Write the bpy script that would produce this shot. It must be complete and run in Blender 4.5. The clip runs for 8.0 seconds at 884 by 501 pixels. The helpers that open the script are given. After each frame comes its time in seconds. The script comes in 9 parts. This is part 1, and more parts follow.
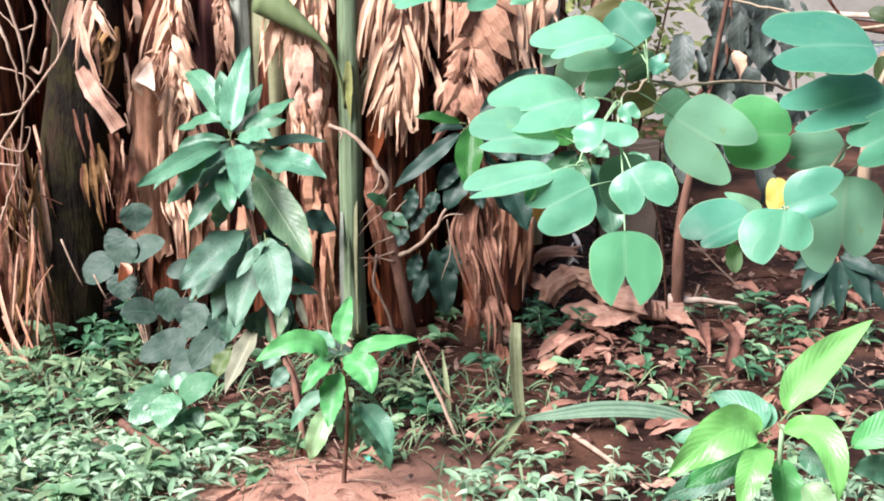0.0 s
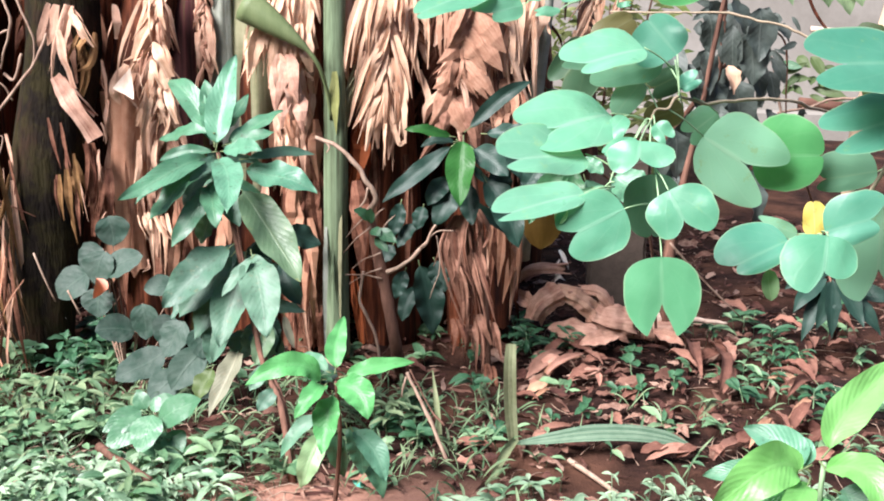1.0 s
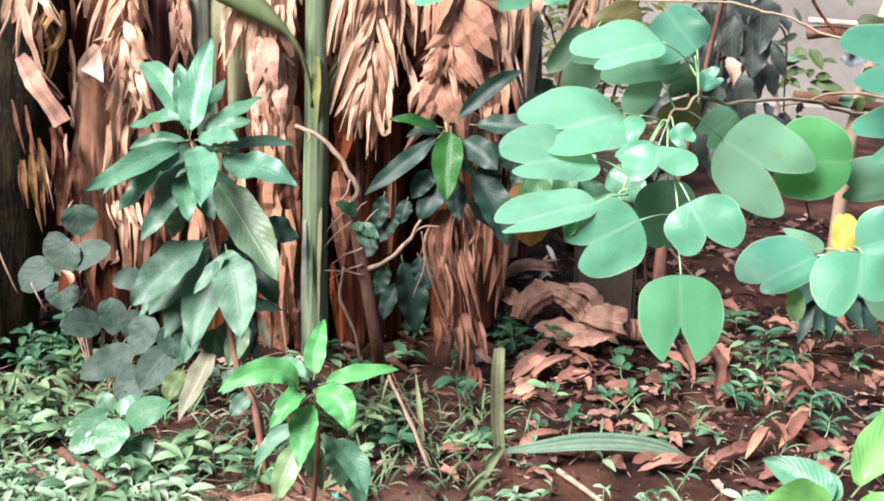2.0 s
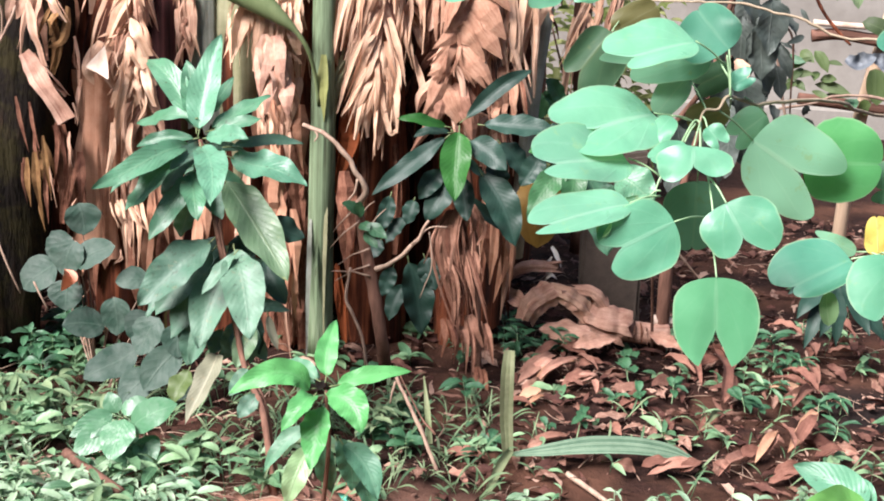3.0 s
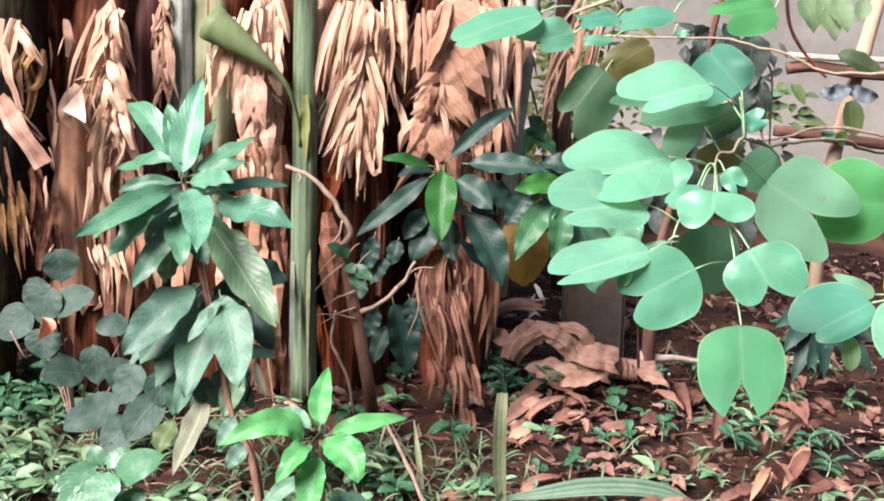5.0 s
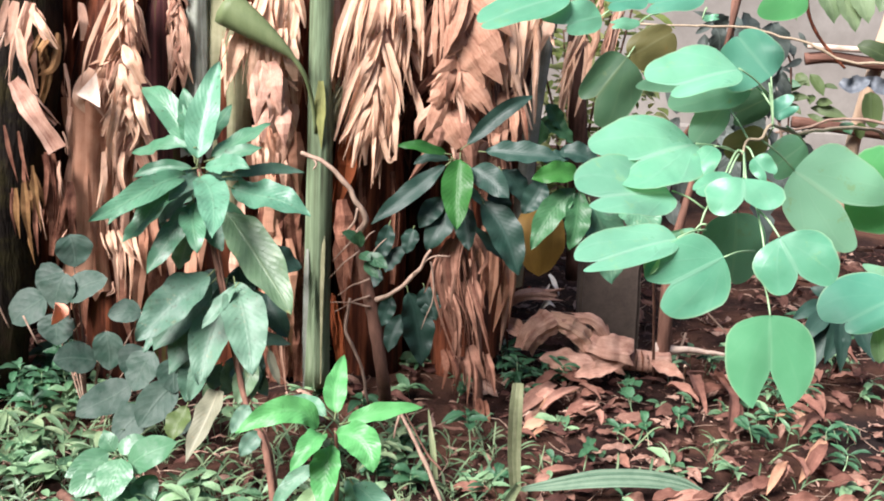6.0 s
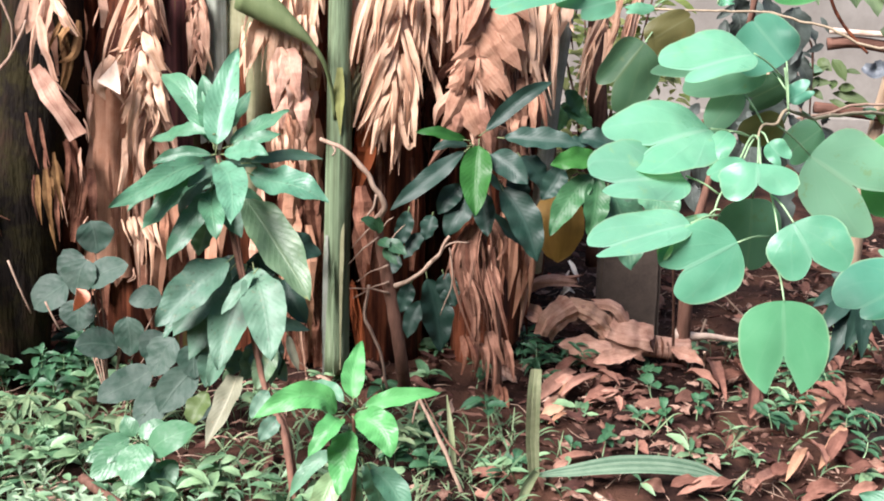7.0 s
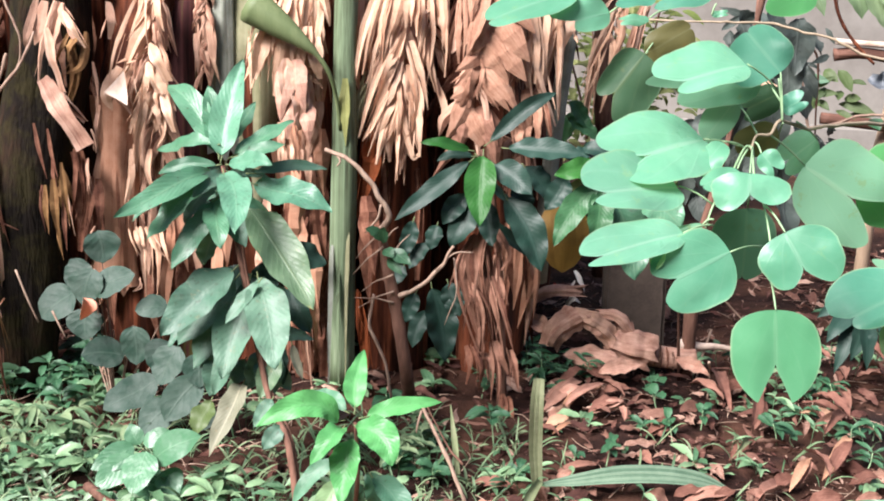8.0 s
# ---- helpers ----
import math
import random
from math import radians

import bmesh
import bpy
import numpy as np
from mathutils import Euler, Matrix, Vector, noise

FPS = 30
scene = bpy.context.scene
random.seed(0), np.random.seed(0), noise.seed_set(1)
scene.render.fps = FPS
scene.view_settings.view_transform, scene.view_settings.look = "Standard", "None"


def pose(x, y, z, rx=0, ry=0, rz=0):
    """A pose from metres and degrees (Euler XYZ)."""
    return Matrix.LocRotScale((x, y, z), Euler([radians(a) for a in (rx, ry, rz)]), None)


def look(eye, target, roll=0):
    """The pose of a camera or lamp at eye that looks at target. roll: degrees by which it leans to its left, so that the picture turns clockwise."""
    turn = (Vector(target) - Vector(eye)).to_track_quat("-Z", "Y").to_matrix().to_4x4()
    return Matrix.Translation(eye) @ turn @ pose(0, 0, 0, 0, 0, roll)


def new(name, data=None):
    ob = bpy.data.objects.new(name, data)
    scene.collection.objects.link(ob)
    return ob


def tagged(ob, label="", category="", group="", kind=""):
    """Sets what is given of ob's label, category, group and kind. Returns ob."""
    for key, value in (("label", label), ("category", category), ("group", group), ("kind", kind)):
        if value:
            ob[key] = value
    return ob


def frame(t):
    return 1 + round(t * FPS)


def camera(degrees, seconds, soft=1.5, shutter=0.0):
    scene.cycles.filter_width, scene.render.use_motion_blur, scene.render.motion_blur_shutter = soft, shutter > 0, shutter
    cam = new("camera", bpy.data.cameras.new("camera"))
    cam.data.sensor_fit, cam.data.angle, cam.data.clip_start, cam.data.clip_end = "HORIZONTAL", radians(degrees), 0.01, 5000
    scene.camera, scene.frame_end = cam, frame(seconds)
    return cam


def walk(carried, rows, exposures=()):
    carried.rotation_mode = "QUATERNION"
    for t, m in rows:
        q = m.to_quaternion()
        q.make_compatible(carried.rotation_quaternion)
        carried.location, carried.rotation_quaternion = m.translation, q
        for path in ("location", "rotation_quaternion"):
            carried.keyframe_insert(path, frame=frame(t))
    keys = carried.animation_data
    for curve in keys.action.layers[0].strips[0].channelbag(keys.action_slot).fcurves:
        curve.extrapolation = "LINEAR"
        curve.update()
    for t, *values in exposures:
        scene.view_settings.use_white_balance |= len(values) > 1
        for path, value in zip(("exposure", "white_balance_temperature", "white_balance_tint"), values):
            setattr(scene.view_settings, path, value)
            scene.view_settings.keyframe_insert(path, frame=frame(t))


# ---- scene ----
cam = camera(38.8, 8.0, soft=1.9)
PATH = [
    (0, (0.326, -0.687, 1.429), (0.169, 1.229, 0.875), 0.5),
    (0.5, (0.273, -0.656, 1.42), (0.162, 1.261, 0.862), 1.2),
    (1, (0.22, -0.582, 1.418), (0.134, 1.342, 0.88), 1.5),
    (1.5, (0.198, -0.497, 1.411), (0.117, 1.42, 0.847), 2.3),
    (1.7, (0.193, -0.449, 1.411), (0.13, 1.468, 0.846), 2.2),
    (2.8, (0.146, -0.385, 1.398), (0.141, 1.536, 0.839), 3.9),
    (3, (0.131, -0.384, 1.398), (0.105, 1.536, 0.836), 3.2),
    (3.5, (0.101, -0.356, 1.399), (0.071, 1.565, 0.842), 3.2),
    (4, (0.084, -0.34, 1.4), (0.103, 1.584, 0.856), 3.2),
    (4.5, (0.076, -0.334, 1.404), (0.109, 1.595, 0.876), 2.9),
    (4.7, (0.07, -0.337, 1.406), (0.103, 1.594, 0.886), 2.7),
    (5.8, (0.051, -0.313, 1.398), (0.077, 1.623, 0.896), 2.9),
    (6, (0.047, -0.31, 1.392), (0.066, 1.619, 0.867), 3.1),
    (6.5, (0.05, -0.312, 1.389), (0.028, 1.613, 0.846), 3.0),
    (7, (0.059, -0.314, 1.392), (0.042, 1.609, 0.845), 2.8),
    (7.5, (0.068, -0.325, 1.392), (0.035, 1.599, 0.846), 2.7),
    (8, (0.081, -0.327, 1.395), (0.043, 1.601, 0.863), 2.7),
]
walk(cam, [(t, look(eye, at, lean)) for t, eye, at, lean in PATH], [(0.0, 1.49, 6110, 16.2), (3.0, 1.43, 6290, 17.6), (8.0, 1.40, 6270, 17.2)])

# ---- daylight: bright open shade with a soft high sun ----
world = bpy.data.worlds.new("sky")
scene.world = world
world.use_nodes = True
wn = world.node_tree.nodes
sky = wn.new("ShaderNodeTexSky")
sky.sky_type, sky.sun_disc = "NISHITA", False
sky.sun_elevation, sky.sun_rotation = radians(45), radians(225)
sky.air_density, sky.dust_density = 1.0, 2.5
world.node_tree.links.new(sky.outputs[0], wn["Background"].inputs[0])
wn["Background"].inputs[1].default_value = 0.06
sun = new("sun", bpy.data.lights.new("sun", "SUN"))
sun.data.energy, sun.data.angle, sun.data.color = 4.75, radians(30), (1.0, 0.96, 0.90)
sun.matrix_world = look((-2.3, -2.3, 3.3), (0, 0, 0))

V = Vector


# ---- materials ----
def nodes_of(name):
    m = bpy.data.materials.new(name)
    m.use_nodes = True
    return m, m.node_tree.nodes, m.node_tree.links, m.node_tree.nodes["Principled BSDF"]


def ramp(nt, links, fac, stops):
    r = nt.new("ShaderNodeValToRGB")
    e = r.color_ramp.elements
    while len(e) < len(stops):
        e.new(0.5)
    for el, (p, c) in zip(e, stops):
        el.position, el.color = p, (*c, 1)
    links.new(fac, r.inputs[0])
    return r.outputs[0]


def maths(nt, links, op, a, b=None):
    n = nt.new("ShaderNodeMath")
    n.operation = op
    for i, v in enumerate((a, b)):
        if v is None:
            continue
        if isinstance(v, (int, float)):
            n.inputs[i].default_value = v
        else:
            links.new(v, n.inputs[i])
    return n.outputs[0]


def mixed(nt, links, fac, a, b, mode="MIX"):
    n = nt.new("ShaderNodeMix")
    n.data_type, n.blend_type = "RGBA", mode
    for sock, v in ((n.inputs[0], fac), (n.inputs[6], a), (n.inputs[7], b)):
        if isinstance(v, (int, float)):
            sock.default_value = v
        elif isinstance(v, tuple):
            sock.default_value = (*v, 1)
        else:
            links.new(v, sock)
    return n.outputs[2]


def grain(nt, links, scale, detail=4.0, stretch=None, coord="Object", rough=0.6):
    c = nt.new("ShaderNodeTexCoord")
    out = c.outputs[coord]
    if stretch:
        mp = nt.new("ShaderNodeMapping")
        mp.inputs["Scale"].default_value = stretch
        links.new(out, mp.inputs[0])
        out = mp.outputs[0]
    n = nt.new("ShaderNodeTexNoise")
    n.inputs["Scale"].default_value = scale
    n.inputs["Detail"].default_value = detail
    n.inputs["Roughness"].default_value = rough
    links.new(out, n.inputs["Vector"])
    return n.outputs[0]


def relief(nt, links, height, bsdf, strength, distance):
    b = nt.new("ShaderNodeBump")
    b.inputs["Strength"].default_value, b.inputs["Distance"].default_value = strength, distance
    links.new(height, b.inputs["Height"])
    links.new(b.outputs[0], bsdf.inputs["Normal"])


def see_through(m, nt, links, bsdf, colour, share):
    t = nt.new("ShaderNodeBsdfTranslucent")
    links.new(colour, t.inputs[0])
    mx = nt.new("ShaderNodeMixShader")
    mx.inputs[0].default_value = share
    links.new(bsdf.outputs[0], mx.inputs[1])
    links.new(t.outputs[0], mx.inputs[2])
    links.new(mx.outputs[0], nt["Material Output"].inputs[0])


def leaf_material(name, dark, light, vein, rough=0.4, share=0.2, ribs=13.0, islands=False, blotch=None, slant=2.5, dust=0.0, veins=1.0, gloss=0.5, bump=0.45, rim=0.0, pale=None, fan=False, specks=0.0):
    """Green leaf: midrib and side ribs along the blade, mottling, a shade of its own for each leaf."""
    m, nt, links, bsdf = nodes_of(name)
    uv = nt.new("ShaderNodeUVMap")
    sep = nt.new("ShaderNodeSeparateXYZ")
    links.new(uv.outputs[0], sep.inputs[0])
    across = maths(nt, links, "ABSOLUTE", maths(nt, links, "SUBTRACT", sep.outputs[0], 0.5))
    if islands:
        rnd = nt.new("ShaderNodeNewGeometry").outputs["Random Per Island"]
    else:
        rnd = nt.new("ShaderNodeObjectInfo").outputs["Random"]
    n1 = grain(nt, links, 14.0, 3)
    n2 = grain(nt, links, 90.0, 3)
    mott = grain(nt, links, 34.0, 5, rough=0.7)
    fac = maths(nt, links, "ADD", maths(nt, links, "ADD", maths(nt, links, "MULTIPLY", n1, 0.6), maths(nt, links, "MULTIPLY", mott, 0.5)), maths(nt, links, "SUBTRACT", maths(nt, links, "MULTIPLY", rnd, 0.6), 0.12))
    col = ramp(nt, links, fac, [(0.25, dark), (0.95, light)] if not pale else [(0.25, dark), (0.6, light), (0.95, pale)])
    col = mixed(nt, links, maths(nt, links, "MULTIPLY", n2, 0.22), col, light)
    wave = maths(nt, links, "SINE", maths(nt, links, "MULTIPLY", maths(nt, links, "SUBTRACT", sep.outputs[1], maths(nt, links, "MULTIPLY", across, slant * 0.2)), ribs * 6.283))
    if fan:
        turn = maths(nt, links, "ARCTAN2", across, maths(nt, links, "ADD", maths(nt, links, "MULTIPLY", sep.outputs[1], 0.8), 0.04))
        wave = maths(nt, links, "SINE", maths(nt, links, "MULTIPLY", turn, 17.0))
    rib = ramp(nt, links, wave, [(0.86, (0, 0, 0)), (0.99, (1, 1, 1))])
    mid = ramp(nt, links, across, [(0.018, (1, 1, 1)), (0.035, (0, 0, 0))])
    lines = maths(nt, links, "MAXIMUM", maths(nt, links, "MULTIPLY", rib, 0.16 * veins), maths(nt, links, "MULTIPLY", mid, 0.65 * veins))
    col = mixed(nt, links, lines, col, vein)
    if rim:
        edge = ramp(nt, links, across, [(0.475, (0, 0, 0)), (0.495, (1, 1, 1))])
        col = mixed(nt, links, maths(nt, links, "MULTIPLY", edge, rim), col, (0.34, 0.50, 0.30))
    if blotch:
        spots = ramp(nt, links, grain(nt, links, 38.0, 5, rough=0.75), [(0.6, (0, 0, 0)), (0.68, (1, 1, 1))])
        col = mixed(nt, links, maths(nt, links, "MULTIPLY", spots, 0.7), col, blotch)
    if specks:
        bits = ramp(nt, links, grain(nt, links, 75.0, 4, rough=0.7), [(0.60, (0, 0, 0)), (0.66, (1, 1, 1))])
        col = mixed(nt, links, maths(nt, links, "MULTIPLY", bits, specks), col, (0.03, 0.045, 0.025))
    if dust:
        powder = ramp(nt, links, grain(nt, links, 26.0, 5), [(0.35, (0, 0, 0)), (0.75, (1, 1, 1))])
        col = mixed(nt, links, maths(nt, links, "MULTIPLY", powder, dust), col, (0.34, 0.36, 0.33))
    links.new(col, bsdf.inputs["Base Color"])
    patchy = grain(nt, links, 22.0, 4, rough=0.65)
    links.new(maths(nt, links, "ADD", maths(nt, links, "MULTIPLY", patchy, 0.35), rough - 0.16), bsdf.inputs["Roughness"])
    bsdf.inputs["Specular IOR Level"].default_value = gloss
    relief(nt, links, maths(nt, links, "ADD", maths(nt, links, "ADD", maths(nt, links, "MULTIPLY", lines, 0.35), maths(nt, links, "MULTIPLY", wave, 0.0 if fan else 0.025)), maths(nt, links, "ADD", n1, maths(nt, links, "MULTIPLY", mott, 0.25))), bsdf, bump, 0.010)
    see_through(m, nt, links, bsdf, mixed(nt, links, 0.5, col, (light[0] * 1.5, light[1] * 1.4, light[2] * 0.7)), share)
    return m


def dry_material(name, stops, share=0.12, streak=60.0, rough=0.75, islands=True, varied=0.28):
    """Dry leaf or sheath: streaked along its length, each strip its own shade."""
    m, nt, links, bsdf = nodes_of(name)
    st = grain(nt, links, 1.0, 4, stretch=(streak, 3.0, 1.0), coord="UV")
    big = grain(nt, links, 30.0, 6, rough=0.7)
    if islands:
        rnd = nt.new("ShaderNodeNewGeometry").outputs["Random Per Island"]
    else:
        rnd = nt.new("ShaderNodeObjectInfo").outputs["Random"]
    fac = maths(nt, links, "ADD", maths(nt, links, "MULTIPLY", st, 0.45), maths(nt, links, "ADD", maths(nt, links, "MULTIPLY", big, 0.5), maths(nt, links, "MULTIPLY", rnd, varied)))
    col = ramp(nt, links, fac, stops)
    links.new(col, bsdf.inputs["Base Color"])
    bsdf.inputs["Roughness"].default_value = rough
    bsdf.inputs["Specular IOR Level"].default_value = 0.25
    relief(nt, links, maths(nt, links, "ADD", st, maths(nt, links, "MULTIPLY", big, 0.4)), bsdf, 0.6, 0.004)
    if share:
        see_through(m, nt, links, bsdf, col, share)
    return m


def stem_material(name, stops, rough=0.6, stretch=(40, 40, 1.6), moss=None, bump=0.6, dist=0.006):
    m, nt, links, bsdf = nodes_of(name)
    st = grain(nt, links, 1.0, 6, stretch=stretch)
    big = grain(nt, links, 6.0, 4, stretch=(1, 1, 0.35))
    col = ramp(nt, links, maths(nt, links, "ADD", maths(nt, links, "MULTIPLY", st, 0.5), maths(nt, links, "MULTIPLY", big, 0.5)), stops)
    if moss:
        patch = ramp(nt, links, grain(nt, links, 11.0, 6, rough=0.7), [(0.46, (0, 0, 0)), (0.6, (1, 1, 1))])
        col = mixed(nt, links, maths(nt, links, "MULTIPLY", patch, 0.85), col, moss)
    links.new(col, bsdf.inputs["Base Color"])
    bsdf.inputs["Roughness"].default_value = rough
    bsdf.inputs["Specular IOR Level"].default_value = 0.2
    relief(nt, links, maths(nt, links, "ADD", st, big), bsdf, bump, dist)
    return m


def plain_material(name, stops, scale=20.0, rough=0.7, bump=0.4, dist=0.004, metal=0.0):
    m, nt, links, bsdf = nodes_of(name)
    n = grain(nt, links, scale, 6)
    fine = grain(nt, links, scale * 9, 3)
    col = ramp(nt, links, maths(nt, links, "ADD", maths(nt, links, "MULTIPLY", n, 0.75), maths(nt, links, "MULTIPLY", fine, 0.25)), stops)
    links.new(col, bsdf.inputs["Base Color"])
    bsdf.inputs["Roughness"].default_value, bsdf.inputs["Metallic"].default_value = rough, metal
    relief(nt, links, maths(nt, links, "ADD", n, maths(nt, links, "MULTIPLY", fine, 0.5)), bsdf, bump, dist)
    return m


M_MANGO = leaf_material("mango_leaf", (0.026, 0.098, 0.054), (0.08, 0.225, 0.125), (0.17, 0.31, 0.18), 0.38, 0.2, dust=0.10, blotch=(0.12, 0.22, 0.12), gloss=0.5, specks=0.6, veins=0.5)
M_MANGO_OLD = leaf_material("old_mango_leaf", (0.03, 0.088, 0.058), (0.10, 0.205, 0.135), (0.13, 0.205, 0.145), 0.5, 0.12, veins=0.35, blotch=(0.16, 0.18, 0.11), dust=0.12, gloss=0.4, specks=0.6, bump=0.4)
M_MANGO_YOUNG = leaf_material("young_mango_leaf", (0.035, 0.17, 0.055), (0.10, 0.34, 0.11), (0.16, 0.38, 0.16), 0.38, 0.22, specks=0.3, veins=0.4, gloss=0.36)
M_MANGO_LIME = leaf_material("lime_mango_leaf", (0.11, 0.37, 0.075), (0.25, 0.58, 0.18), (0.32, 0.58, 0.22), 0.36, 0.4, veins=0.25)
# Near-black mango copy; for inner leaves it puts their shade into the colour.
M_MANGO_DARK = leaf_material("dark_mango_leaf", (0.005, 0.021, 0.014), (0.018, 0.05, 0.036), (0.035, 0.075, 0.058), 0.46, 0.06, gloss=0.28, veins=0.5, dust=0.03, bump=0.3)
M_MANGO_DEEP = leaf_material("deep_green_leaf", (0.010, 0.055, 0.012), (0.03, 0.125, 0.025), (0.05, 0.15, 0.035), 0.42, 0.12, gloss=0.25, veins=0.35)
M_PALE = leaf_material("fading_leaf", (0.11, 0.115, 0.075), (0.25, 0.25, 0.17), (0.36, 0.34, 0.24), 0.6, 0.15, blotch=(0.30, 0.22, 0.13))
M_BAUHINIA = leaf_material("bauhinia_leaf", (0.055, 0.26, 0.15), (0.155, 0.425, 0.265), (0.26, 0.48, 0.34), 0.38, 0.42, veins=0.6, bump=0.3, rim=0.6, gloss=0.6, fan=True, blotch=(0.16, 0.36, 0.18), dust=0.05)
# Paler copy for up-facing leaves; the sky's sheen is put into the colour.
M_BAUHINIA_PALE = leaf_material("bauhinia_lit_leaf", (0.11, 0.37, 0.23), (0.235, 0.55, 0.36), (0.34, 0.6, 0.44), 0.32, 0.42, veins=0.9, bump=0.4, rim=0.6, gloss=0.75, fan=True, blotch=(0.26, 0.50, 0.27), dust=0.06)
M_BAUHINIA_PLAIN = leaf_material("bauhinia_matt_leaf", (0.075, 0.29, 0.135), (0.15, 0.42, 0.225), (0.24, 0.46, 0.28), 0.6, 0.42, veins=0.4, bump=0.2, rim=0.6, gloss=0.25, fan=True)
M_BAUHINIA_FRESH = leaf_material("bauhinia_fresh_leaf", (0.06, 0.29, 0.10), (0.14, 0.44, 0.16), (0.24, 0.5, 0.26), 0.5, 0.45, veins=0.4, bump=0.2, rim=0.5, gloss=0.3, fan=True)
# Darker copy for leaves behind others; their shade is put into the colour.
M_BAUHINIA_SHADED = leaf_material("bauhinia_shaded_leaf", (0.05, 0.16, 0.09), (0.12, 0.27, 0.165), (0.2, 0.34, 0.2), 0.55, 0.4, veins=0.6, bump=0.16, rim=0.4, gloss=0.3, fan=True, blotch=(0.13, 0.22, 0.11))
# Lighter copy of mango_leaf; stands in for sheen on the crown's whitish leaves.
M_MANGO_BRIGHT = leaf_material("bright_mango_leaf", (0.04, 0.14, 0.085), (0.115, 0.29, 0.18), (0.22, 0.38, 0.25), 0.40, 0.2, dust=0.08, gloss=0.42, specks=0.6, veins=0.35)
M_MANGO_LIGHT = leaf_material("pale_mango_leaf", (0.13, 0.26, 0.11), (0.27, 0.43, 0.22), (0.34, 0.48, 0.28), 0.4, 0.3)
M_MANGO_SHOOT = leaf_material("shoot_mango_leaf", (0.02, 0.08, 0.03), (0.06, 0.165, 0.07), (0.12, 0.24, 0.12), 0.42, 0.16, specks=0.5, veins=0.3, gloss=0.3)
M_BAUHINIA_TEAL = leaf_material("bauhinia_old_leaf", (0.035, 0.185, 0.12), (0.095, 0.31, 0.21), (0.2, 0.40, 0.28), 0.36, 0.4, veins=0.5, bump=0.18, rim=0.6, gloss=0.5, fan=True, blotch=(0.12, 0.29, 0.15), dust=0.05)
M_BAUHINIA_DULL = leaf_material("bauhinia_underside", (0.12, 0.34, 0.205), (0.235, 0.49, 0.32), (0.30, 0.52, 0.35), 0.40, 0.48, veins=1.3, bump=0.16, rim=0.6, fan=True, blotch=(0.24, 0.36, 0.17))
# Olive copy: the look of a leaf against the light is in its colour.
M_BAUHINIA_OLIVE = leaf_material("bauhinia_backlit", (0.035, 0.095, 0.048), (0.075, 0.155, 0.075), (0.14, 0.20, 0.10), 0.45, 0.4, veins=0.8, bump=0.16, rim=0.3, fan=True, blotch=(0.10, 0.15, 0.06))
M_BAUHINIA_FADED = leaf_material("bauhinia_fading", (0.075, 0.085, 0.03), (0.17, 0.155, 0.055), (0.20, 0.20, 0.09), 0.5, 0.4, veins=0.8, bump=0.16, rim=0.3, fan=True, blotch=(0.20, 0.13, 0.04))
M_YELLOW = leaf_material("yellow_leaf", (0.42, 0.30, 0.05), (0.62, 0.46, 0.10), (0.6, 0.5, 0.2), 0.5, 0.3, blotch=(0.25, 0.26, 0.07), fan=True)
M_ROUND = leaf_material("dusty_round_leaf", (0.009, 0.030, 0.020), (0.029, 0.064, 0.045), (0.06, 0.10, 0.074), 0.55, 0.1, ribs=5.0, slant=4.0, dust=0.13, veins=0.6, gloss=0.25)
M_BROAD = leaf_material("broad_weed_leaf", (0.03, 0.11, 0.055), (0.085, 0.23, 0.115), (0.15, 0.30, 0.17), 0.34, 0.2, ribs=7.0, slant=4.0, dust=0.1, veins=0.5, gloss=0.6)
M_HERB = leaf_material("herb_leaf", (0.016, 0.052, 0.026), (0.075, 0.175, 0.085), (0.15, 0.30, 0.16), 0.42, 0.24, ribs=5.0, islands=True, pale=(0.24, 0.38, 0.20))
M_GRASS = leaf_material("grass_blade", (0.02, 0.055, 0.024), (0.075, 0.155, 0.07), (0.15, 0.25, 0.12), 0.5, 0.22, islands=True, pale=(0.24, 0.32, 0.17))
# Paler herb copy; the stronger light on the near ground is partly in it.
M_HERB_PALE = leaf_material("pale_herb_leaf", (0.055, 0.12, 0.068), (0.18, 0.305, 0.18), (0.29, 0.41, 0.27), 0.45, 0.28, ribs=5.0, islands=True, pale=(0.36, 0.49, 0.32), dust=0.08)
M_SEEDLING = leaf_material("seedling_leaf", (0.015, 0.062, 0.03), (0.045, 0.135, 0.062), (0.10, 0.22, 0.11), 0.45, 0.2, ribs=6.0)
M_SPECKLED = leaf_material("speckled_leaf", (0.045, 0.095, 0.05), (0.11, 0.19, 0.10), (0.17, 0.24, 0.13), 0.4, 0.12, blotch=(0.30, 0.31, 0.13), dust=0.1, gloss=0.4)
M_VINE = leaf_material("vine_leaf", (0.022, 0.045, 0.015), (0.085, 0.13, 0.04), (0.12, 0.17, 0.07), 0.5, 0.25)
M_BUSH = leaf_material("bush_leaf", (0.05, 0.09, 0.02), (0.16, 0.21, 0.05), (0.2, 0.24, 0.1), 0.5, 0.3, islands=True, pale=(0.34, 0.36, 0.14))
# Dark dull leaf colour that holds the shade this shrub stands in.
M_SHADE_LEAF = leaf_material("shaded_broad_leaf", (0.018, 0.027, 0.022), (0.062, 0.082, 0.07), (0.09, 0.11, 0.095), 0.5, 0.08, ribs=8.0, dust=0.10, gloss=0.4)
M_HANGING = leaf_material("hanging_leaf", (0.08, 0.14, 0.065), (0.19, 0.27, 0.14), (0.26, 0.33, 0.2), 0.5, 0.3, veins=0.5)
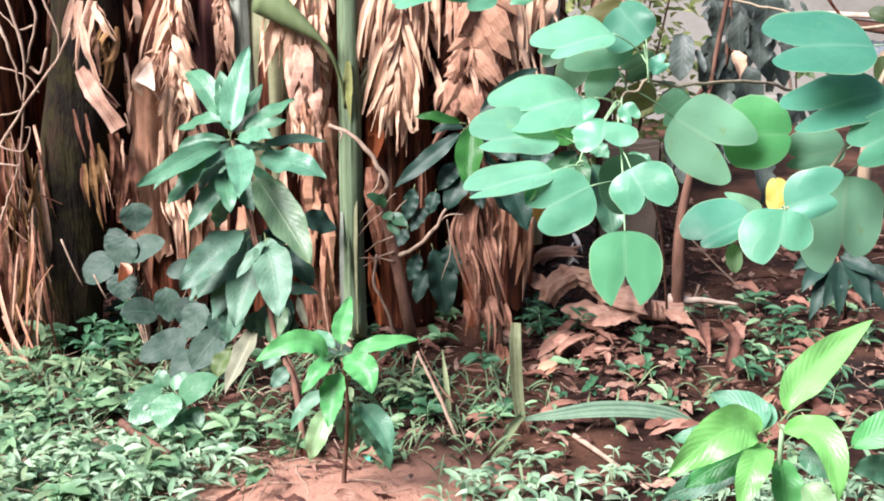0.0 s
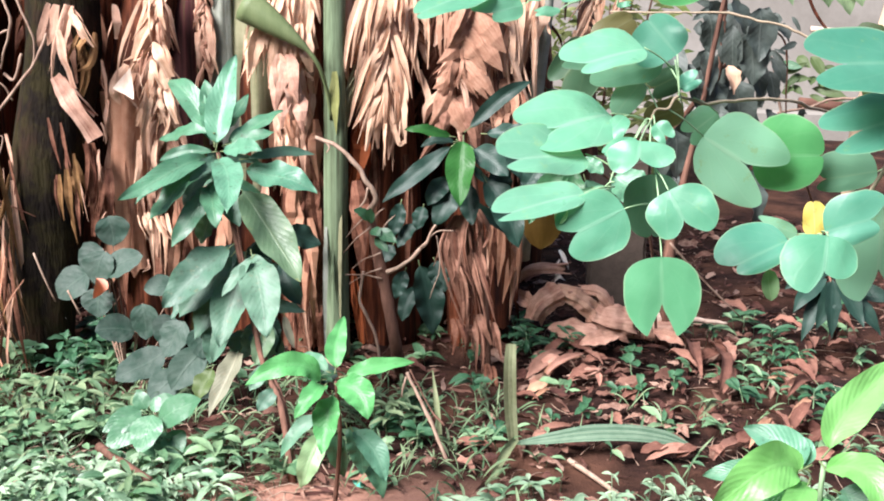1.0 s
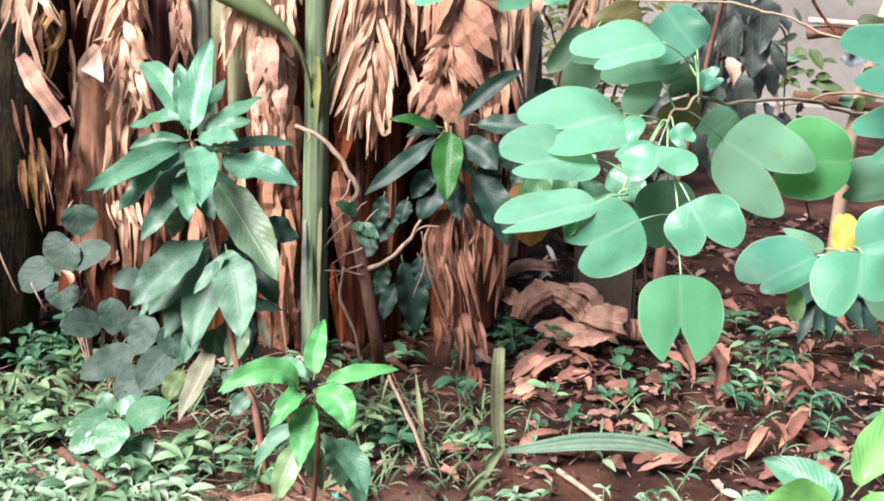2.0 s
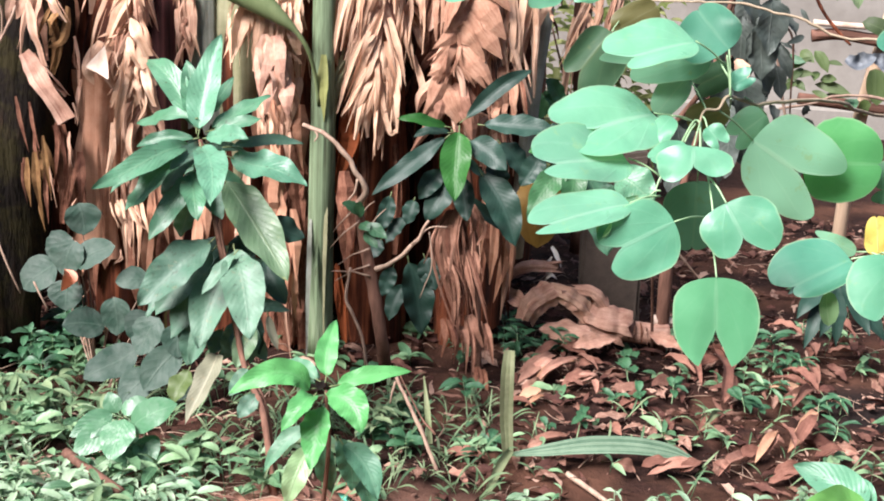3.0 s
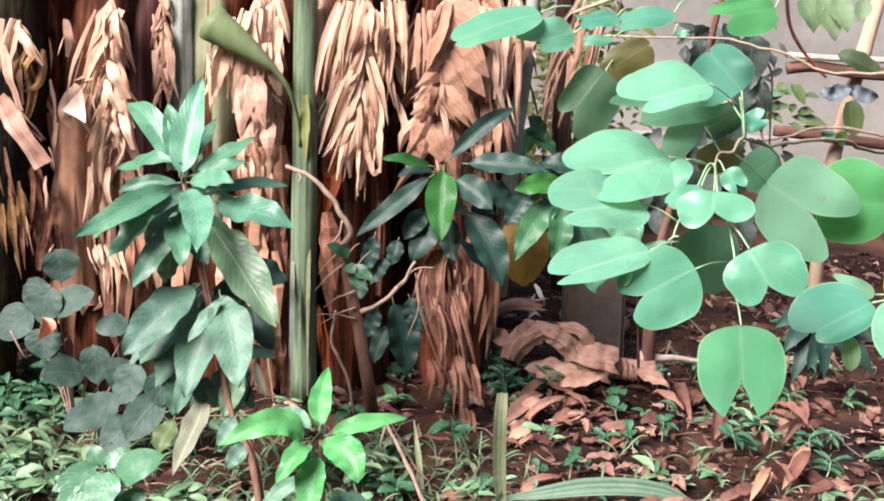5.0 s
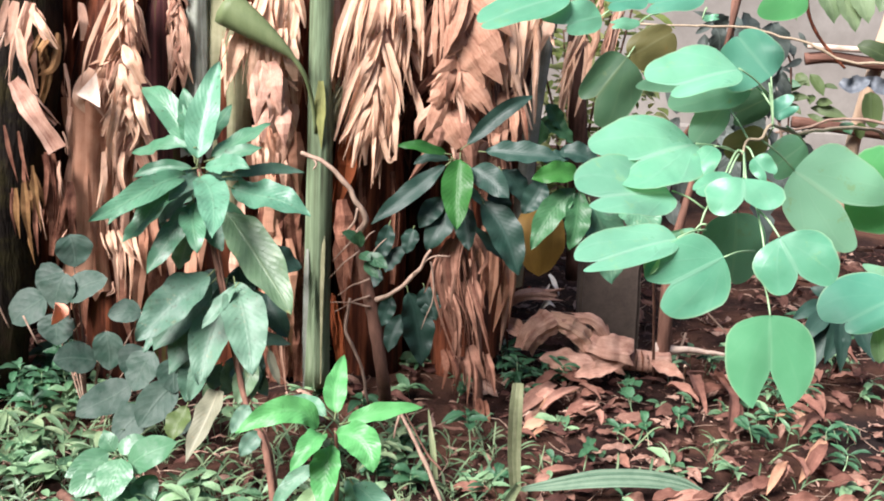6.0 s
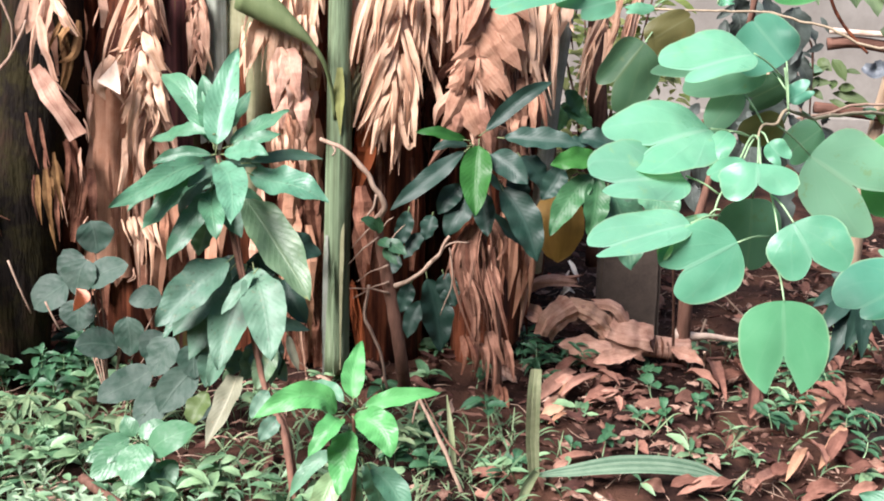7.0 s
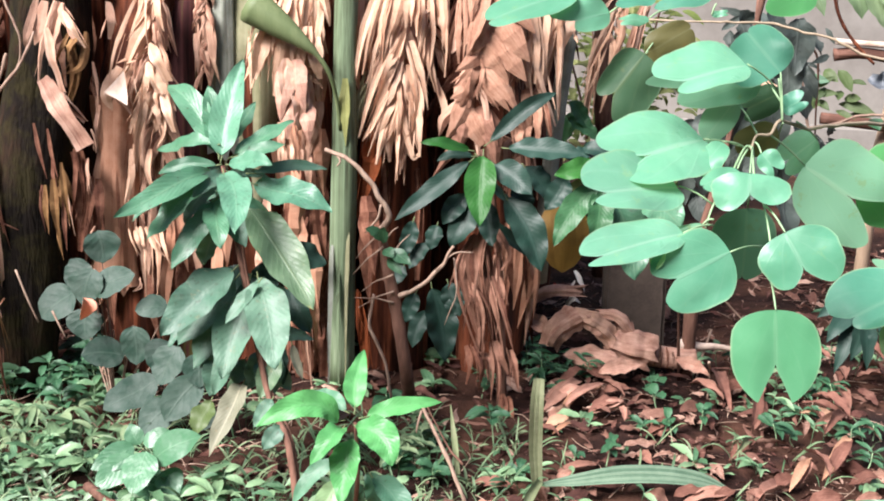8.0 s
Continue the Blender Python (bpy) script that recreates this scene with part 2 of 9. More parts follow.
M_PALM = dry_material("palm_strip", [(0.25, (0.035, 0.08, 0.05)), (0.55, (0.09, 0.165, 0.105)), (0.85, (0.20, 0.29, 0.20))], 0.15, 30, 0.5, islands=True, varied=0.35)
M_PALM_OLD = dry_material("olive_palm_strip", [(0.25, (0.10, 0.12, 0.06)), (0.6, (0.21, 0.25, 0.13)), (0.85, (0.36, 0.38, 0.24))], 0.15, 24, 0.5, islands=False)
M_DRY = dry_material("dry_banana_leaf", [(0.3, (0.17, 0.062, 0.034)), (0.46, (0.42, 0.225, 0.14)), (0.66, (0.60, 0.375, 0.25)), (0.95, (0.76, 0.55, 0.405))], 0.16, 9, varied=0.42)
M_DRY_RED = dry_material("dry_banana_leaf_red", [(0.32, (0.09, 0.032, 0.02)), (0.5, (0.31, 0.15, 0.098)), (0.7, (0.52, 0.31, 0.215)), (1.05, (0.66, 0.45, 0.34))], 0.1, 9, varied=0.4)
M_DRY_BROWN = dry_material("dry_banana_leaf_brown", [(0.34, (0.05, 0.017, 0.011)), (0.52, (0.20, 0.085, 0.052)), (0.72, (0.37, 0.20, 0.13)), (1.05, (0.56, 0.36, 0.26))], 0.1, 9, varied=0.4)
M_SKIRT = dry_material("dry_skirt_strip", [(0.34, (0.028, 0.009, 0.006)), (0.54, (0.125, 0.05, 0.031)), (0.76, (0.27, 0.135, 0.09)), (1.05, (0.46, 0.28, 0.20))], 0.08, 9, varied=0.45)
M_SHEATH = dry_material("dry_sheath", [(0.34, (0.018, 0.006, 0.004)), (0.56, (0.125, 0.044, 0.026)), (0.76, (0.33, 0.155, 0.095)), (1.0, (0.46, 0.28, 0.20))], 0.05, 30)
M_SHEATH_TAN = dry_material("tan_sheath", [(0.3, (0.16, 0.06, 0.035)), (0.55, (0.42, 0.20, 0.12)), (0.95, (0.62, 0.38, 0.26))], 0.05, 26)
M_YELLOW_GREEN = dry_material("yellow_green_sheath", [(0.3, (0.13, 0.15, 0.045)), (0.8, (0.28, 0.29, 0.11))], 0.1, 20, 0.5)
M_ORANGE = dry_material("orange_sheath", [(0.25, (0.12, 0.025, 0.01)), (0.9, (0.40, 0.11, 0.035))], 0.2, 22)
M_GREY_SHEATH = dry_material("grey_green_sheath", [(0.25, (0.10, 0.10, 0.08)), (0.55, (0.22, 0.24, 0.19)), (0.95, (0.42, 0.44, 0.40))], 0.03, 18)
M_OLIVE_SHEATH = dry_material("olive_sheath", [(0.25, (0.10, 0.11, 0.05)), (0.6, (0.25, 0.25, 0.14)), (0.95, (0.42, 0.40, 0.27))], 0.05, 18)
M_LITTER = dry_material("fallen_leaf", [(0.38, (0.012, 0.005, 0.004)), (0.60, (0.09, 0.035, 0.026)), (0.84, (0.20, 0.105, 0.075)), (1.0, (0.44, 0.29, 0.22))], 0.08, 14, varied=0.52)
M_LITTER_THING = dry_material("fallen_leaf_single", [(0.3, (0.06, 0.024, 0.017)), (0.56, (0.19, 0.085, 0.06)), (0.86, (0.38, 0.20, 0.145)), (1.0, (0.56, 0.36, 0.27))], 0.1, 14, islands=False, varied=0.42)
M_LITTER_RED = dry_material("fallen_leaf_red", [(0.3, (0.06, 0.020, 0.013)), (0.56, (0.15, 0.066, 0.046)), (0.86, (0.30, 0.165, 0.12)), (1.0, (0.52, 0.32, 0.24))], 0.1, 14, islands=False, varied=0.3)
M_LITTER_PALE = dry_material("fallen_leaf_pale", [(0.3, (0.22, 0.10, 0.058)), (0.6, (0.42, 0.23, 0.14)), (0.95, (0.62, 0.41, 0.28))], 0.1, 14, islands=False, varied=0.3)
M_STEM_DARK = stem_material("dark_pseudostem", [(0.40, (0.014, 0.004, 0.003)), (0.5, (0.068, 0.019, 0.009)), (0.59, (0.24, 0.074, 0.035)), (0.68, (0.07, 0.022, 0.011))], bump=0.9, dist=0.012)
# Dark stops also hold the shade this trunk stands in; moss is its own.
M_STEM_MOSS = stem_material("mossy_pseudostem", [(0.38, (0.003, 0.002, 0.0015)), (0.5, (0.008, 0.005, 0.003)), (0.6, (0.03, 0.016, 0.008)), (0.72, (0.01, 0.006, 0.004))], 0.95, stretch=(26, 26, 5), moss=(0.022, 0.018, 0.005), bump=1.0, dist=0.03)
M_STEM_GREEN = stem_material("green_pseudostem", [(0.36, (0.03, 0.03, 0.02)), (0.43, (0.10, 0.13, 0.075)), (0.52, (0.16, 0.22, 0.13)), (0.64, (0.28, 0.33, 0.22))], 0.5, stretch=(90, 90, 0.8), bump=0.8)
M_PETIOLE = stem_material("green_petiole", [(0.3, (0.085, 0.12, 0.05)), (0.7, (0.19, 0.23, 0.11))], 0.5, bump=0.3)
M_TWIG = stem_material("grey_brown_twig", [(0.3, (0.16, 0.10, 0.075)), (0.7, (0.38, 0.27, 0.20))], 0.8, stretch=(60, 60, 12))
M_LIVE_TWIG = stem_material("pale_tan_twig", [(0.3, (0.22, 0.17, 0.11)), (0.7, (0.47, 0.38, 0.27))], 0.7, stretch=(60, 60, 12))
M_DEADWOOD = stem_material("bleached_dead_wood", [(0.36, (0.17, 0.10, 0.072)), (0.66, (0.46, 0.34, 0.255))], 0.8, stretch=(60, 60, 8))
M_BARK = stem_material("red_brown_bark", [(0.36, (0.05, 0.024, 0.017)), (0.66, (0.24, 0.125, 0.088))], 0.8, stretch=(50, 50, 10), bump=0.8)
M_SHOOT = stem_material("pale_green_shoot", [(0.3, (0.20, 0.34, 0.18)), (0.7, (0.34, 0.48, 0.28))], 0.5, bump=0.1)
M_BAMBOO = stem_material("bamboo_pole", [(0.3, (0.34, 0.23, 0.15)), (0.7, (0.62, 0.47, 0.33))], 0.45, stretch=(40, 40, 4), bump=0.2)
M_POLE = stem_material("red_brown_pole", [(0.3, (0.05, 0.022, 0.016)), (0.7, (0.20, 0.10, 0.07))], 0.7, stretch=(6, 60, 60), bump=0.9)
M_PEEL = dry_material("peeling_stem_sheath", [(0.34, (0.08, 0.027, 0.018)), (0.52, (0.34, 0.165, 0.115)), (0.74, (0.60, 0.37, 0.275)), (1.0, (0.74, 0.55, 0.44))], 0.05, 22)
M_SLAB = plain_material("weathered_slab", [(0.3, (0.04, 0.029, 0.022)), (0.7, (0.105, 0.078, 0.06))], 12, 0.9, 0.5)
M_WALL = plain_material("limewashed_wall", [(0.3, (0.165, 0.15, 0.13)), (0.55, (0.235, 0.22, 0.195)), (0.75, (0.29, 0.27, 0.25))], 2.2, 0.9, 0.3)
M_OCHRE = dry_material("ochre_old_leaf", [(0.25, (0.10, 0.05, 0.010)), (0.9, (0.24, 0.14, 0.028))], 0.15, 10, 0.6, islands=False)
M_STAINED = dry_material("stained_dry_strip", [(0.25, (0.04, 0.019, 0.008)), (0.6, (0.17, 0.085, 0.032)), (0.95, (0.40, 0.24, 0.10))], 0.1, 16)
M_BLEACHED = stem_material("bleached_stem_end", [(0.34, (0.34, 0.22, 0.16)), (0.66, (0.70, 0.58, 0.48))], 0.8, stretch=(30, 30, 10), bump=0.8)
M_CLOTH = plain_material("blue_grey_scrap", [(0.3, (0.045, 0.055, 0.065)), (0.55, (0.14, 0.16, 0.18)), (0.75, (0.34, 0.37, 0.39))], 30, 0.6)
M_WHITE_BIT = plain_material("white_scrap", [(0.3, (0.62, 0.56, 0.50)), (0.7, (0.82, 0.78, 0.73))], 40, 0.6)
M_RED_BIT = plain_material("red_scrap", [(0.3, (0.45, 0.05, 0.03)), (0.7, (0.62, 0.11, 0.07))], 40, 0.4)
M_TEAL_BIT = plain_material("teal_scrap", [(0.3, (0.07, 0.42, 0.30)), (0.7, (0.14, 0.55, 0.42))], 40, 0.4)
M_PETAL = leaf_material("coral_leaf", (0.62, 0.20, 0.11), (0.80, 0.34, 0.22), (0.8, 0.45, 0.32), 0.5, 0.3)


def soil_material():
    m, nt, links, bsdf = nodes_of("soil")
    big = grain(nt, links, 2.3, 5)
    mid = grain(nt, links, 16.0, 6, rough=0.7)
    fine = grain(nt, links, 120.0, 4, rough=0.7)
    col = ramp(nt, links, maths(nt, links, "ADD", maths(nt, links, "MULTIPLY", mid, 0.6), maths(nt, links, "MULTIPLY", fine, 0.4)), [(0.34, (0.006, 0.003, 0.002)), (0.52, (0.023, 0.010, 0.0075)), (0.74, (0.076, 0.034, 0.025))])
    red = ramp(nt, links, big, [(0.45, (0, 0, 0)), (0.62, (1, 1, 1))])
    at = nt.new("ShaderNodeAttribute")
    at.attribute_name = "dug"
    clay = mixed(nt, links, fine, (0.27, 0.125, 0.085), (0.50, 0.28, 0.205))
    col = mixed(nt, links, maths(nt, links, "MULTIPLY", red, 0.25), col, (0.30, 0.14, 0.085))
    col = mixed(nt, links, at.outputs["Fac"], col, clay)
    wet = nt.new("ShaderNodeAttribute")
    wet.attribute_name = "damp"
    col = mixed(nt, links, wet.outputs["Fac"], col, (0.014, 0.009, 0.008))
    links.new(col, bsdf.inputs["Base Color"])
    bsdf.inputs["Roughness"].default_value = 0.95
    bsdf.inputs["Specular IOR Level"].default_value = 0.15
    relief(nt, links, maths(nt, links, "ADD", mid, maths(nt, links, "MULTIPLY", fine, 0.6)), bsdf, 0.9, 0.012)
    return m


M_SOIL = soil_material()


# ---- mesh helpers ----
class Shape:
    """Vertices, faces and leaf coordinates gathered into one mesh."""

    def __init__(self):
        self.v, self.f, self.uv = [], [], []

    def grid(self, rows, uvs, closed=False):
        b, n = len(self.v), len(rows[0])
        for r in rows:
            self.v += [tuple(p) for p in r]
        for i in range(len(rows) - 1):
            for j in range(n if closed else n - 1):
                k = (j + 1) % n
                self.f.append((b + i * n + j, b + i * n + k, b + (i + 1) * n + k, b + (i + 1) * n + j))
                uk = (j + 1) / n if closed else uvs[i][k][0]
                if closed:
                    self.uv += [(j / n, uvs[i]), (uk, uvs[i]), (uk, uvs[i + 1]), (j / n, uvs[i + 1])]
                else:
                    self.uv += [uvs[i][j], uvs[i][k], uvs[i + 1][k], uvs[i + 1][j]]
        return self

    def mesh(self, name):
        me = bpy.data.meshes.new(name)
        me.from_pydata(self.v, [], self.f)
        lay = me.uv_layers.new(name="UVMap")
        lay.data.foreach_set("uv", np.array(self.uv, dtype=np.float32).ravel())
        me.polygons.foreach_set("use_smooth", [True] * len(me.polygons))
        me.update()
        return me


def part(name, shape, material, parent, label=""):
    me = shape.mesh(name)
    me.materials.append(material)
    ob = new(name, me)
    if parent:
        ob.parent = parent
        ob.matrix_parent_inverse = parent.matrix_basis.inverted()
    if label:
        ob["label"] = label
    return ob


def thing(name, base, label, category, group="", kind=""):
    ob = new(name)
    ob.empty_display_size = 0.05
    ob.matrix_basis = Matrix.Translation(base)
    return tagged(ob, label, category, group, kind)


def lone(name, shape, material, label, category, group="", kind=""):
    return tagged(part(name, shape, material, None), label, category, group, kind)


def spline(points, n):
    """n + 1 points of a smooth curve through the given points."""
    p = [V(q) for q in points]
    if len(p) == 2:
        return [p[0].lerp(p[1], i / n) for i in range(n + 1)]
    p = [p[0] * 2 - p[1]] + p + [p[-1] * 2 - p[-2]]
    segs = len(p) - 3
    out = []
    for i in range(n + 1):
        s = i / n * segs
        k = min(int(s), segs - 1)
        t = s - k
        a, b, c, d = p[k:k + 4]
        out.append(0.5 * ((2 * b) + (c - a) * t + (2 * a - 5 * b + 4 * c - d) * t * t + (3 * b - a - 3 * c + d) * t ** 3))
    return out


def tube(points, r0, r1, n=10, sides=7, wobble=0.0, shape=None, radii=None, knots=0.0, crook=0.0):
    pts = spline(points, n)
    if crook:
        pts = [q + noise.noise_vector(q * 28) * crook * min(1, 3 * i / n) for i, q in enumerate(pts)]
    s = shape or Shape()
    rows, uvs = [], []
    ref = V((0.31, -0.87, 0.38))
    for i, p in enumerate(pts):
        d = (pts[min(i + 1, n)] - pts[max(i - 1, 0)]).normalized()
        a = d.cross(ref)
        if a.length < 0.05:
            a = d.cross(V((1, 0, 0)))
        a.normalize()
        b = a.cross(d)
        r = radii(i / n) if radii else r0 + (r1 - r0) * i / n
        if knots:
            r *= 1 + knots * max(0.0, noise.noise(p * 23))
        row = []
        for j in range(sides):
            q = j / sides * math.tau
            k = r * (1 + wobble * noise.noise(V((math.cos(q) * 2, math.sin(q) * 2, p.z * 3 + p.x * 5))))
            row.append(p + a * math.cos(q) * k + b * math.sin(q) * k)
        rows.append(row)
        uvs.append(i / n)
    s.grid(rows, uvs, closed=True)
    for end, rev in ((0, True), (n, False)):
        k = len(s.v) - len(rows) * sides + end * sides
        f = tuple(range(k, k + sides))
        s.f.append(f[::-1] if rev else f)
        s.uv += [(0.5, end / n)] * sides
    return s


def lance(v):
    """Outline of a mango leaf: half width along its length."""
    return (max(v, 0.0) ** 0.95) * (max(1 - v, 0.0) ** 1.1) / 0.2425 if v > 0 else 0.0


def spearhead(v):
    """Outline of a full-grown mango leaf: broad for most of its length, drawn out at the tip."""
    return (v ** 0.72) * ((1 - v) ** 0.85) / 0.3455 if 0 < v < 1 else 0.0


def oval(v):
    return math.sqrt(max(0.0, 1 - (2 * v - 1) ** 2)) if v < 0.5 else math.sqrt(max(0.0, 1 - (2 * v - 1) ** 2)) * (1 - 0.25 * (2 * v - 1) ** 3)


def ovate(v):
    return math.sin(math.pi * min(1.0, max(0.0, v)) ** 0.78) ** 0.85 if 0 < v < 1 else 0.0


def rounded(v):
    return max(0.0, math.sin(math.pi * min(1.0, max(0.0, v)) ** 0.85)) ** 0.62 if 0 < v < 1 else 0.0


FACE = V((-0.05, -0.72, 0.69))


def blade(base, tip, width, sag=0.12, fold=0.25, face=FACE, outline=lance, wave=0.05, n=12, m=4, shape=None, rng=None, twist=0.0, ragged=0.09, via=None):
    """A leaf blade from base to tip: arched by sag or bent through a given point, folded along its midrib, with a slightly wavy margin."""
    rng = rng or random
    base, tip, face = V(base), V(tip), V(face)
    length = (tip - base).length
    mid = (base + tip) / 2 + (face * 0.6 + V((0, 0, 0.6))).normalized() * sag * length * 2
    if via:
        mid = V(via) * 2 - (base + tip) / 2
    s = shape or Shape()
    rows, uvs = [], []
    ph, ph2 = rng.random() * 6.28, rng.random() * 6.28
    bend = rng.uniform(-0.06, 0.06) * length
    curve = rng.uniform(-0.035, 0.035) * length
    for i in range(n + 1):
        v = i / n
        p = base * (1 - v) ** 2 + mid * 2 * v * (1 - v) + tip * v * v
        d = (mid - base) * 2 * (1 - v) + (tip - mid) * 2 * v
        if d.length < 1e-6:
            d = tip - base
        d.normalize()
        side = d.cross(face)
        if side.length < 0.15:
            side = d.cross(V((1, 0.3, 0)))
        side.normalize()
        up = side.cross(d)
        if twist:
            q = twist * v
            side, up = side * math.cos(q) + up * math.sin(q), up * math.cos(q) - side * math.sin(q)
        p = p + side * bend * math.sin(v * math.pi) + up * curve * math.sin(v * math.pi * 2)
        w = width * 0.5 * max(outline(v), 0.012) * (1 + ragged * noise.noise(V((v * (7 if ragged < 0.2 else 12), ph * 9, 0))))
        row, ur = [], []
        for j in range(m + 1):
            u = 2 * j / m - 1
            lift = fold * abs(u) * w + wave * width * math.sin(v * (19 + 5 * math.sin(ph)) + ph + (2.0 if u > 0 else 0)) * u * u * 0.8 + wave * width * 0.5 * math.sin(v * 6 + ph2)
            row.append(p + side * u * w + up * lift)
            ur.append((0.5 + u / 2, v))
        rows.append(row)
        uvs.append(ur)
    return s.grid(rows, uvs)


def two_lobes(base, tip, halves, face=FACE, fold=0.05, notch=0.7, end=0.4, lengths=(1.0, 1.0), cup=0.1, n=18, m=6, rng=None, point=0.0):
    """A bauhinia leaf: two rounded lobes joined along the midrib, split from the tip; each lobe has its own breadth and length."""
    rng = rng or random
    base, tip, face = V(base), V(tip), V(face)
    d = (tip - base)
    length = d.length
    d.normalize()
    side = d.cross(face).normalized()
    up = side.cross(d)
    s = Shape()
    ph = rng.random() * 6.28
    roll = rng.uniform(-0.08, 0.08)
    broad = max(halves)
    for sg, half, long in ((1, halves[0], lengths[0]), (-1, halves[1], lengths[1])):
        rows, uvs = [], []
        split = min(0.96, notch / long)
        for i in range(n + 1):
            v = (1 - math.cos(i / n * math.pi)) / 2
            if v < 0.44:
                out = math.sqrt(max(0.0, 1 - ((0.44 - v) / 0.44) ** 2.4))
            else:
                out = end + (1 - end) * max(0.0, 1 - ((v - 0.44) / 0.56) ** (2.3 - 0.5 * point)) ** (0.5 + 0.35 * point)
            out *= 1 + 0.05 * noise.noise(V((v * 3.2, ph * 7, sg * 3))) + 0.025 * noise.noise(V((v * 11, ph * 3, sg * 5)))
            if v < split:
                inn = 0.0
            else:
                k = (v - split) / (1 - split)
                inn = end * (point * k ** 0.75 + (1 - point) * (1 - math.sqrt(max(0.0, 1 - k * k)) * (1 - 0.45 * k)))
            along = v * long
            row, ur = [], []
            for j in range(m + 1):
                h = inn + (out - inn) * j / m
                u = h * half
                back = 0.07 * length * h * h * (1 - v) ** 3
                lift = fold * u - cup * u * u / broad * 0.6 - cup * 0.6 * length * (along - 0.4) ** 2 + 0.0018 * math.sin(along * 9 + ph + sg) * h + sg * roll * u + 0.14 * broad * noise.noise(V((sg * h * 1.3, along * 1.6, ph * 5))) * (0.3 + h)
                row.append(base + d * (along * length - back) + side * sg * u + up * lift)
                ur.append((0.5 + sg * j / m / 2, v))
            rows.append(row if sg > 0 else row[::-1])
            uvs.append(ur if sg > 0 else ur[::-1])
        s.grid(rows, uvs)
    return s


def ribbon(points, widths, curl=0.3, face=FACE, n=8, m=2, shape=None, twist=0.0, phase=0.0, pleat=0.0, crumple=0.0):
    """A strip along a curve, gutter-shaped across, turning as it hangs."""
    pts = spline(points, n)
    s = shape or Shape()
    rows, uvs = [], []
    face = V(face)
    for i, p in enumerate(pts):
        v = i / n
        d = (pts[min(i + 1, n)] - pts[max(i - 1, 0)]).normalized()
        side = d.cross(face)
        if side.length < 0.1:
            side = d.cross(V((1, 0, 0.2)))
        side.normalize()
        up = side.cross(d)
        q = phase + twist * v
        side, up = side * math.cos(q) + up * math.sin(q), up * math.cos(q) - side * math.sin(q)
        k = v * (len(widths) - 1)
        a = min(int(k), len(widths) - 2)
        w = widths[a] + (widths[a + 1] - widths[a]) * (k - a)
        row, ur = [], []
        p = p + up * crumple * w * noise.noise(p * 40) + side * crumple * w * 0.6 * noise.noise(p * 33 + V((7, 0, 0)))
        for j in range(m + 1):
            u = 2 * j / m - 1
            row.append(p + side * u * w / 2 + up * w * (curl * (u * u - 0.5) + pleat * (1 if j % 2 else -1)))
            ur.append((0.5 + u / 2, v))
        rows.append(row)
        uvs.append(ur)
    if not pleat:
        return s.grid(rows, uvs)
    for j in range(m):
        s.grid([r[j:j + 2] for r in rows], [q[j:j + 2] for q in uvs])
    return s


# ---- the ground ----
def ground_z(x, y):
    z = 0.012 * noise.noise(V((x * 1.3, y * 1.3, 0))) + 0.010 * noise.noise(V((x * 5, y * 5, 3)))
    z += 0.045 * math.exp(-((x + 0.12) / 0.26) ** 2 - ((y - 1.98) / 0.22) ** 2)
    if y > 6 or abs(x) > 4:
        z *= 0.3
    return z


def spread(lo, hi, a, b, step, far):
    inner = [a + (b - a) * i / round((b - a) / step) for i in range(round((b - a) / step) + 1)]
    out, k = [], step
    while a - k > lo:
        out.insert(0, a - k)
        k *= far
    out.insert(0, lo)
    up, k = [], step
    while b + k < hi:
        up.append(b + k)
        k *= far
    return out + inner + up + [hi]


def build_ground():
    xs = spread(-400, 400, -2.2, 2.6, 0.035, 1.7)
    ys = spread(-300, 700, 1.2, 5.0, 0.035, 1.7)
    s = Shape()
    rows = [[(x, y, ground_z(x, y)) for x in xs] for y in ys]
    uvs = [[(x, y) for x in xs] for y in ys]
    s.grid(rows, uvs)
    ob = lone("ground", s, M_SOIL, "brown garden soil with a freshly dug reddish mound", "ground", kind="structure")
    dug = ob.data.attributes.new("dug", "FLOAT", "POINT")
    vals = []
    for x, y, _ in s.v:
        k = math.exp(-((x + 0.16) / 0.40) ** 4 - ((y - 1.9) / 0.38) ** 4)
        vals.append(max(0.0, min(1.0, k * 1.3 + 0.5 * noise.noise(V((x * 9, y * 9, 0))) * k)))
    dug.data.foreach_set("value", vals)
    damp = ob.data.attributes.new("damp", "FLOAT", "POINT")
    damp.data.foreach_set("value", [max(0.0, min(1.0, 1.5 - 2.2 * math.hypot((x - 1.32) / 0.34, (y - 3.0) / 0.4) + 0.6 * noise.noise(V((x * 6, y * 6, 4))))) for x, y, _ in s.v])


build_ground()


def box(s, lo, hi, jitter=0.0):
    (x0, y0, z0), (x1, y1, z1) = lo, hi
    b = len(s.v)
    s.v += [(x, y, z) for z in (z0, z1) for y in (y0, y1) for x in (x0, x1)]
    for f in ((0, 1, 3, 2)[::-1], (4, 5, 7, 6), (0, 1, 5, 4), (2, 3, 7, 6)[::-1], (0, 2, 6, 4)[::-1], (1, 3, 7, 5)):
        s.f.append(tuple(b + i for i in f))
        s.uv += [(0, 0), (1, 0), (1, 1), (0, 1)]
    return s


def flat(ob):
    ob.data.polygons.foreach_set("use_smooth", [False] * len(ob.data.polygons))
    return ob


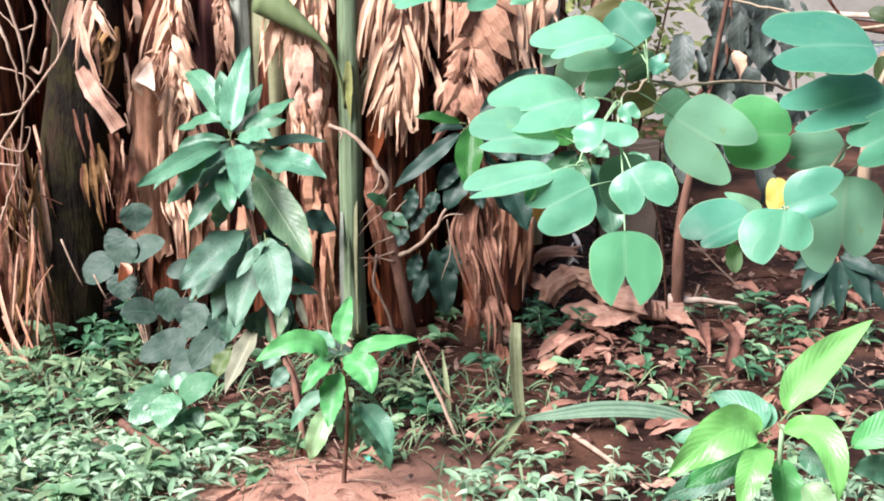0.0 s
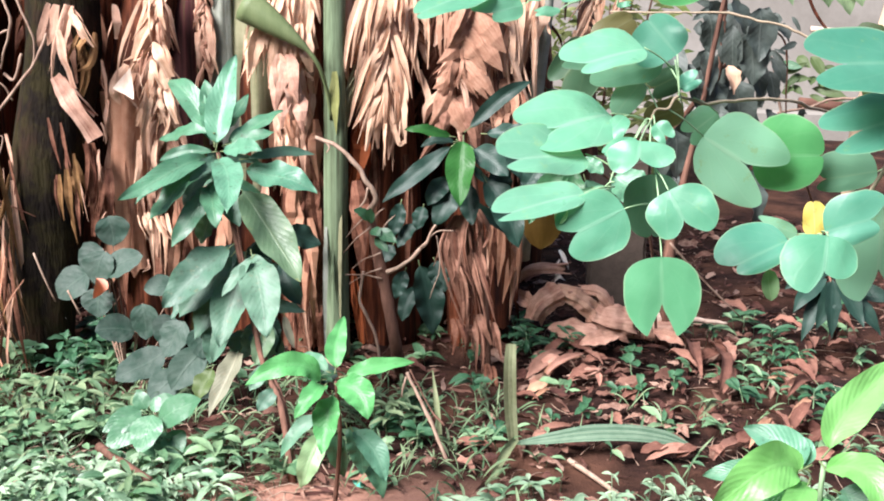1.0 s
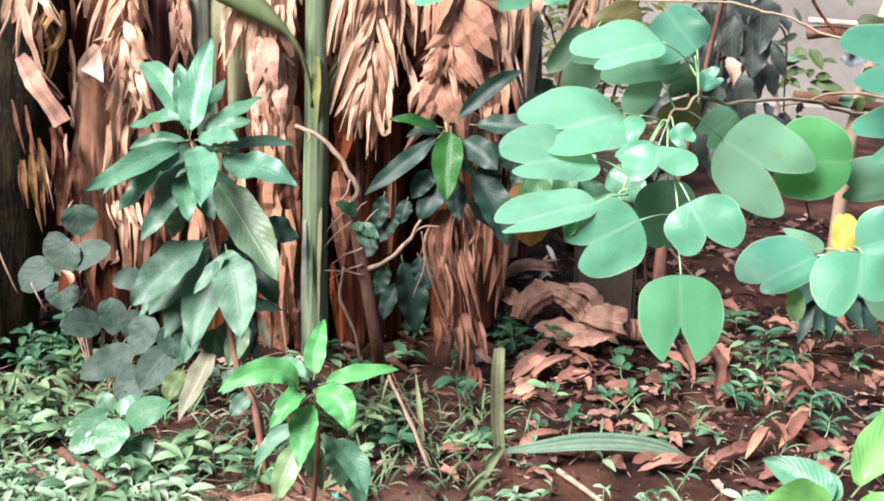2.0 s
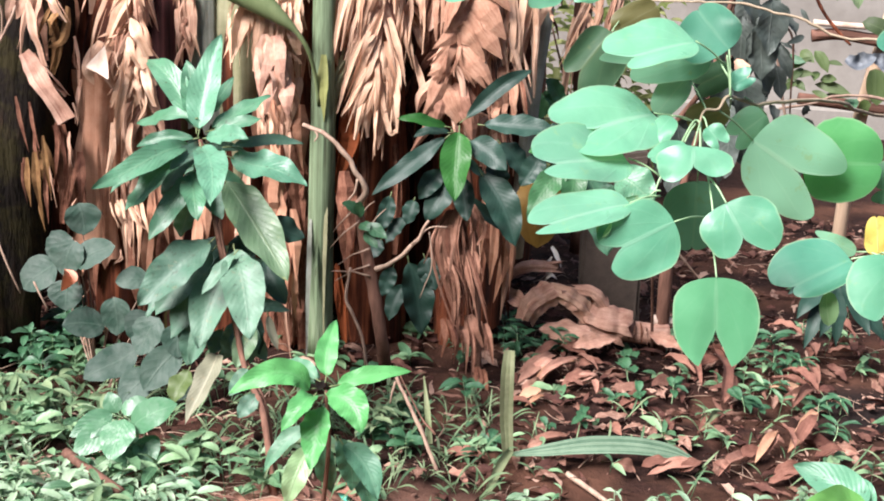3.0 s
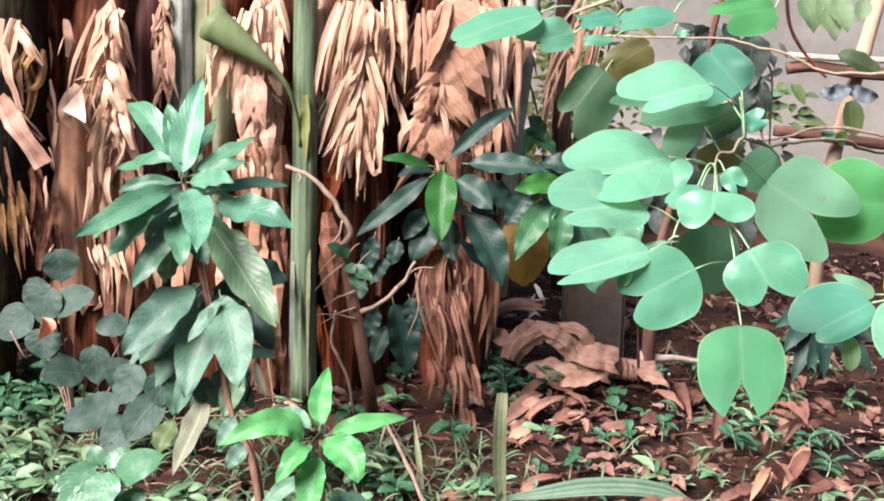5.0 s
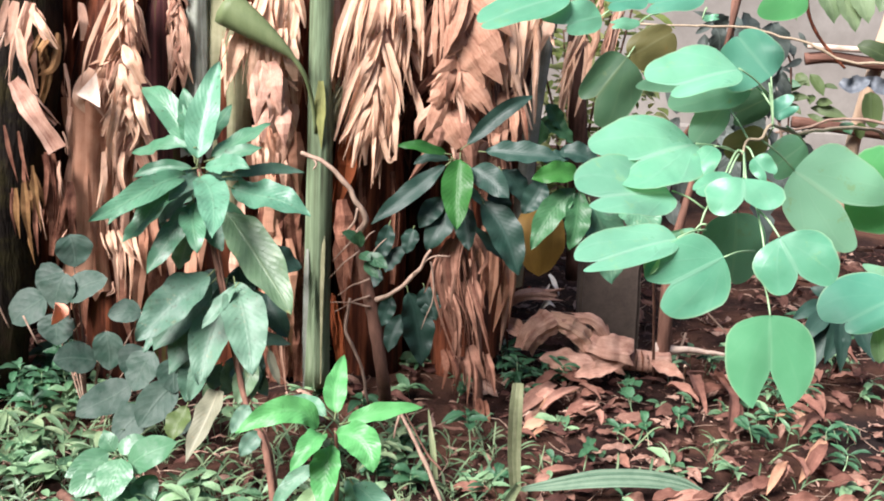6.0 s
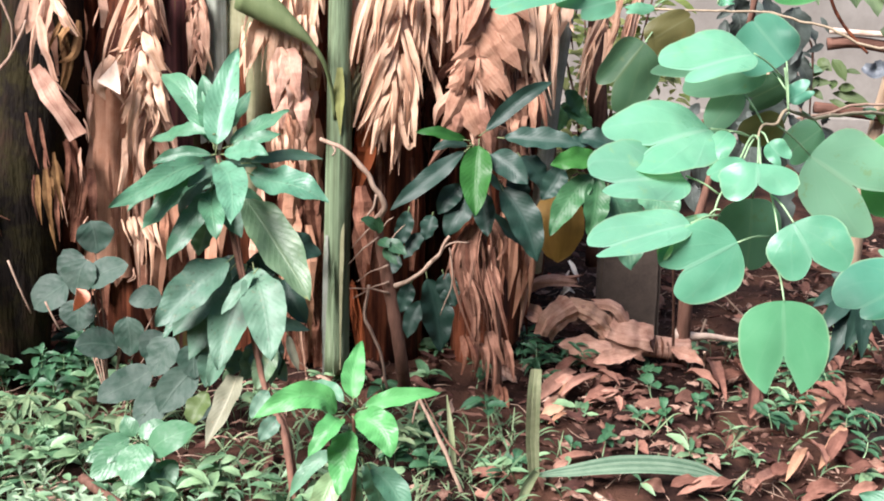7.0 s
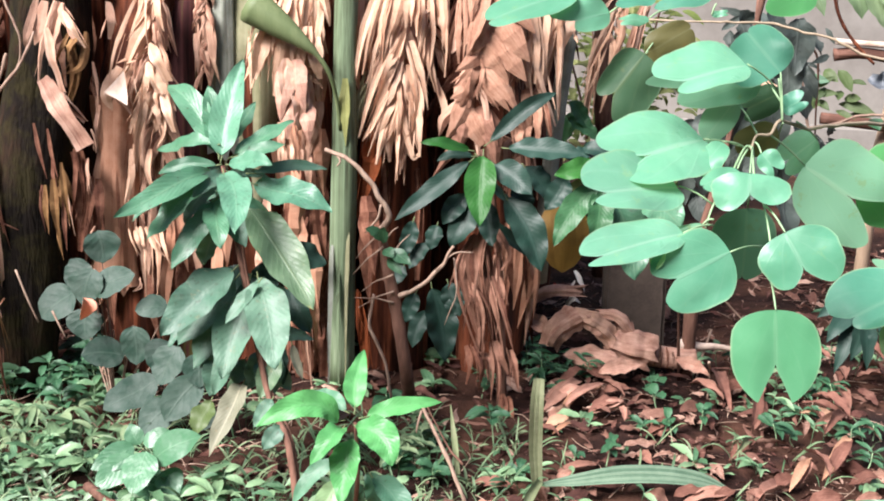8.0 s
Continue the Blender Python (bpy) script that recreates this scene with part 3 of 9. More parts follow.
flat(lone("wall_north", box(Shape(), (-9, 7.6, -0.3), (12, 7.8, 2.6)), M_WALL, "pale limewashed boundary wall beyond the garden", "wall", kind="structure"))
flat(lone("trim", box(Shape(), (-9, 7.45, -0.3), (12, 7.597, 0.16)), M_WALL, "white painted plinth along the boundary wall", "plinth", kind="structure"))
# Unseen walls, added to keep low sky light off the clump.
M_BLOCK_WALL = plain_material("light_block_wall", [(0.3, (0.05, 0.048, 0.04)), (0.55, (0.11, 0.105, 0.088)), (0.75, (0.17, 0.16, 0.14))], 2.0, 0.9, 0.4)
flat(lone("wall_south", box(Shape(), (-9, -2.6, -0.3), (12, -2.4, 3.4)), M_BLOCK_WALL, "added unseen wall that blocks low sky light from behind", "wall", kind="structure"))
flat(lone("wall_west", box(Shape(), (-6.2, -2.397, -0.3), (-6.0, 7.447, 3.4)), M_BLOCK_WALL, "added unseen side wall that blocks low sky light", "wall", kind="structure"))
flat(lone("wall_east", box(Shape(), (9.0, -2.397, -0.3), (9.2, 7.447, 2.6)), M_BLOCK_WALL, "added unseen side wall that blocks low sky light", "wall", kind="structure"))


# ---- banana clump ----
RB = random.Random(11)
STRIPS = random.Random(12)


def stem(parent, pts, r0, r1, material, label=""):
    return part("pseudostem", tube(pts, r0, r1, 22, 18, 0.12), material, parent, label)


def wrap(parent, pts, radius, start, sweep, material, label="", n=14, m=10, ragged=0.05, seed=0):
    """A dry sheath clasping a stem: a curved sheet with a ragged lower edge, standing a little off the stem."""
    rng = random.Random(seed)
    c = spline(pts, n)
    s = Shape()
    rows, uvs = [], []
    edge = [rng.uniform(-1, 1) * ragged for _ in range(m + 1)]
    for i, p in enumerate(c):
        v = i / n
        row, ur = [], []
        for j in range(m + 1):
            a = radians(start + sweep * j / m)
            r = radius * (1 + 0.12 * math.sin(j * 2.1 + seed) + 0.05 * math.sin(v * 11 + j)) + 0.02 * (j in (0, m)) * math.sin(v * 5 + seed)
            drop = edge[j] * v * v
            row.append(p + V((math.cos(a) * r, math.sin(a) * r, drop)))
            ur.append((j / m, v * 0.6))
        rows.append(row)
        uvs.append(ur)
    return part("sheath", s.grid(rows, uvs), material, parent, label)


def dry_leaf(parent, rib, count, length, reach, width, material, seed, label="", lean=0.0, rib_r=0.006, flat_share=0.3, out=0.05):
    """A withered banana leaf hanging by its midrib, torn into pleated strips on both sides."""
    rng = random.Random(seed)
    pts = spline(rib, 24)
    s = Shape()
    count, width = int(count * 0.85), width * 1.05
    for k in range(count):
        v = (k + rng.random()) / count
        p = pts[min(24, int(v * 24))]
        sg = -1 if k % 2 else 1
        ln = length * rng.uniform(0.5, 1.25)
        rc = reach * rng.uniform(0.25, 1.0) * sg
        o = -rng.uniform(0.0, out)
        a = p + V((rc * rng.uniform(0.3, 0.55), o * 0.7, -ln * rng.uniform(0.12, 0.25)))
        b = p + V((rc * rng.uniform(0.7, 1.0) + lean * 0.4, o, -ln * rng.uniform(0.5, 0.62)))
        c = p + V((rc * rng.uniform(0.8, 1.25) + lean, o * rng.uniform(0.4, 1.2), -ln))
        w = width * (0.35 + 1.2 * rng.random() ** 1.8)
        wide = rng.random() < flat_share
        wd = [w * 0.6, w * 2.0, w * 1.5, w * 0.1] if wide else [w * 0.5, w, w, w * rng.uniform(0.7, 1.0), w * rng.choice((0.05, 0.1, 0.35))]
        ribbon([p, a, b, c], wd, rng.uniform(-0.1, 0.1), (rng.uniform(-0.8, 0.8), -0.9, 0.3), 11, 4 if wide else 2, s, rng.uniform(-0.6, 0.6), rng.uniform(-0.5, 0.5), rng.uniform(0.03, 0.06) if wide else rng.uniform(0.04, 0.13), 0.14)
    leaf = part("dry_leaf", s, material, parent, label or "withered tan banana leaf torn into strips")
    part("midrib", tube(rib, rib_r, rib_r * 0.4, 16, 6), material, leaf)
    return leaf


def torn(parent, pts, width, material, end=0.08, most=9, fine=0.019):
    """One torn piece of a dry banana leaf: split along its veins into creased, twisting strips that come apart towards their ends."""
    rng = STRIPS
    s = Shape()
    p = [V(q) for q in pts]
    count = min(most, max(1, round(width / fine)))
    lean = rng.uniform(-0.5, 0.5)
    for k in range(count):
        u = (k + 0.5 + rng.uniform(-0.3, 0.3)) / count - 0.5
        w = width / count * rng.choice((0.6, 0.9, 1.2, 1.6))
        cut = rng.uniform(0.55, 1.08) if count > 1 else 1.0
        depth = rng.uniform(-0.02, 0.008)
        stray = rng.gauss(0, 0.22) * max(width, 0.02)
        q = [p[0].lerp(v, 1.0 if i == 0 else cut) + V((u * width * (0.8 if i == 0 else 1.0) + stray * (i / (len(p) - 1)) ** 2, depth * (i > 0), rng.uniform(-0.006, 0.006))) for i, v in enumerate(p)]
        tip = max(end * rng.uniform(0.6, 1.2), rng.choice((0.03, 0.08, 0.35)))
        face = (lean + rng.uniform(-0.6, 0.6), -0.9, 0.3)
        taper = rng.uniform(0.6, 1.0)
        ribbon(q, [w * g for g in (0.6, 0.9, 1.0, 1.0, 0.95 * taper, 0.8 * taper, 0.55 * taper, tip * taper)], rng.uniform(-0.2, 0.2), face, 16, 2, s, rng.uniform(-1.0, 1.0), rng.uniform(-0.5, 0.5), rng.choice((-1, 1)) * rng.uniform(0.02, 0.12), 0.16)
        for h in range(2):
            off = V((rng.uniform(-0.6, 0.6) * w, rng.uniform(-0.012, 0.0), 0))
            a = rng.uniform(0.0, 0.5)
            ribbon([q[0].lerp(q[-1], a) + off * 0.4, q[0].lerp(q[-1], a + 0.25) + off, q[0].lerp(q[-1], a + rng.uniform(0.4, 0.6)) + off * 1.5], [w * 0.12, w * rng.uniform(0.15, 0.4), 0.0006], 0.0, (rng.uniform(-0.9, 0.9), -0.9, 0.3), 8, 2, s, rng.uniform(-1.2, 1.2), 0.0, 0.12, 0.12)
    return part("leaf_strip", s, material, parent)


def strip(parent, pts, widths, material, curl=0.25, twist=0.0, phase=0.0, face=FACE, label="", m=4):
    """A torn piece of dry leaf: a pleated main strip with narrower slivers splitting off it."""
    rng = STRIPS
    s = Shape()
    p = [V(q) for q in pts]
    ribbon(p, [w * 0.72 for w in widths], curl * 0.8, face, 12, 4, s, twist, phase, 0.0, 0.16)
    if max(widths) > 0.015:
        for k in range(4):
            off = rng.uniform(-0.45, 0.45) * max(widths)
            cut = rng.uniform(0.55, 1.12)
            q = [p[0].lerp(v, 1.0 if i == 0 else cut) + V((off * (0.3 + 0.7 * i / (len(p) - 1)), rng.uniform(-0.02, 0.006), rng.uniform(-0.012, 0.012))) for i, v in enumerate(p)]
            ribbon(q, [w * rng.uniform(0.14, 0.4) for w in widths[:-1]] + [0.001], rng.uniform(-0.6, 0.6), (rng.uniform(-0.6, 0.6), -0.9, 0.3), 10, 4, s, twist + rng.uniform(-1.2, 1.2), phase + rng.uniform(-0.6, 0.6), 0.0, 0.1)
    return part("leaf_strip", s, material, parent, label)


def panel(parent, a, b, w, material, shift=(0, -0.03, 0.015), crease=0.18):
    """A folded flat piece of dry leaf that tapers to a point."""
    rng = STRIPS
    a, b = V(a), V(b)
    mid = (a + b) / 2 + V(shift)
    s = ribbon([a, a.lerp(mid, 0.6), mid, b], [w * 0.45, w, w * 0.95, w * 0.04], crease * rng.choice((-1, 1)), (rng.uniform(-0.5, 0.5), -0.9, 0.35), 14, 2, None, rng.uniform(-0.5, 0.5), rng.uniform(-0.4, 0.4), 0.0, 0.10)
    return flat(part("leaf_piece", s, material, parent))


def flap(parent, a, b, w, material, face=(-0.45, -0.7, 0.55), ends=(0.35, 0.3)):
    """A broad flat scrap of dry leaf, kinked across and torn at its ends."""
    a, b = V(a), V(b)
    k = a.lerp(b, 0.55) + V((0, -0.02, 0.008))
    return part("leaf_piece", ribbon([a, a.lerp(k, 0.5), k, b], [w * ends[0], w * 0.9, w, w * 0.8, w * ends[1]], 0.15, face, 16, 4, None, STRIPS.uniform(-0.25, 0.25), 0.0, 0.02, 0.12), material, parent)


def facet(parent, a, b, w, material):
    """A stiff three-cornered piece of dry leaf, creased along its middle, with straight torn edges."""
    rng = STRIPS
    a, b = V(a), V(b)
    d = (b - a).normalized()
    side = d.cross(V((rng.uniform(-0.5, 0.5), -0.95, 0.3))).normalized()
    up = side.cross(d)
    skew = rng.uniform(-0.3, 0.3)
    rows, uvs = [], []
    for v, g in ((0.0, 0.45), (0.22, 1.0), (0.45, 0.85), (0.7, 0.5), (0.88, 0.24), (1.0, 0.03)):
        p = a.lerp(b, v) + up * 0.02 * math.sin(v * 3.1)
        rows.append([p + side * (u * 0.5 + skew * (1 - v) * 0.3) * w * g * rng.uniform(0.92, 1.08) + up * (abs(u) * -0.16 * w * g) for u in (-1, 0, 1)])
        uvs.append([(0.5 + u / 2, v) for u in (-1, 0, 1)])
    return flat(part("leaf_piece", Shape().grid(rows, uvs), material, parent))


# mossy stem at the edge of the clump, with dry strips over it
p1 = [(-1.211, 3.020, -0.056), (-1.186, 3.030, 0.173), (-1.145, 3.060, 0.519), (-1.089, 3.100, 0.923), (-1.047, 3.140, 1.293), (-0.70, 3.25, 1.9)]
banana = thing("banana_plant", p1[0], "old banana plant with a dark mossy trunk hung with dry strips", "banana plant", "banana clump")
stem(banana, p1, 0.125, 0.10, M_STEM_MOSS, "rotting trunk, darkened for the shade it stands in, patched with olive moss")
for k in range(6):
    q = V((-1.053, 2.950, 0.633)) + V((RB.uniform(-0.02, 0.05), RB.uniform(-0.01, 0.01), RB.uniform(-0.04, 0.06)))
    panel(banana, q, q + V((0.012 + RB.uniform(-0.01, 0.02), -0.004, -RB.uniform(0.05, 0.14))), RB.uniform(0.006, 0.016), RB.choice((M_STAINED, M_SHEATH, M_DRY_RED, M_STAINED)), (0, -0.012, 0))
strip(banana, [(-0.992, 3.020, 0.699), (-0.974, 3.000, 0.579), (-0.991, 3.010, 0.416)], [0.05, 0.05, 0.02], M_SHEATH, 0.4)
strip(banana, [(-1.008, 3.030, 0.985), (-0.989, 3.020, 0.913), (-1.007, 3.020, 0.836)], [0.03, 0.035, 0.015], M_STAINED, 0.4, 0.4)
for k in range(16):
    x0 = RB.uniform(-0.95, -0.80)
    q = V((x0, 2.905 + abs(x0 + 0.88) * 0.2, RB.uniform(0.12, 0.55)))
    strip(banana, [q, q + V((RB.uniform(-0.01, 0.01), -0.012, -0.02)), q + V((RB.uniform(-0.015, 0.015), -0.006, -RB.uniform(0.03, 0.06)))], [0.003, 0.006, 0.002], M_DRY_RED, 0.2, m=2)

for p_, q_, w, mt in (((-1.000, 2.900, 0.691), (-0.981, 2.900, 0.517), 0.016, M_STAINED), ((-1.020, 2.890, 0.647), (-1.009, 2.890, 0.479), 0.024, M_STAINED), ((-1.045, 2.900, 0.628), (-1.039, 2.900, 0.490), 0.018, M_STAINED), ((-1.058, 2.900, 0.613), (-1.048, 2.900, 0.498), 0.012, M_SHEATH), ((-0.996, 2.900, 0.601), (-0.992, 2.900, 0.446), 0.014, M_SHEATH), ((-1.016, 2.900, 0.530), (-1.002, 2.900, 0.422), 0.012, M_STAINED), ((-1.076, 2.920, 0.789), (-1.039, 2.900, 0.644), 0.012, M_SHEATH), ((-1.040, 2.920, 0.776), (-1.009, 2.900, 0.646), 0.012, M_SHEATH)):
    panel(banana, p_, q_, w, mt, (0, -0.008, 0))
part("vine_stem", tube([(-1.112, 2.840, 0.407), (-1.082, 2.830, 0.337), (-1.056, 2.840, 0.262)], 0.003, 0.0025, 8, 5), M_DEADWOOD, banana)
part("vine_stem", tube([(-1.004, 2.800, 0.311), (-0.980, 2.790, 0.269), (-0.968, 2.800, 0.235)], 0.003, 0.002, 8, 5), M_DEADWOOD, banana)

# Strips in the redder, darker dry-leaf colour to stand in for the trunk's shade.
torn(banana, [(-1.056, 2.960, 0.896), (-0.998, 2.930, 0.810), (-0.937, 2.936, 0.741)], 0.053, M_DRY_RED, 0.90)
torn(banana, [(-1.032, 2.960, 1.065), (-1.006, 2.930, 0.947), (-0.998, 2.936, 0.866)], 0.037, M_DRY_RED, 0.50)
torn(banana, [(-1.002, 2.960, 1.096), (-0.977, 2.930, 1.021), (-0.933, 2.936, 0.989)], 0.029, M_DRY_RED)
torn(banana, [(-1.057, 2.960, 1.107), (-1.071, 2.930, 1.016), (-1.079, 2.936, 0.973)], 0.037, M_DRY_RED)
torn(banana, [(-1.013, 2.960, 1.109), (-1.036, 2.930, 0.996), (-1.043, 2.936, 0.905)], 0.034, M_DRY_RED)
torn(banana, [(-0.887, 2.960, 1.116), (-0.877, 2.930, 1.076), (-0.891, 2.936, 1.017)], 0.028, M_DRY_RED, 0.40)
torn(banana, [(-0.975, 2.960, 1.025), (-0.978, 2.930, 0.984), (-0.987, 2.936, 0.951)], 0.037, M_STAINED, 0.80)
torn(banana, [(-0.942, 2.960, 1.027), (-0.938, 2.930, 0.958), (-0.978, 2.936, 0.918)], 0.025, M_STAINED)
torn(banana, [(-0.955, 3.020, 0.757), (-0.932, 2.990, 0.728), (-0.937, 2.996, 0.699)], 0.014, M_DRY_RED)
torn(banana, [(-0.966, 3.020, 0.679), (-0.949, 2.990, 0.631), (-0.943, 2.996, 0.575)], 0.014, M_DRY_RED)
torn(banana, [(-0.946, 3.020, 0.939), (-0.928, 2.990, 0.877), (-0.930, 2.996, 0.793)], 0.016, M_DRY_RED)
torn(banana, [(-0.926, 3.020, 0.827), (-0.925, 2.990, 0.771), (-0.929, 2.996, 0.712)], 0.014, M_DRY_RED)
torn(banana, [(-1.058, 3.020, 0.666), (-1.024, 2.990, 0.611), (-1.015, 2.996, 0.548)], 0.035, M_STAINED)
torn(banana, [(-1.097, 3.020, 0.632), (-1.080, 2.990, 0.577), (-1.082, 2.996, 0.488)], 0.023, M_SHEATH_TAN)
torn(banana, [(-1.044, 3.020, 0.620), (-1.016, 2.990, 0.549), (-1.011, 2.996, 0.468)], 0.021, M_DRY_RED)
torn(banana, [(-1.106, 3.020, 0.817), (-1.084, 2.990, 0.732), (-1.074, 2.996, 0.639)], 0.026, M_SHEATH)
torn(banana, [(-1.137, 3.020, 0.800), (-1.108, 2.990, 0.684), (-1.104, 2.996, 0.574)], 0.026, M_SHEATH)
torn(banana, [(-0.975, 3.020, 0.576), (-0.954, 2.990, 0.473), (-0.973, 2.996, 0.406)], 0.039, M_SHEATH)
torn(banana, [(-0.946, 3.020, 0.625), (-0.934, 2.990, 0.522), (-0.949, 2.996, 0.424)], 0.042, M_SHEATH)
flap(banana, (-1.041, 2.900, 0.912), (-0.929, 2.890, 0.738), 0.057, M_PEEL, ends=(0.6, 0.95))
flap(banana, (-1.025, 2.900, 1.042), (-0.983, 2.890, 0.879), 0.033, M_DRY_RED, ends=(0.5, 0.8))
flap(banana, (-0.974, 2.880, 1.089), (-0.916, 2.870, 1.000), 0.021, M_DRY)
flap(banana, (-0.958, 2.930, 1.022), (-0.979, 2.920, 0.954), 0.036, M_STAINED)

# dry foot of the next plant
p0 = [(-1.490, 3.000, -0.060), (-1.437, 3.020, 0.392), (-1.397, 3.100, 1.089), (-1.15, 3.2, 1.8)]
banana = thing("banana_plant", p0[0], "withered banana trunk wrapped in reddish dry sheaths", "banana plant", "banana clump")
stem(banana, p0, 0.12, 0.09, M_STEM_DARK)
for k in range(80):
    a = V((-1.326, 2.900, 0.428)) + V((RB.uniform(-0.03, 0.14), RB.uniform(-0.06, 0.08), RB.uniform(-0.15, 0.3)))
    ln = RB.uniform(0.12, 0.4)
    dx = RB.gauss(0.01, 0.05)
    b = a + V((dx * 0.3 + RB.uniform(-0.015, 0.015), RB.uniform(-0.05, 0.01), -ln * 0.5))
    c = a + V((dx, RB.uniform(-0.05, 0.02), -ln))
    c.z = max(c.z, 0.01)
    w = RB.uniform(0.004, 0.022)
    s = ribbon([a, b, c], [w * 0.5, w, w * 0.2], RB.uniform(-0.3, 0.3), (RB.uniform(-0.8, 0.8), -0.8, 0.3), 8, 2, None, RB.uniform(-1.5, 1.5), RB.uniform(-0.6, 0.6))
    flat(part("leaf_strip", s, RB.choice((M_DRY_RED, M_SHEATH, M_SHEATH, M_STAINED)), banana))

for p_, q_, w in (((-1.279, 2.820, 0.273), (-1.152, 2.740, -0.005), 0.010), ((-1.218, 2.800, 0.174), (-1.147, 2.840, 0.325), 0.006), ((-1.297, 2.800, 0.171), (-1.181, 2.720, 0.015), 0.014), ((-1.254, 2.840, 0.357), (-1.265, 2.760, 0.041), 0.012), ((-1.328, 2.840, 0.319), (-1.221, 2.740, 0.051), 0.016), ((-1.202, 2.850, 0.392), (-1.216, 2.760, 0.043), 0.010), ((-1.304, 2.780, 0.105), (-1.184, 2.680, -0.014), 0.012), ((-1.182, 2.840, 0.270), (-1.184, 2.770, 0.013), 0.009)):
    k_ = (V(p_) + V(q_)) / 2 + V((RB.uniform(-0.01, 0.01), -0.012, 0.01))
    part("leaf_strip", ribbon([p_, k_, q_], [w * 0.6, w, w * 0.5], 0.4, (RB.uniform(-0.4, 0.4), -0.9, 0.3), 10, 4, None, RB.uniform(-0.5, 0.5), 0.0, 0.0, 0.2), RB.choice((M_SHEATH_TAN, M_DRY_RED)), banana)

# brown stem with the large torn leaf
p2 = [(-0.890, 3.200, -0.019), (-0.887, 3.200, 0.420), (-0.887, 3.220, 0.908), (-0.66, 3.3, 1.9)]
banana = thing("banana_plant", p2[0], "banana plant in red-brown sheaths under a torn leaf", "banana plant", "banana clump")
stem(banana, p2, 0.10, 0.085, M_STEM_DARK)
wrap(banana, [(-0.896, 3.120, 0.842), (-0.900, 3.120, 0.668), (-0.910, 3.120, 0.473), (-0.918, 3.120, 0.288)], 0.062, 195, 150, M_SHEATH_TAN, "smooth red-brown dry sheath", seed=2)
wrap(banana, [(-0.829, 3.200, 0.541), (-0.828, 3.200, 0.337), (-0.828, 3.200, 0.002)], 0.06, 195, 150, M_SHEATH, seed=5, ragged=0.1)
dry_leaf(banana, [(-0.801, 3.120, 1.169), (-0.803, 3.100, 0.994), (-0.782, 3.090, 0.846), (-0.777, 3.100, 0.690)], 46, 0.17, 0.062, 0.026, M_DRY_RED, 21)


torn(banana, [(-0.769, 3.040, 1.131), (-0.844, 3.010, 0.998), (-0.884, 3.016, 0.909)], 0.043, M_DRY)
torn(banana, [(-0.814, 3.040, 1.129), (-0.859, 3.010, 0.997), (-0.880, 3.016, 0.885)], 0.037, M_DRY)
torn(banana, [(-0.859, 3.040, 0.937), (-0.883, 3.010, 0.867), (-0.863, 3.016, 0.810)], 0.063, M_DRY, 0.10)
torn(banana, [(-0.795, 3.040, 1.009), (-0.827, 3.010, 0.975), (-0.857, 3.016, 0.907)], 0.028, M_DRY, 0.50)
torn(banana, [(-0.795, 3.040, 0.982), (-0.818, 3.010, 0.967), (-0.850, 3.016, 0.943)], 0.025, M_DRY)
torn(banana, [(-0.800, 3.040, 0.930), (-0.820, 3.010, 0.850), (-0.855, 3.016, 0.758)], 0.025, M_DRY)
torn(banana, [(-0.796, 3.040, 0.895), (-0.826, 3.010, 0.819), (-0.848, 3.016, 0.765)], 0.025, M_DRY)
torn(banana, [(-0.801, 3.040, 0.910), (-0.801, 3.010, 0.805), (-0.831, 3.010, 0.711), (-0.841, 3.016, 0.581)], 0.031, M_DRY)
torn(banana, [(-0.789, 3.040, 1.012), (-0.752, 3.010, 0.943), (-0.724, 3.016, 0.887)], 0.056, M_DRY, 0.40)
torn(banana, [(-0.787, 3.040, 0.945), (-0.750, 3.010, 0.869), (-0.716, 3.016, 0.775)], 0.047, M_DRY, 0.30)
torn(banana, [(-0.781, 3.040, 0.890), (-0.795, 3.010, 0.851), (-0.806, 3.016, 0.819)], 0.053, M_DRY)
torn(banana, [(-0.787, 3.040, 0.823), (-0.751, 3.010, 0.762), (-0.764, 3.016, 0.711)], 0.031, M_DRY)
torn(banana, [(-0.792, 3.040, 0.714), (-0.789, 3.010, 0.652), (-0.779, 3.016, 0.582)], 0.028, M_DRY)
torn(banana, [(-0.851, 3.040, 0.712), (-0.838, 3.010, 0.633), (-0.858, 3.016, 0.560)], 0.024, M_DRY)
torn(banana, [(-0.790, 3.040, 1.130), (-0.778, 3.010, 1.060), (-0.774, 3.016, 0.992)], 0.047, M_DRY)
torn(banana, [(-0.785, 3.040, 0.862), (-0.754, 3.010, 0.808), (-0.737, 3.016, 0.774)], 0.035, M_DRY)
torn(banana, [(-0.793, 3.040, 0.953), (-0.795, 3.010, 0.896), (-0.806, 3.016, 0.834)], 0.031, M_DRY)
torn(banana, [(-0.805, 3.040, 0.477), (-0.789, 3.010, 0.397), (-0.795, 3.016, 0.293)], 0.048, M_DRY, 0.30)
torn(banana, [(-0.827, 3.040, 0.492), (-0.801, 3.010, 0.445), (-0.782, 3.016, 0.412)], 0.048, M_DRY, 0.30)
torn(banana, [(-0.772, 3.040, 0.490), (-0.751, 3.010, 0.447), (-0.740, 3.016, 0.388)], 0.024, M_DRY)
torn(banana, [(-0.855, 3.040, 0.482), (-0.832, 3.010, 0.459), (-0.809, 3.016, 0.410)], 0.029, M_DRY)
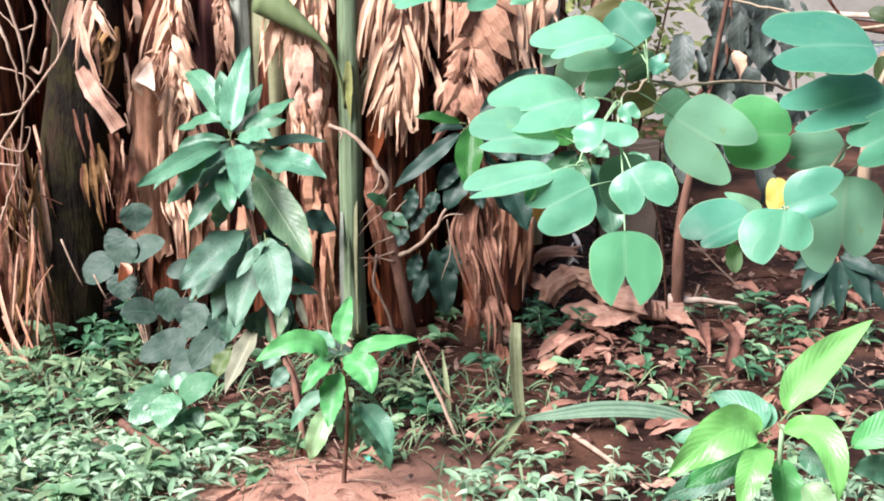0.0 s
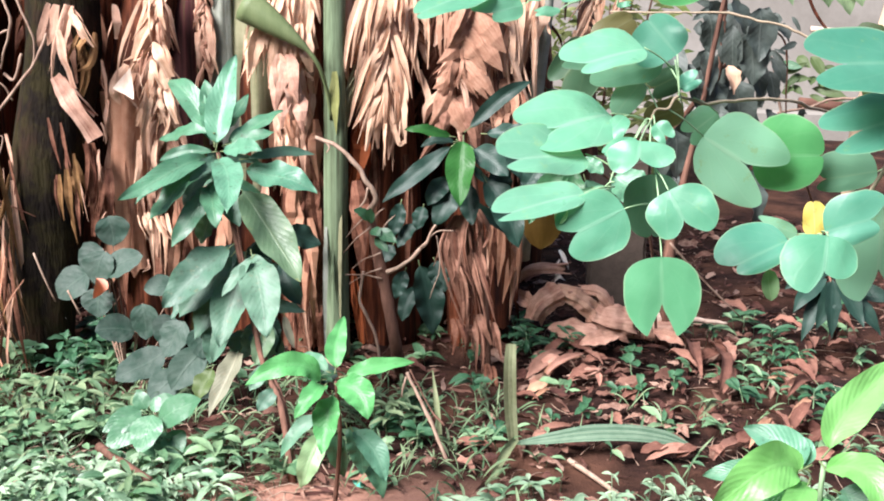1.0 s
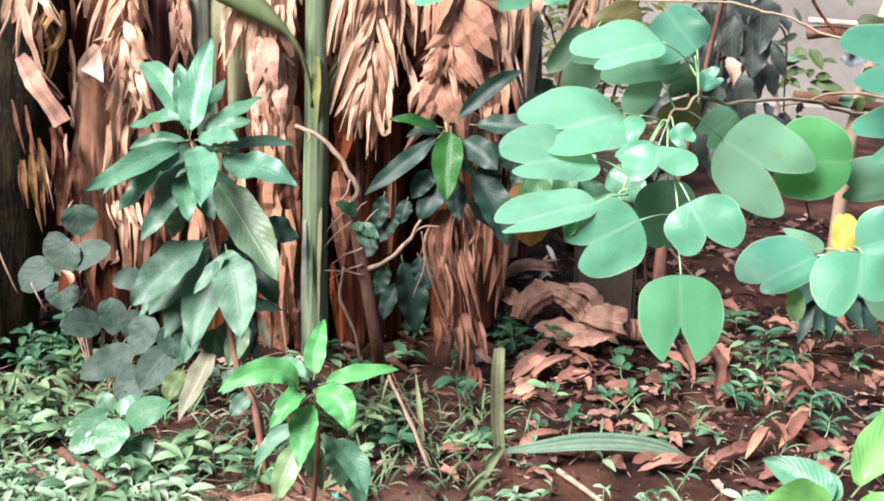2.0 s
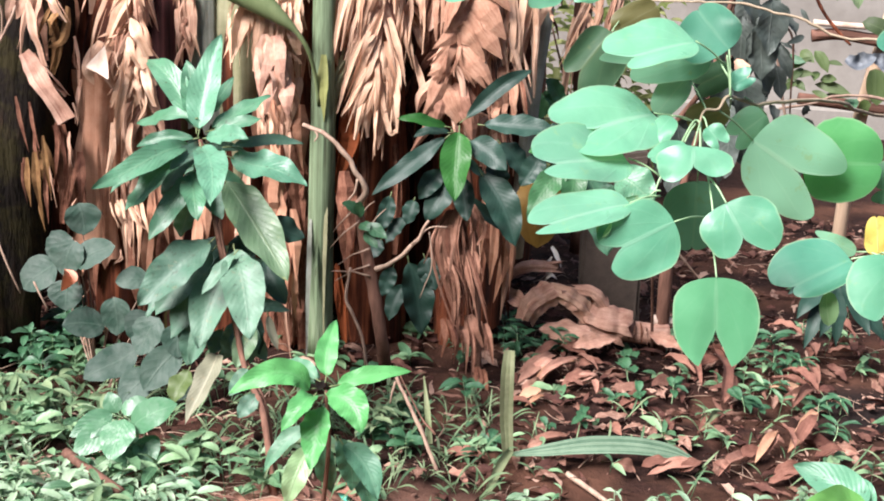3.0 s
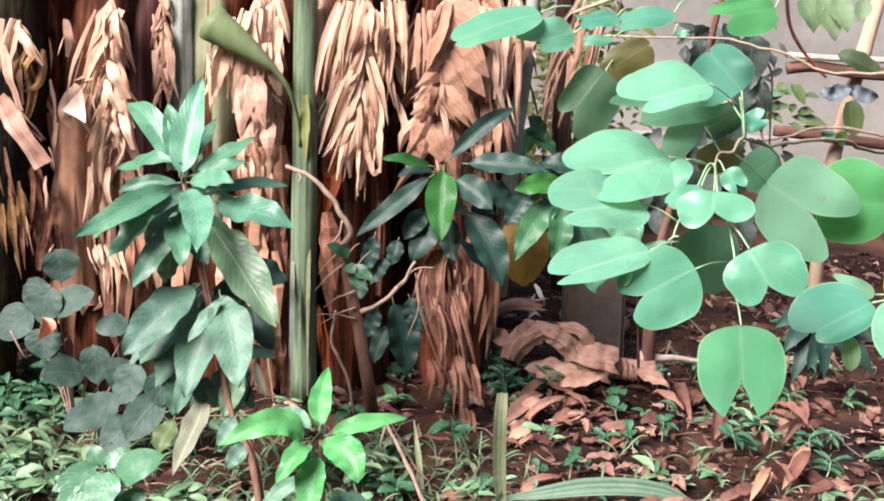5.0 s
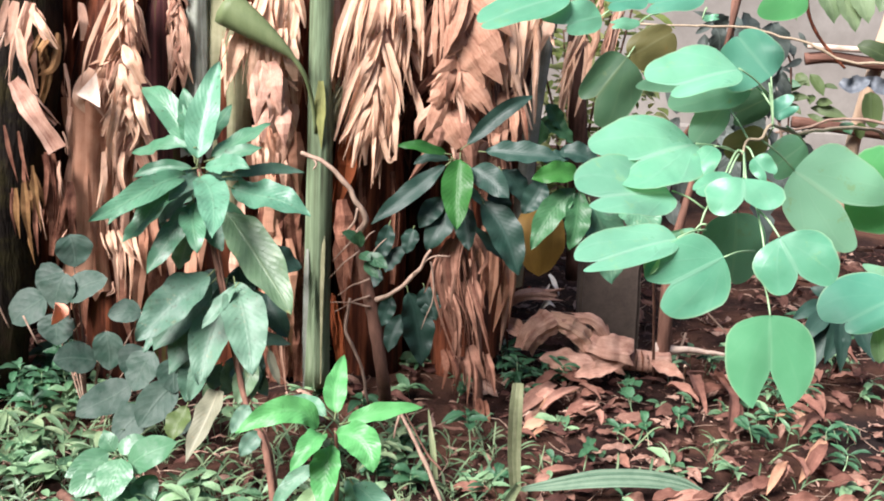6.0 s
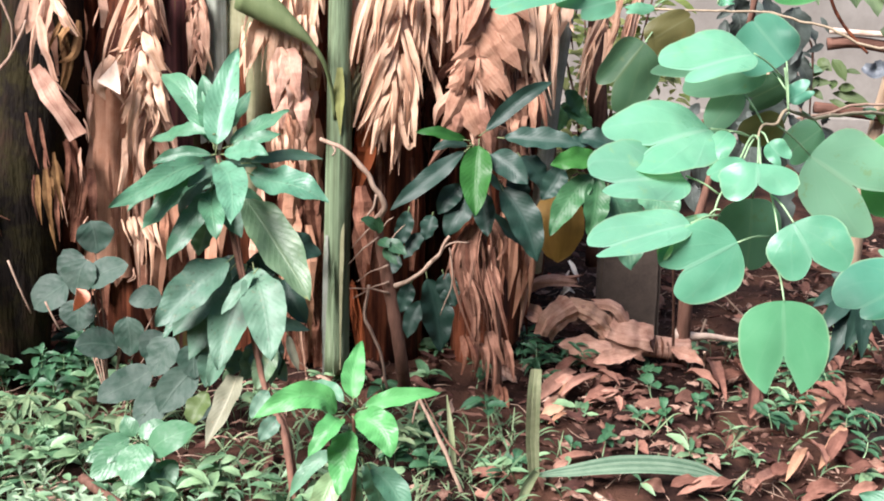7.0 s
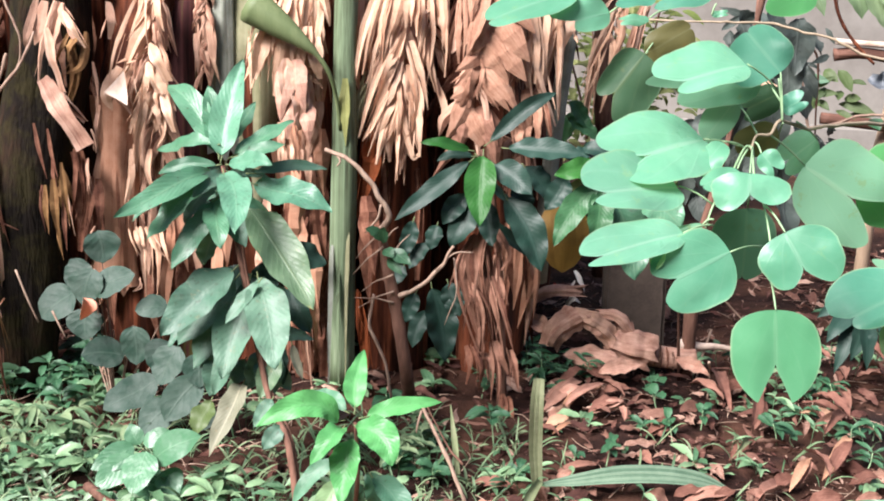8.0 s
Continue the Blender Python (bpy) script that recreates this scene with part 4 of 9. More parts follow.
torn(banana, [(-0.893, 3.100, 0.825), (-0.905, 3.070, 0.617), (-0.908, 3.076, 0.379)], 0.090, M_SHEATH_TAN, 0.50)
torn(banana, [(-0.825, 3.100, 0.789), (-0.814, 3.070, 0.622), (-0.808, 3.076, 0.451)], 0.080, M_DRY_RED, 0.40)
torn(banana, [(-0.760, 3.100, 0.777), (-0.754, 3.070, 0.625), (-0.773, 3.076, 0.461)], 0.048, M_DRY_RED)
torn(banana, [(-0.865, 3.100, 0.564), (-0.842, 3.070, 0.491), (-0.837, 3.076, 0.408)], 0.055, M_DRY_RED)
part("leaf_piece", ribbon([(-0.896, 2.960, 0.874), (-0.867, 2.960, 0.880), (-0.839, 2.960, 0.886)], [0.004, 0.048, 0.095], 0.12, (-0.2, -0.9, 0.35), 10, 4, None, 0.0, 0.0, 0.0, 0.05), M_BLEACHED, banana, "bleached wedge of torn leaf")
flap(banana, (-0.777, 2.970, 1.008), (-0.726, 2.960, 0.910), 0.036, M_DRY, ends=(0.15, 0.95))
flap(banana, (-0.743, 2.970, 0.875), (-0.712, 2.960, 0.776), 0.030, M_DRY, ends=(0.8, 0.5))
flap(banana, (-0.784, 2.970, 0.958), (-0.753, 2.960, 0.876), 0.027, M_DRY, ends=(0.3, 0.9))

# stem streaked green and purple behind the mango
p3 = [(-0.715, 3.280, -0.040), (-0.727, 3.280, 0.578), (-0.750, 3.280, 1.067), (-0.45, 3.35, 1.9)]
banana = thing("banana_plant", p3[0], "banana plant with a streaked purple and green stem", "banana plant", "banana clump")
stem(banana, p3, 0.085, 0.07, stem_material("streaked_pseudostem", [(0.36, (0.03, 0.012, 0.012)), (0.47, (0.10, 0.035, 0.035)), (0.54, (0.09, 0.085, 0.025)), (0.6, (0.16, 0.05, 0.03)), (0.72, (0.25, 0.075, 0.04))], 0.5, stretch=(60, 60, 1.0)))
dry_leaf(banana, [(-0.674, 3.180, 1.169), (-0.668, 3.160, 1.050), (-0.672, 3.160, 0.911)], 26, 0.08, 0.03, 0.016, M_DRY_RED, 31)
wrap(banana, [(-0.627, 3.200, 1.170), (-0.626, 3.200, 0.986), (-0.620, 3.200, 0.683)], 0.035, 190, 160, M_GREY_SHEATH, "grey-green striped sheath", seed=3, ragged=0.02)

# olive stem
p4 = [(-0.553, 3.280, -0.031), (-0.551, 3.270, 0.590), (-0.553, 3.270, 1.077), (-0.25, 3.3, 1.9)]
banana = thing("banana_plant", p4[0], "banana plant with an olive sheath and pale dry strips", "banana plant", "banana clump")
stem(banana, p4, 0.085, 0.075, M_STEM_DARK)
wrap(banana, [(-0.554, 3.270, 1.170), (-0.556, 3.270, 0.886), (-0.557, 3.270, 0.539)], 0.085, 195, 150, M_OLIVE_SHEATH, "olive sheath", seed=7, ragged=0.03)

# stem behind the green one
p5 = [(-0.394, 3.350, -0.050), (-0.398, 3.340, 0.583), (-0.395, 3.340, 1.079), (0.0, 3.4, 1.9)]
banana = thing("banana_plant", p5[0], "banana plant hung with layers of bleached dry leaves", "banana plant", "banana clump")
stem(banana, p5, 0.10, 0.085, M_STEM_DARK)
dry_leaf(banana, [(-0.411, 3.210, 1.198), (-0.414, 3.190, 1.065), (-0.403, 3.180, 0.914)], 34, 0.16, 0.06, 0.024, M_DRY_RED, 41)
dry_leaf(banana, [(-0.364, 3.160, 1.200), (-0.354, 3.140, 1.052), (-0.361, 3.130, 0.930)], 24, 0.12, 0.035, 0.018, M_DRY, 42)
dry_leaf(banana, [(-0.402, 3.170, 0.938), (-0.392, 3.160, 0.830), (-0.381, 3.160, 0.687)], 22, 0.14, 0.045, 0.024, M_DRY_RED, 43)
dry_leaf(banana, [(-0.372, 3.220, 0.610), (-0.374, 3.200, 0.447), (-0.379, 3.200, 0.205)], 26, 0.2, 0.05, 0.03, M_SHEATH, 44, "red-brown rotted sheath strips")
wrap(banana, [(-0.380, 3.300, 0.541), (-0.376, 3.300, 0.280), (-0.371, 3.300, -0.010)], 0.1, 200, 140, M_SHEATH, seed=9, ragged=0.1)

torn(banana, [(-0.418, 3.100, 0.973), (-0.399, 3.070, 0.879), (-0.383, 3.076, 0.794)], 0.084, M_DRY, 0.70)
torn(banana, [(-0.542, 3.100, 1.020), (-0.536, 3.070, 0.948), (-0.543, 3.076, 0.864)], 0.020, M_DRY)
torn(banana, [(-0.501, 3.100, 1.037), (-0.498, 3.070, 0.965), (-0.508, 3.076, 0.891)], 0.028, M_DRY, 0.60)
torn(banana, [(-0.478, 3.100, 1.128), (-0.496, 3.070, 1.040), (-0.530, 3.076, 0.950)], 0.028, M_DRY)
torn(banana, [(-0.448, 3.100, 1.055), (-0.462, 3.070, 0.997), (-0.487, 3.076, 0.928)], 0.037, M_DRY)
torn(banana, [(-0.389, 3.100, 0.937), (-0.354, 3.070, 0.915), (-0.333, 3.076, 0.894)], 0.034, M_DRY)
torn(banana, [(-0.408, 3.100, 0.804), (-0.391, 3.070, 0.763), (-0.378, 3.076, 0.705)], 0.053, M_SHEATH_TAN)
torn(banana, [(-0.435, 3.100, 0.748), (-0.424, 3.070, 0.707), (-0.418, 3.076, 0.659)], 0.044, M_DRY)
torn(banana, [(-0.338, 3.100, 0.862), (-0.342, 3.070, 0.790), (-0.350, 3.076, 0.697)], 0.028, M_DRY_RED)
torn(banana, [(-0.406, 3.100, 1.146), (-0.418, 3.070, 1.044), (-0.443, 3.076, 0.943)], 0.043, M_DRY)
torn(banana, [(-0.375, 3.100, 1.148), (-0.375, 3.070, 1.031), (-0.386, 3.076, 0.928)], 0.043, M_DRY)
torn(banana, [(-0.344, 3.100, 1.105), (-0.342, 3.070, 1.018), (-0.346, 3.076, 0.904)], 0.034, M_DRY)
torn(banana, [(-0.436, 3.100, 1.145), (-0.451, 3.070, 1.072), (-0.472, 3.076, 0.996)], 0.040, M_DRY)
torn(banana, [(-0.360, 3.100, 1.014), (-0.363, 3.070, 0.972), (-0.373, 3.076, 0.918)], 0.047, M_DRY, 0.50)
torn(banana, [(-0.377, 3.100, 0.719), (-0.364, 3.070, 0.663), (-0.371, 3.076, 0.581)], 0.047, M_DRY_RED)
torn(banana, [(-0.415, 3.100, 0.670), (-0.402, 3.070, 0.613), (-0.409, 3.076, 0.531)], 0.041, M_SHEATH_TAN)
torn(banana, [(-0.448, 3.100, 0.794), (-0.440, 3.070, 0.737), (-0.443, 3.076, 0.681)], 0.035, M_DRY_RED)
torn(banana, [(-0.499, 3.100, 1.127), (-0.516, 3.070, 1.069), (-0.539, 3.076, 1.007)], 0.022, M_DRY)
torn(banana, [(-0.416, 3.100, 1.116), (-0.402, 3.070, 1.015), (-0.417, 3.076, 0.938)], 0.047, M_DRY)
torn(banana, [(-0.698, 3.180, 1.111), (-0.673, 3.150, 0.992), (-0.665, 3.156, 0.876)], 0.029, M_DRY_RED)
torn(banana, [(-0.679, 3.180, 1.112), (-0.652, 3.150, 0.994), (-0.659, 3.156, 0.868)], 0.026, M_DRY_RED)
torn(banana, [(-0.706, 3.180, 1.018), (-0.689, 3.150, 0.945), (-0.678, 3.156, 0.867)], 0.023, M_DRY_RED)
torn(banana, [(-0.664, 3.180, 1.051), (-0.645, 3.150, 0.963), (-0.634, 3.156, 0.885)], 0.019, M_DRY)
torn(banana, [(-0.390, 3.180, 0.490), (-0.375, 3.150, 0.347), (-0.389, 3.156, 0.190)], 0.049, M_SHEATH)
torn(banana, [(-0.431, 3.180, 0.454), (-0.416, 3.150, 0.328), (-0.406, 3.156, 0.171)], 0.043, M_SHEATH)
torn(banana, [(-0.360, 3.180, 0.574), (-0.345, 3.150, 0.433), (-0.351, 3.156, 0.295)], 0.039, M_SHEATH)
torn(banana, [(-0.378, 3.180, 0.286), (-0.380, 3.150, 0.157), (-0.364, 3.156, 0.015)], 0.043, M_DRY_RED)
torn(banana, [(-0.417, 3.180, 0.180), (-0.420, 3.150, 0.120), (-0.411, 3.156, 0.030)], 0.033, M_SHEATH)
flap(banana, (-0.425, 3.020, 0.980), (-0.410, 3.010, 0.840), 0.050, M_DRY_RED, (0.2, -0.9, 0.2), (0.3, 0.7))
flap(banana, (-0.385, 3.020, 0.930), (-0.378, 3.010, 0.790), 0.052, M_DRY_RED, (0.3, -0.9, 0.1), (0.3, 0.5))
torn(banana, [(-0.482, 3.070, 1.057), (-0.495, 3.045, 0.984), (-0.504, 3.060, 0.911)], 0.028, M_DRY, 0.2)
torn(banana, [(-0.456, 3.070, 1.067), (-0.463, 3.045, 0.970), (-0.467, 3.060, 0.874)], 0.037, M_DRY, 0.5)
torn(banana, [(-0.431, 3.070, 1.072), (-0.432, 3.045, 0.963), (-0.433, 3.060, 0.853)], 0.043, M_DRY, 0.5)
torn(banana, [(-0.403, 3.070, 1.070), (-0.401, 3.045, 0.974), (-0.399, 3.060, 0.878)], 0.037, M_DRY, 0.5)
torn(banana, [(-0.376, 3.070, 1.062), (-0.370, 3.045, 0.979), (-0.366, 3.060, 0.895)], 0.037, M_DRY, 0.5)
torn(banana, [(-0.440, 3.070, 0.966), (-0.445, 3.045, 0.893), (-0.448, 3.060, 0.821)], 0.040, M_DRY, 0.5)
torn(banana, [(-0.409, 3.070, 0.952), (-0.410, 3.045, 0.876), (-0.411, 3.060, 0.800)], 0.040, M_DRY, 0.5)
torn(banana, [(-0.358, 3.070, 1.045), (-0.345, 3.045, 0.986), (-0.336, 3.060, 0.927)], 0.028, M_DRY, 0.2)
torn(banana, [(-0.379, 3.070, 0.939), (-0.377, 3.045, 0.875), (-0.375, 3.060, 0.810)], 0.034, M_DRY, 0.5)
facet(banana, (-0.421, 3.020, 0.972), (-0.434, 3.000, 0.812), 0.067, M_PEEL)
facet(banana, (-0.395, 3.020, 0.979), (-0.367, 3.000, 0.838), 0.058, M_PEEL)
facet(banana, (-0.405, 3.020, 0.886), (-0.415, 3.000, 0.764), 0.052, M_PEEL)
facet(banana, (-0.370, 3.020, 0.865), (-0.354, 3.000, 0.755), 0.046, M_PEEL)

# slim green stem standing in front
p6 = [(-0.263, 3.100, 0.046), (-0.266, 3.080, 0.402), (-0.269, 3.080, 0.724), (-0.276, 3.100, 1.104), (-0.27, 3.12, 1.9)]
banana = thing("banana_plant", p6[0], "slim young banana plant with a pale green stem", "banana plant", "banana clump")
part("pseudostem", tube(p6, 0.040, 0.030, 24, 14, 0.10), M_STEM_GREEN, banana)
part("petiole", tube([(-0.278, 3.050, 0.789), (-0.288, 3.030, 0.876), (-0.305, 3.000, 0.946), (-0.337, 2.990, 0.995), (-0.384, 2.990, 1.033), (-0.441, 3.000, 1.070), (-0.516, 3.020, 1.114)], 0.022, 0.02, 24, 10, radii=lambda v: 0.005 + 0.004 * v + 0.085 * max(0, v - 0.5)), M_PETIOLE, banana, "green leaf stalk clasping the stem")
panel(banana, (-0.268, 3.050, 0.93), (-0.262, 3.045, 0.745), 0.034, M_YELLOW_GREEN, (0, -0.012, 0))
torn(banana, [(-0.292, 3.050, 0.46), (-0.290, 3.042, 0.266), (-0.288, 3.045, 0.05)], 0.016, M_GREY_SHEATH, 0.7)
torn(banana, [(-0.246, 3.048, 0.50), (-0.244, 3.040, 0.334), (-0.240, 3.043, 0.07)], 0.020, M_OLIVE_SHEATH, 0.7)
torn(banana, [(-0.270, 3.046, 0.40), (-0.268, 3.038, 0.25), (-0.264, 3.040, 0.06)], 0.012, M_STEM_GREEN, 0.7)
strip(banana, [(-0.217, 3.120, 0.908), (-0.241, 3.100, 0.832), (-0.244, 3.100, 0.706)], [0.02, 0.045, 0.02], M_OLIVE_SHEATH, 0.3)

for a, b, w in (((-0.301, 3.200, 0.459), (-0.335, 3.180, 0.249), 0.04), ((-0.344, 3.200, 0.566), (-0.351, 3.180, 0.403), 0.04), ((-0.400, 3.200, 0.546), (-0.403, 3.180, 0.366), 0.045), ((-0.372, 3.200, 0.327), (-0.383, 3.180, 0.106), 0.05), ((-0.337, 3.200, 0.207), (-0.351, 3.180, 0.019), 0.04)):
    panel(banana, a, b, w, M_SHEATH)

# dark stems with the two great torn leaves
p7 = [(-0.124, 3.420, -0.062), (-0.146, 3.400, 0.583), (-0.164, 3.400, 1.086), (-0.12, 3.45, 1.9)]
banana = thing("banana_plant", p7[0], "dark-stemmed banana plant under a large bleached torn leaf", "banana plant", "banana clump")
stem(banana, p7, 0.11, 0.095, M_STEM_DARK)
dry_leaf(banana, [(-0.145, 3.200, 1.226), (-0.131, 3.170, 1.110), (-0.133, 3.160, 0.960), (-0.137, 3.170, 0.836)], 54, 0.2, 0.075, 0.026, M_DRY_RED, 51, lean=-0.015)
dry_leaf(banana, [(-0.245, 3.200, 1.204), (-0.234, 3.180, 1.100), (-0.234, 3.180, 0.992)], 20, 0.13, 0.03, 0.018, M_DRY, 52)
dry_leaf(banana, [(-0.036, 3.200, 1.229), (-0.039, 3.180, 1.109), (-0.035, 3.180, 1.002)], 20, 0.08, 0.035, 0.018, M_DRY, 53)
strip(banana, [(-0.191, 3.140, 0.773), (-0.204, 3.130, 0.686), (-0.232, 3.140, 0.520)], [0.03, 0.045, 0.012], M_ORANGE, 0.3, label="glowing orange sheath edge")
strip(banana, [(-0.170, 3.200, 0.698), (-0.161, 3.180, 0.580), (-0.164, 3.180, 0.327)], [0.03, 0.05, 0.03], M_SHEATH, 0.4)
strip(banana, [(-0.073, 3.240, 0.654), (-0.059, 3.220, 0.526), (-0.059, 3.220, 0.321)], [0.02, 0.04, 0.02], M_SHEATH, 0.4)
strip(banana, [(-0.234, 3.240, 0.270), (-0.218, 3.220, 0.172), (-0.200, 3.220, 0.030)], [0.02, 0.05, 0.02], M_ORANGE, 0.4)

torn(banana, [(-0.153, 3.100, 1.182), (-0.180, 3.070, 1.057), (-0.196, 3.076, 0.912)], 0.098, M_DRY, 0.20)
torn(banana, [(-0.100, 3.100, 1.162), (-0.096, 3.070, 1.106), (-0.089, 3.076, 1.046)], 0.052, M_DRY, 0.50)
torn(banana, [(-0.117, 3.100, 1.095), (-0.183, 3.070, 0.906), (-0.224, 3.076, 0.756)], 0.040, M_DRY)
torn(banana, [(-0.123, 3.100, 1.034), (-0.170, 3.070, 0.891), (-0.226, 3.076, 0.720)], 0.037, M_DRY)
torn(banana, [(-0.125, 3.100, 0.996), (-0.174, 3.070, 0.830), (-0.212, 3.076, 0.743)], 0.031, M_DRY)
torn(banana, [(-0.126, 3.100, 0.958), (-0.151, 3.070, 0.859), (-0.204, 3.076, 0.712)], 0.034, M_DRY)
torn(banana, [(-0.128, 3.100, 0.920), (-0.135, 3.070, 0.844), (-0.177, 3.076, 0.727)], 0.037, M_DRY)
torn(banana, [(-0.132, 3.100, 0.889), (-0.140, 3.070, 0.828), (-0.153, 3.076, 0.736)], 0.034, M_DRY)
torn(banana, [(-0.108, 3.100, 1.035), (-0.071, 3.070, 0.927), (-0.051, 3.076, 0.812)], 0.043, M_DRY)
torn(banana, [(-0.111, 3.100, 0.974), (-0.082, 3.070, 0.865), (-0.089, 3.076, 0.774)], 0.037, M_DRY)
torn(banana, [(-0.118, 3.100, 0.913), (-0.106, 3.070, 0.810), (-0.080, 3.070, 0.720), (-0.058, 3.076, 0.729)], 0.023, M_DRY, 0.60)
torn(banana, [(-0.078, 3.100, 0.915), (-0.059, 3.070, 0.821), (-0.062, 3.076, 0.723)], 0.023, M_DRY, 0.50)
torn(banana, [(-0.130, 3.100, 0.819), (-0.134, 3.070, 0.739), (-0.140, 3.076, 0.658)], 0.037, M_DRY, 0.50)
torn(banana, [(-0.122, 3.100, 1.012), (-0.151, 3.070, 0.953), (-0.165, 3.076, 0.891)], 0.040, M_DRY)
torn(banana, [(-0.124, 3.100, 1.057), (-0.141, 3.070, 0.993), (-0.158, 3.076, 0.949)], 0.040, M_DRY)
torn(banana, [(-0.125, 3.100, 0.936), (-0.120, 3.070, 0.848), (-0.129, 3.076, 0.760)], 0.031, M_DRY)
torn(banana, [(-0.102, 3.100, 0.967), (-0.079, 3.070, 0.819), (-0.101, 3.076, 0.755)], 0.025, M_DRY)
torn(banana, [(-0.140, 3.100, 0.850), (-0.160, 3.070, 0.781), (-0.182, 3.076, 0.695)], 0.028, M_DRY, 0.50)
torn(banana, [(-0.165, 3.100, 1.085), (-0.186, 3.070, 0.981), (-0.207, 3.076, 0.842)], 0.037, M_DRY)
torn(banana, [(-0.050, 3.160, 1.183), (-0.032, 3.130, 1.028), (-0.039, 3.136, 0.912)], 0.069, M_DRY, 0.30)
torn(banana, [(-0.016, 3.160, 1.178), (-0.002, 3.130, 1.030), (-0.013, 3.136, 0.918)], 0.044, M_DRY)
torn(banana, [(-0.060, 3.160, 1.070), (-0.049, 3.130, 0.966), (-0.024, 3.136, 0.855)], 0.034, M_DRY)
torn(banana, [(-0.025, 3.160, 0.925), (0.015, 3.130, 0.833), (0.031, 3.136, 0.796)], 0.017, M_DRY)
torn(banana, [(-0.068, 3.160, 1.145), (-0.069, 3.130, 1.027), (-0.057, 3.136, 0.934)], 0.031, M_DRY)
torn(banana, [(-0.248, 3.160, 1.151), (-0.238, 3.130, 1.018), (-0.249, 3.136, 0.906)], 0.053, M_DRY, 0.30)
torn(banana, [(-0.228, 3.160, 1.091), (-0.241, 3.130, 1.017), (-0.259, 3.136, 0.939)], 0.031, M_DRY)
torn(banana, [(-0.259, 3.160, 1.013), (-0.238, 3.130, 0.941), (-0.222, 3.136, 0.887)], 0.022, M_DRY)
torn(banana, [(-0.275, 3.160, 1.134), (-0.269, 3.130, 1.016), (-0.254, 3.136, 0.924)], 0.028, M_DRY)
torn(banana, [(-0.200, 3.200, 0.937), (-0.222, 3.170, 0.827), (-0.254, 3.176, 0.704)], 0.076, M_OLIVE_SHEATH)
torn(banana, [(-0.215, 3.200, 0.758), (-0.218, 3.170, 0.699), (-0.231, 3.176, 0.583)], 0.048, M_ORANGE)
torn(banana, [(-0.199, 3.200, 0.727), (-0.188, 3.170, 0.652), (-0.197, 3.176, 0.535)], 0.042, M_ORANGE)

p8 = [(0.172, 3.420, -0.064), (0.135, 3.420, 0.593), (0.132, 3.420, 1.098), (0.16, 3.45, 1.9)]
banana = thing("banana_plant", p8[0], "banana plant with broad dry leaves and a ragged skirt", "banana plant", "banana clump")
stem(banana, p8, 0.105, 0.09, M_STEM_DARK)
dry_leaf(banana, [(0.134, 3.180, 1.241), (0.115, 3.130, 1.096), (0.096, 3.120, 0.977), (0.075, 3.130, 0.829)], 16, 0.15, 0.09, 0.03, M_DRY_RED, 61, flat_share=0.55, rib_r=0.004)
# its broad folded pieces, each along its own slant
facet(banana, (0.124, 3.100, 1.115), (0.227, 3.076, 0.995), 0.091, M_DRY_BROWN)
facet(banana, (0.108, 3.100, 1.077), (0.220, 3.076, 0.942), 0.095, M_DRY_BROWN)
torn(banana, [(0.102, 3.100, 1.036), (0.159, 3.070, 0.985), (0.208, 3.076, 0.934)], 0.068, M_DRY_BROWN, most=2)
facet(banana, (0.101, 3.100, 0.996), (0.208, 3.076, 0.846), 0.056, M_DRY_BROWN)
facet(banana, (0.092, 3.100, 0.966), (0.183, 3.076, 0.856), 0.046, M_DRY_BROWN)
torn(banana, [(0.087, 3.100, 0.919), (0.128, 3.070, 0.877), (0.167, 3.076, 0.824)], 0.046, M_DRY_BROWN, most=2)
facet(banana, (0.105, 3.100, 1.091), (0.055, 3.076, 1.001), 0.078, M_DRY_BROWN)
facet(banana, (0.097, 3.100, 1.011), (0.027, 3.076, 0.959), 0.049, M_DRY_BROWN)
torn(banana, [(0.088, 3.100, 0.968), (0.057, 3.070, 0.919), (0.026, 3.076, 0.867)], 0.068, M_DRY_BROWN, most=2)
facet(banana, (0.080, 3.100, 0.919), (0.017, 3.076, 0.885), 0.049, M_DRY_BROWN)
facet(banana, (0.074, 3.100, 0.888), (0.008, 3.076, 0.770), 0.067, M_DRY_BROWN)
torn(banana, [(0.069, 3.100, 0.857), (0.082, 3.070, 0.805), (0.101, 3.076, 0.743)], 0.071, M_DRY_BROWN, most=2)
facet(banana, (0.064, 3.100, 0.841), (0.048, 3.076, 0.755), 0.057, M_SKIRT)
facet(banana, (0.085, 3.100, 0.858), (0.155, 3.076, 0.761), 0.061, M_SKIRT)
torn(banana, [(0.096, 3.100, 1.187), (0.071, 3.070, 1.100), (0.044, 3.076, 1.038)], 0.061, M_DRY_BROWN, most=2)
facet(banana, (0.128, 3.100, 1.196), (0.236, 3.076, 1.071), 0.078, M_DRY_BROWN)
facet(banana, (0.116, 3.100, 1.159), (0.081, 3.076, 1.025), 0.052, M_DRY_BROWN)
torn(banana, [(0.096, 3.100, 0.978), (0.086, 3.070, 0.936), (0.078, 3.076, 0.866)], 0.040, M_DRY_BROWN, most=2)
facet(banana, (0.081, 3.100, 0.839), (-0.022, 3.076, 0.665), 0.046, M_SKIRT)
facet(banana, (0.119, 3.100, 0.856), (0.153, 3.076, 0.690), 0.070, M_SKIRT)
torn(banana, [(0.228, 3.150, 1.176), (0.253, 3.120, 1.014), (0.249, 3.126, 0.929)], 0.031, M_DRY)
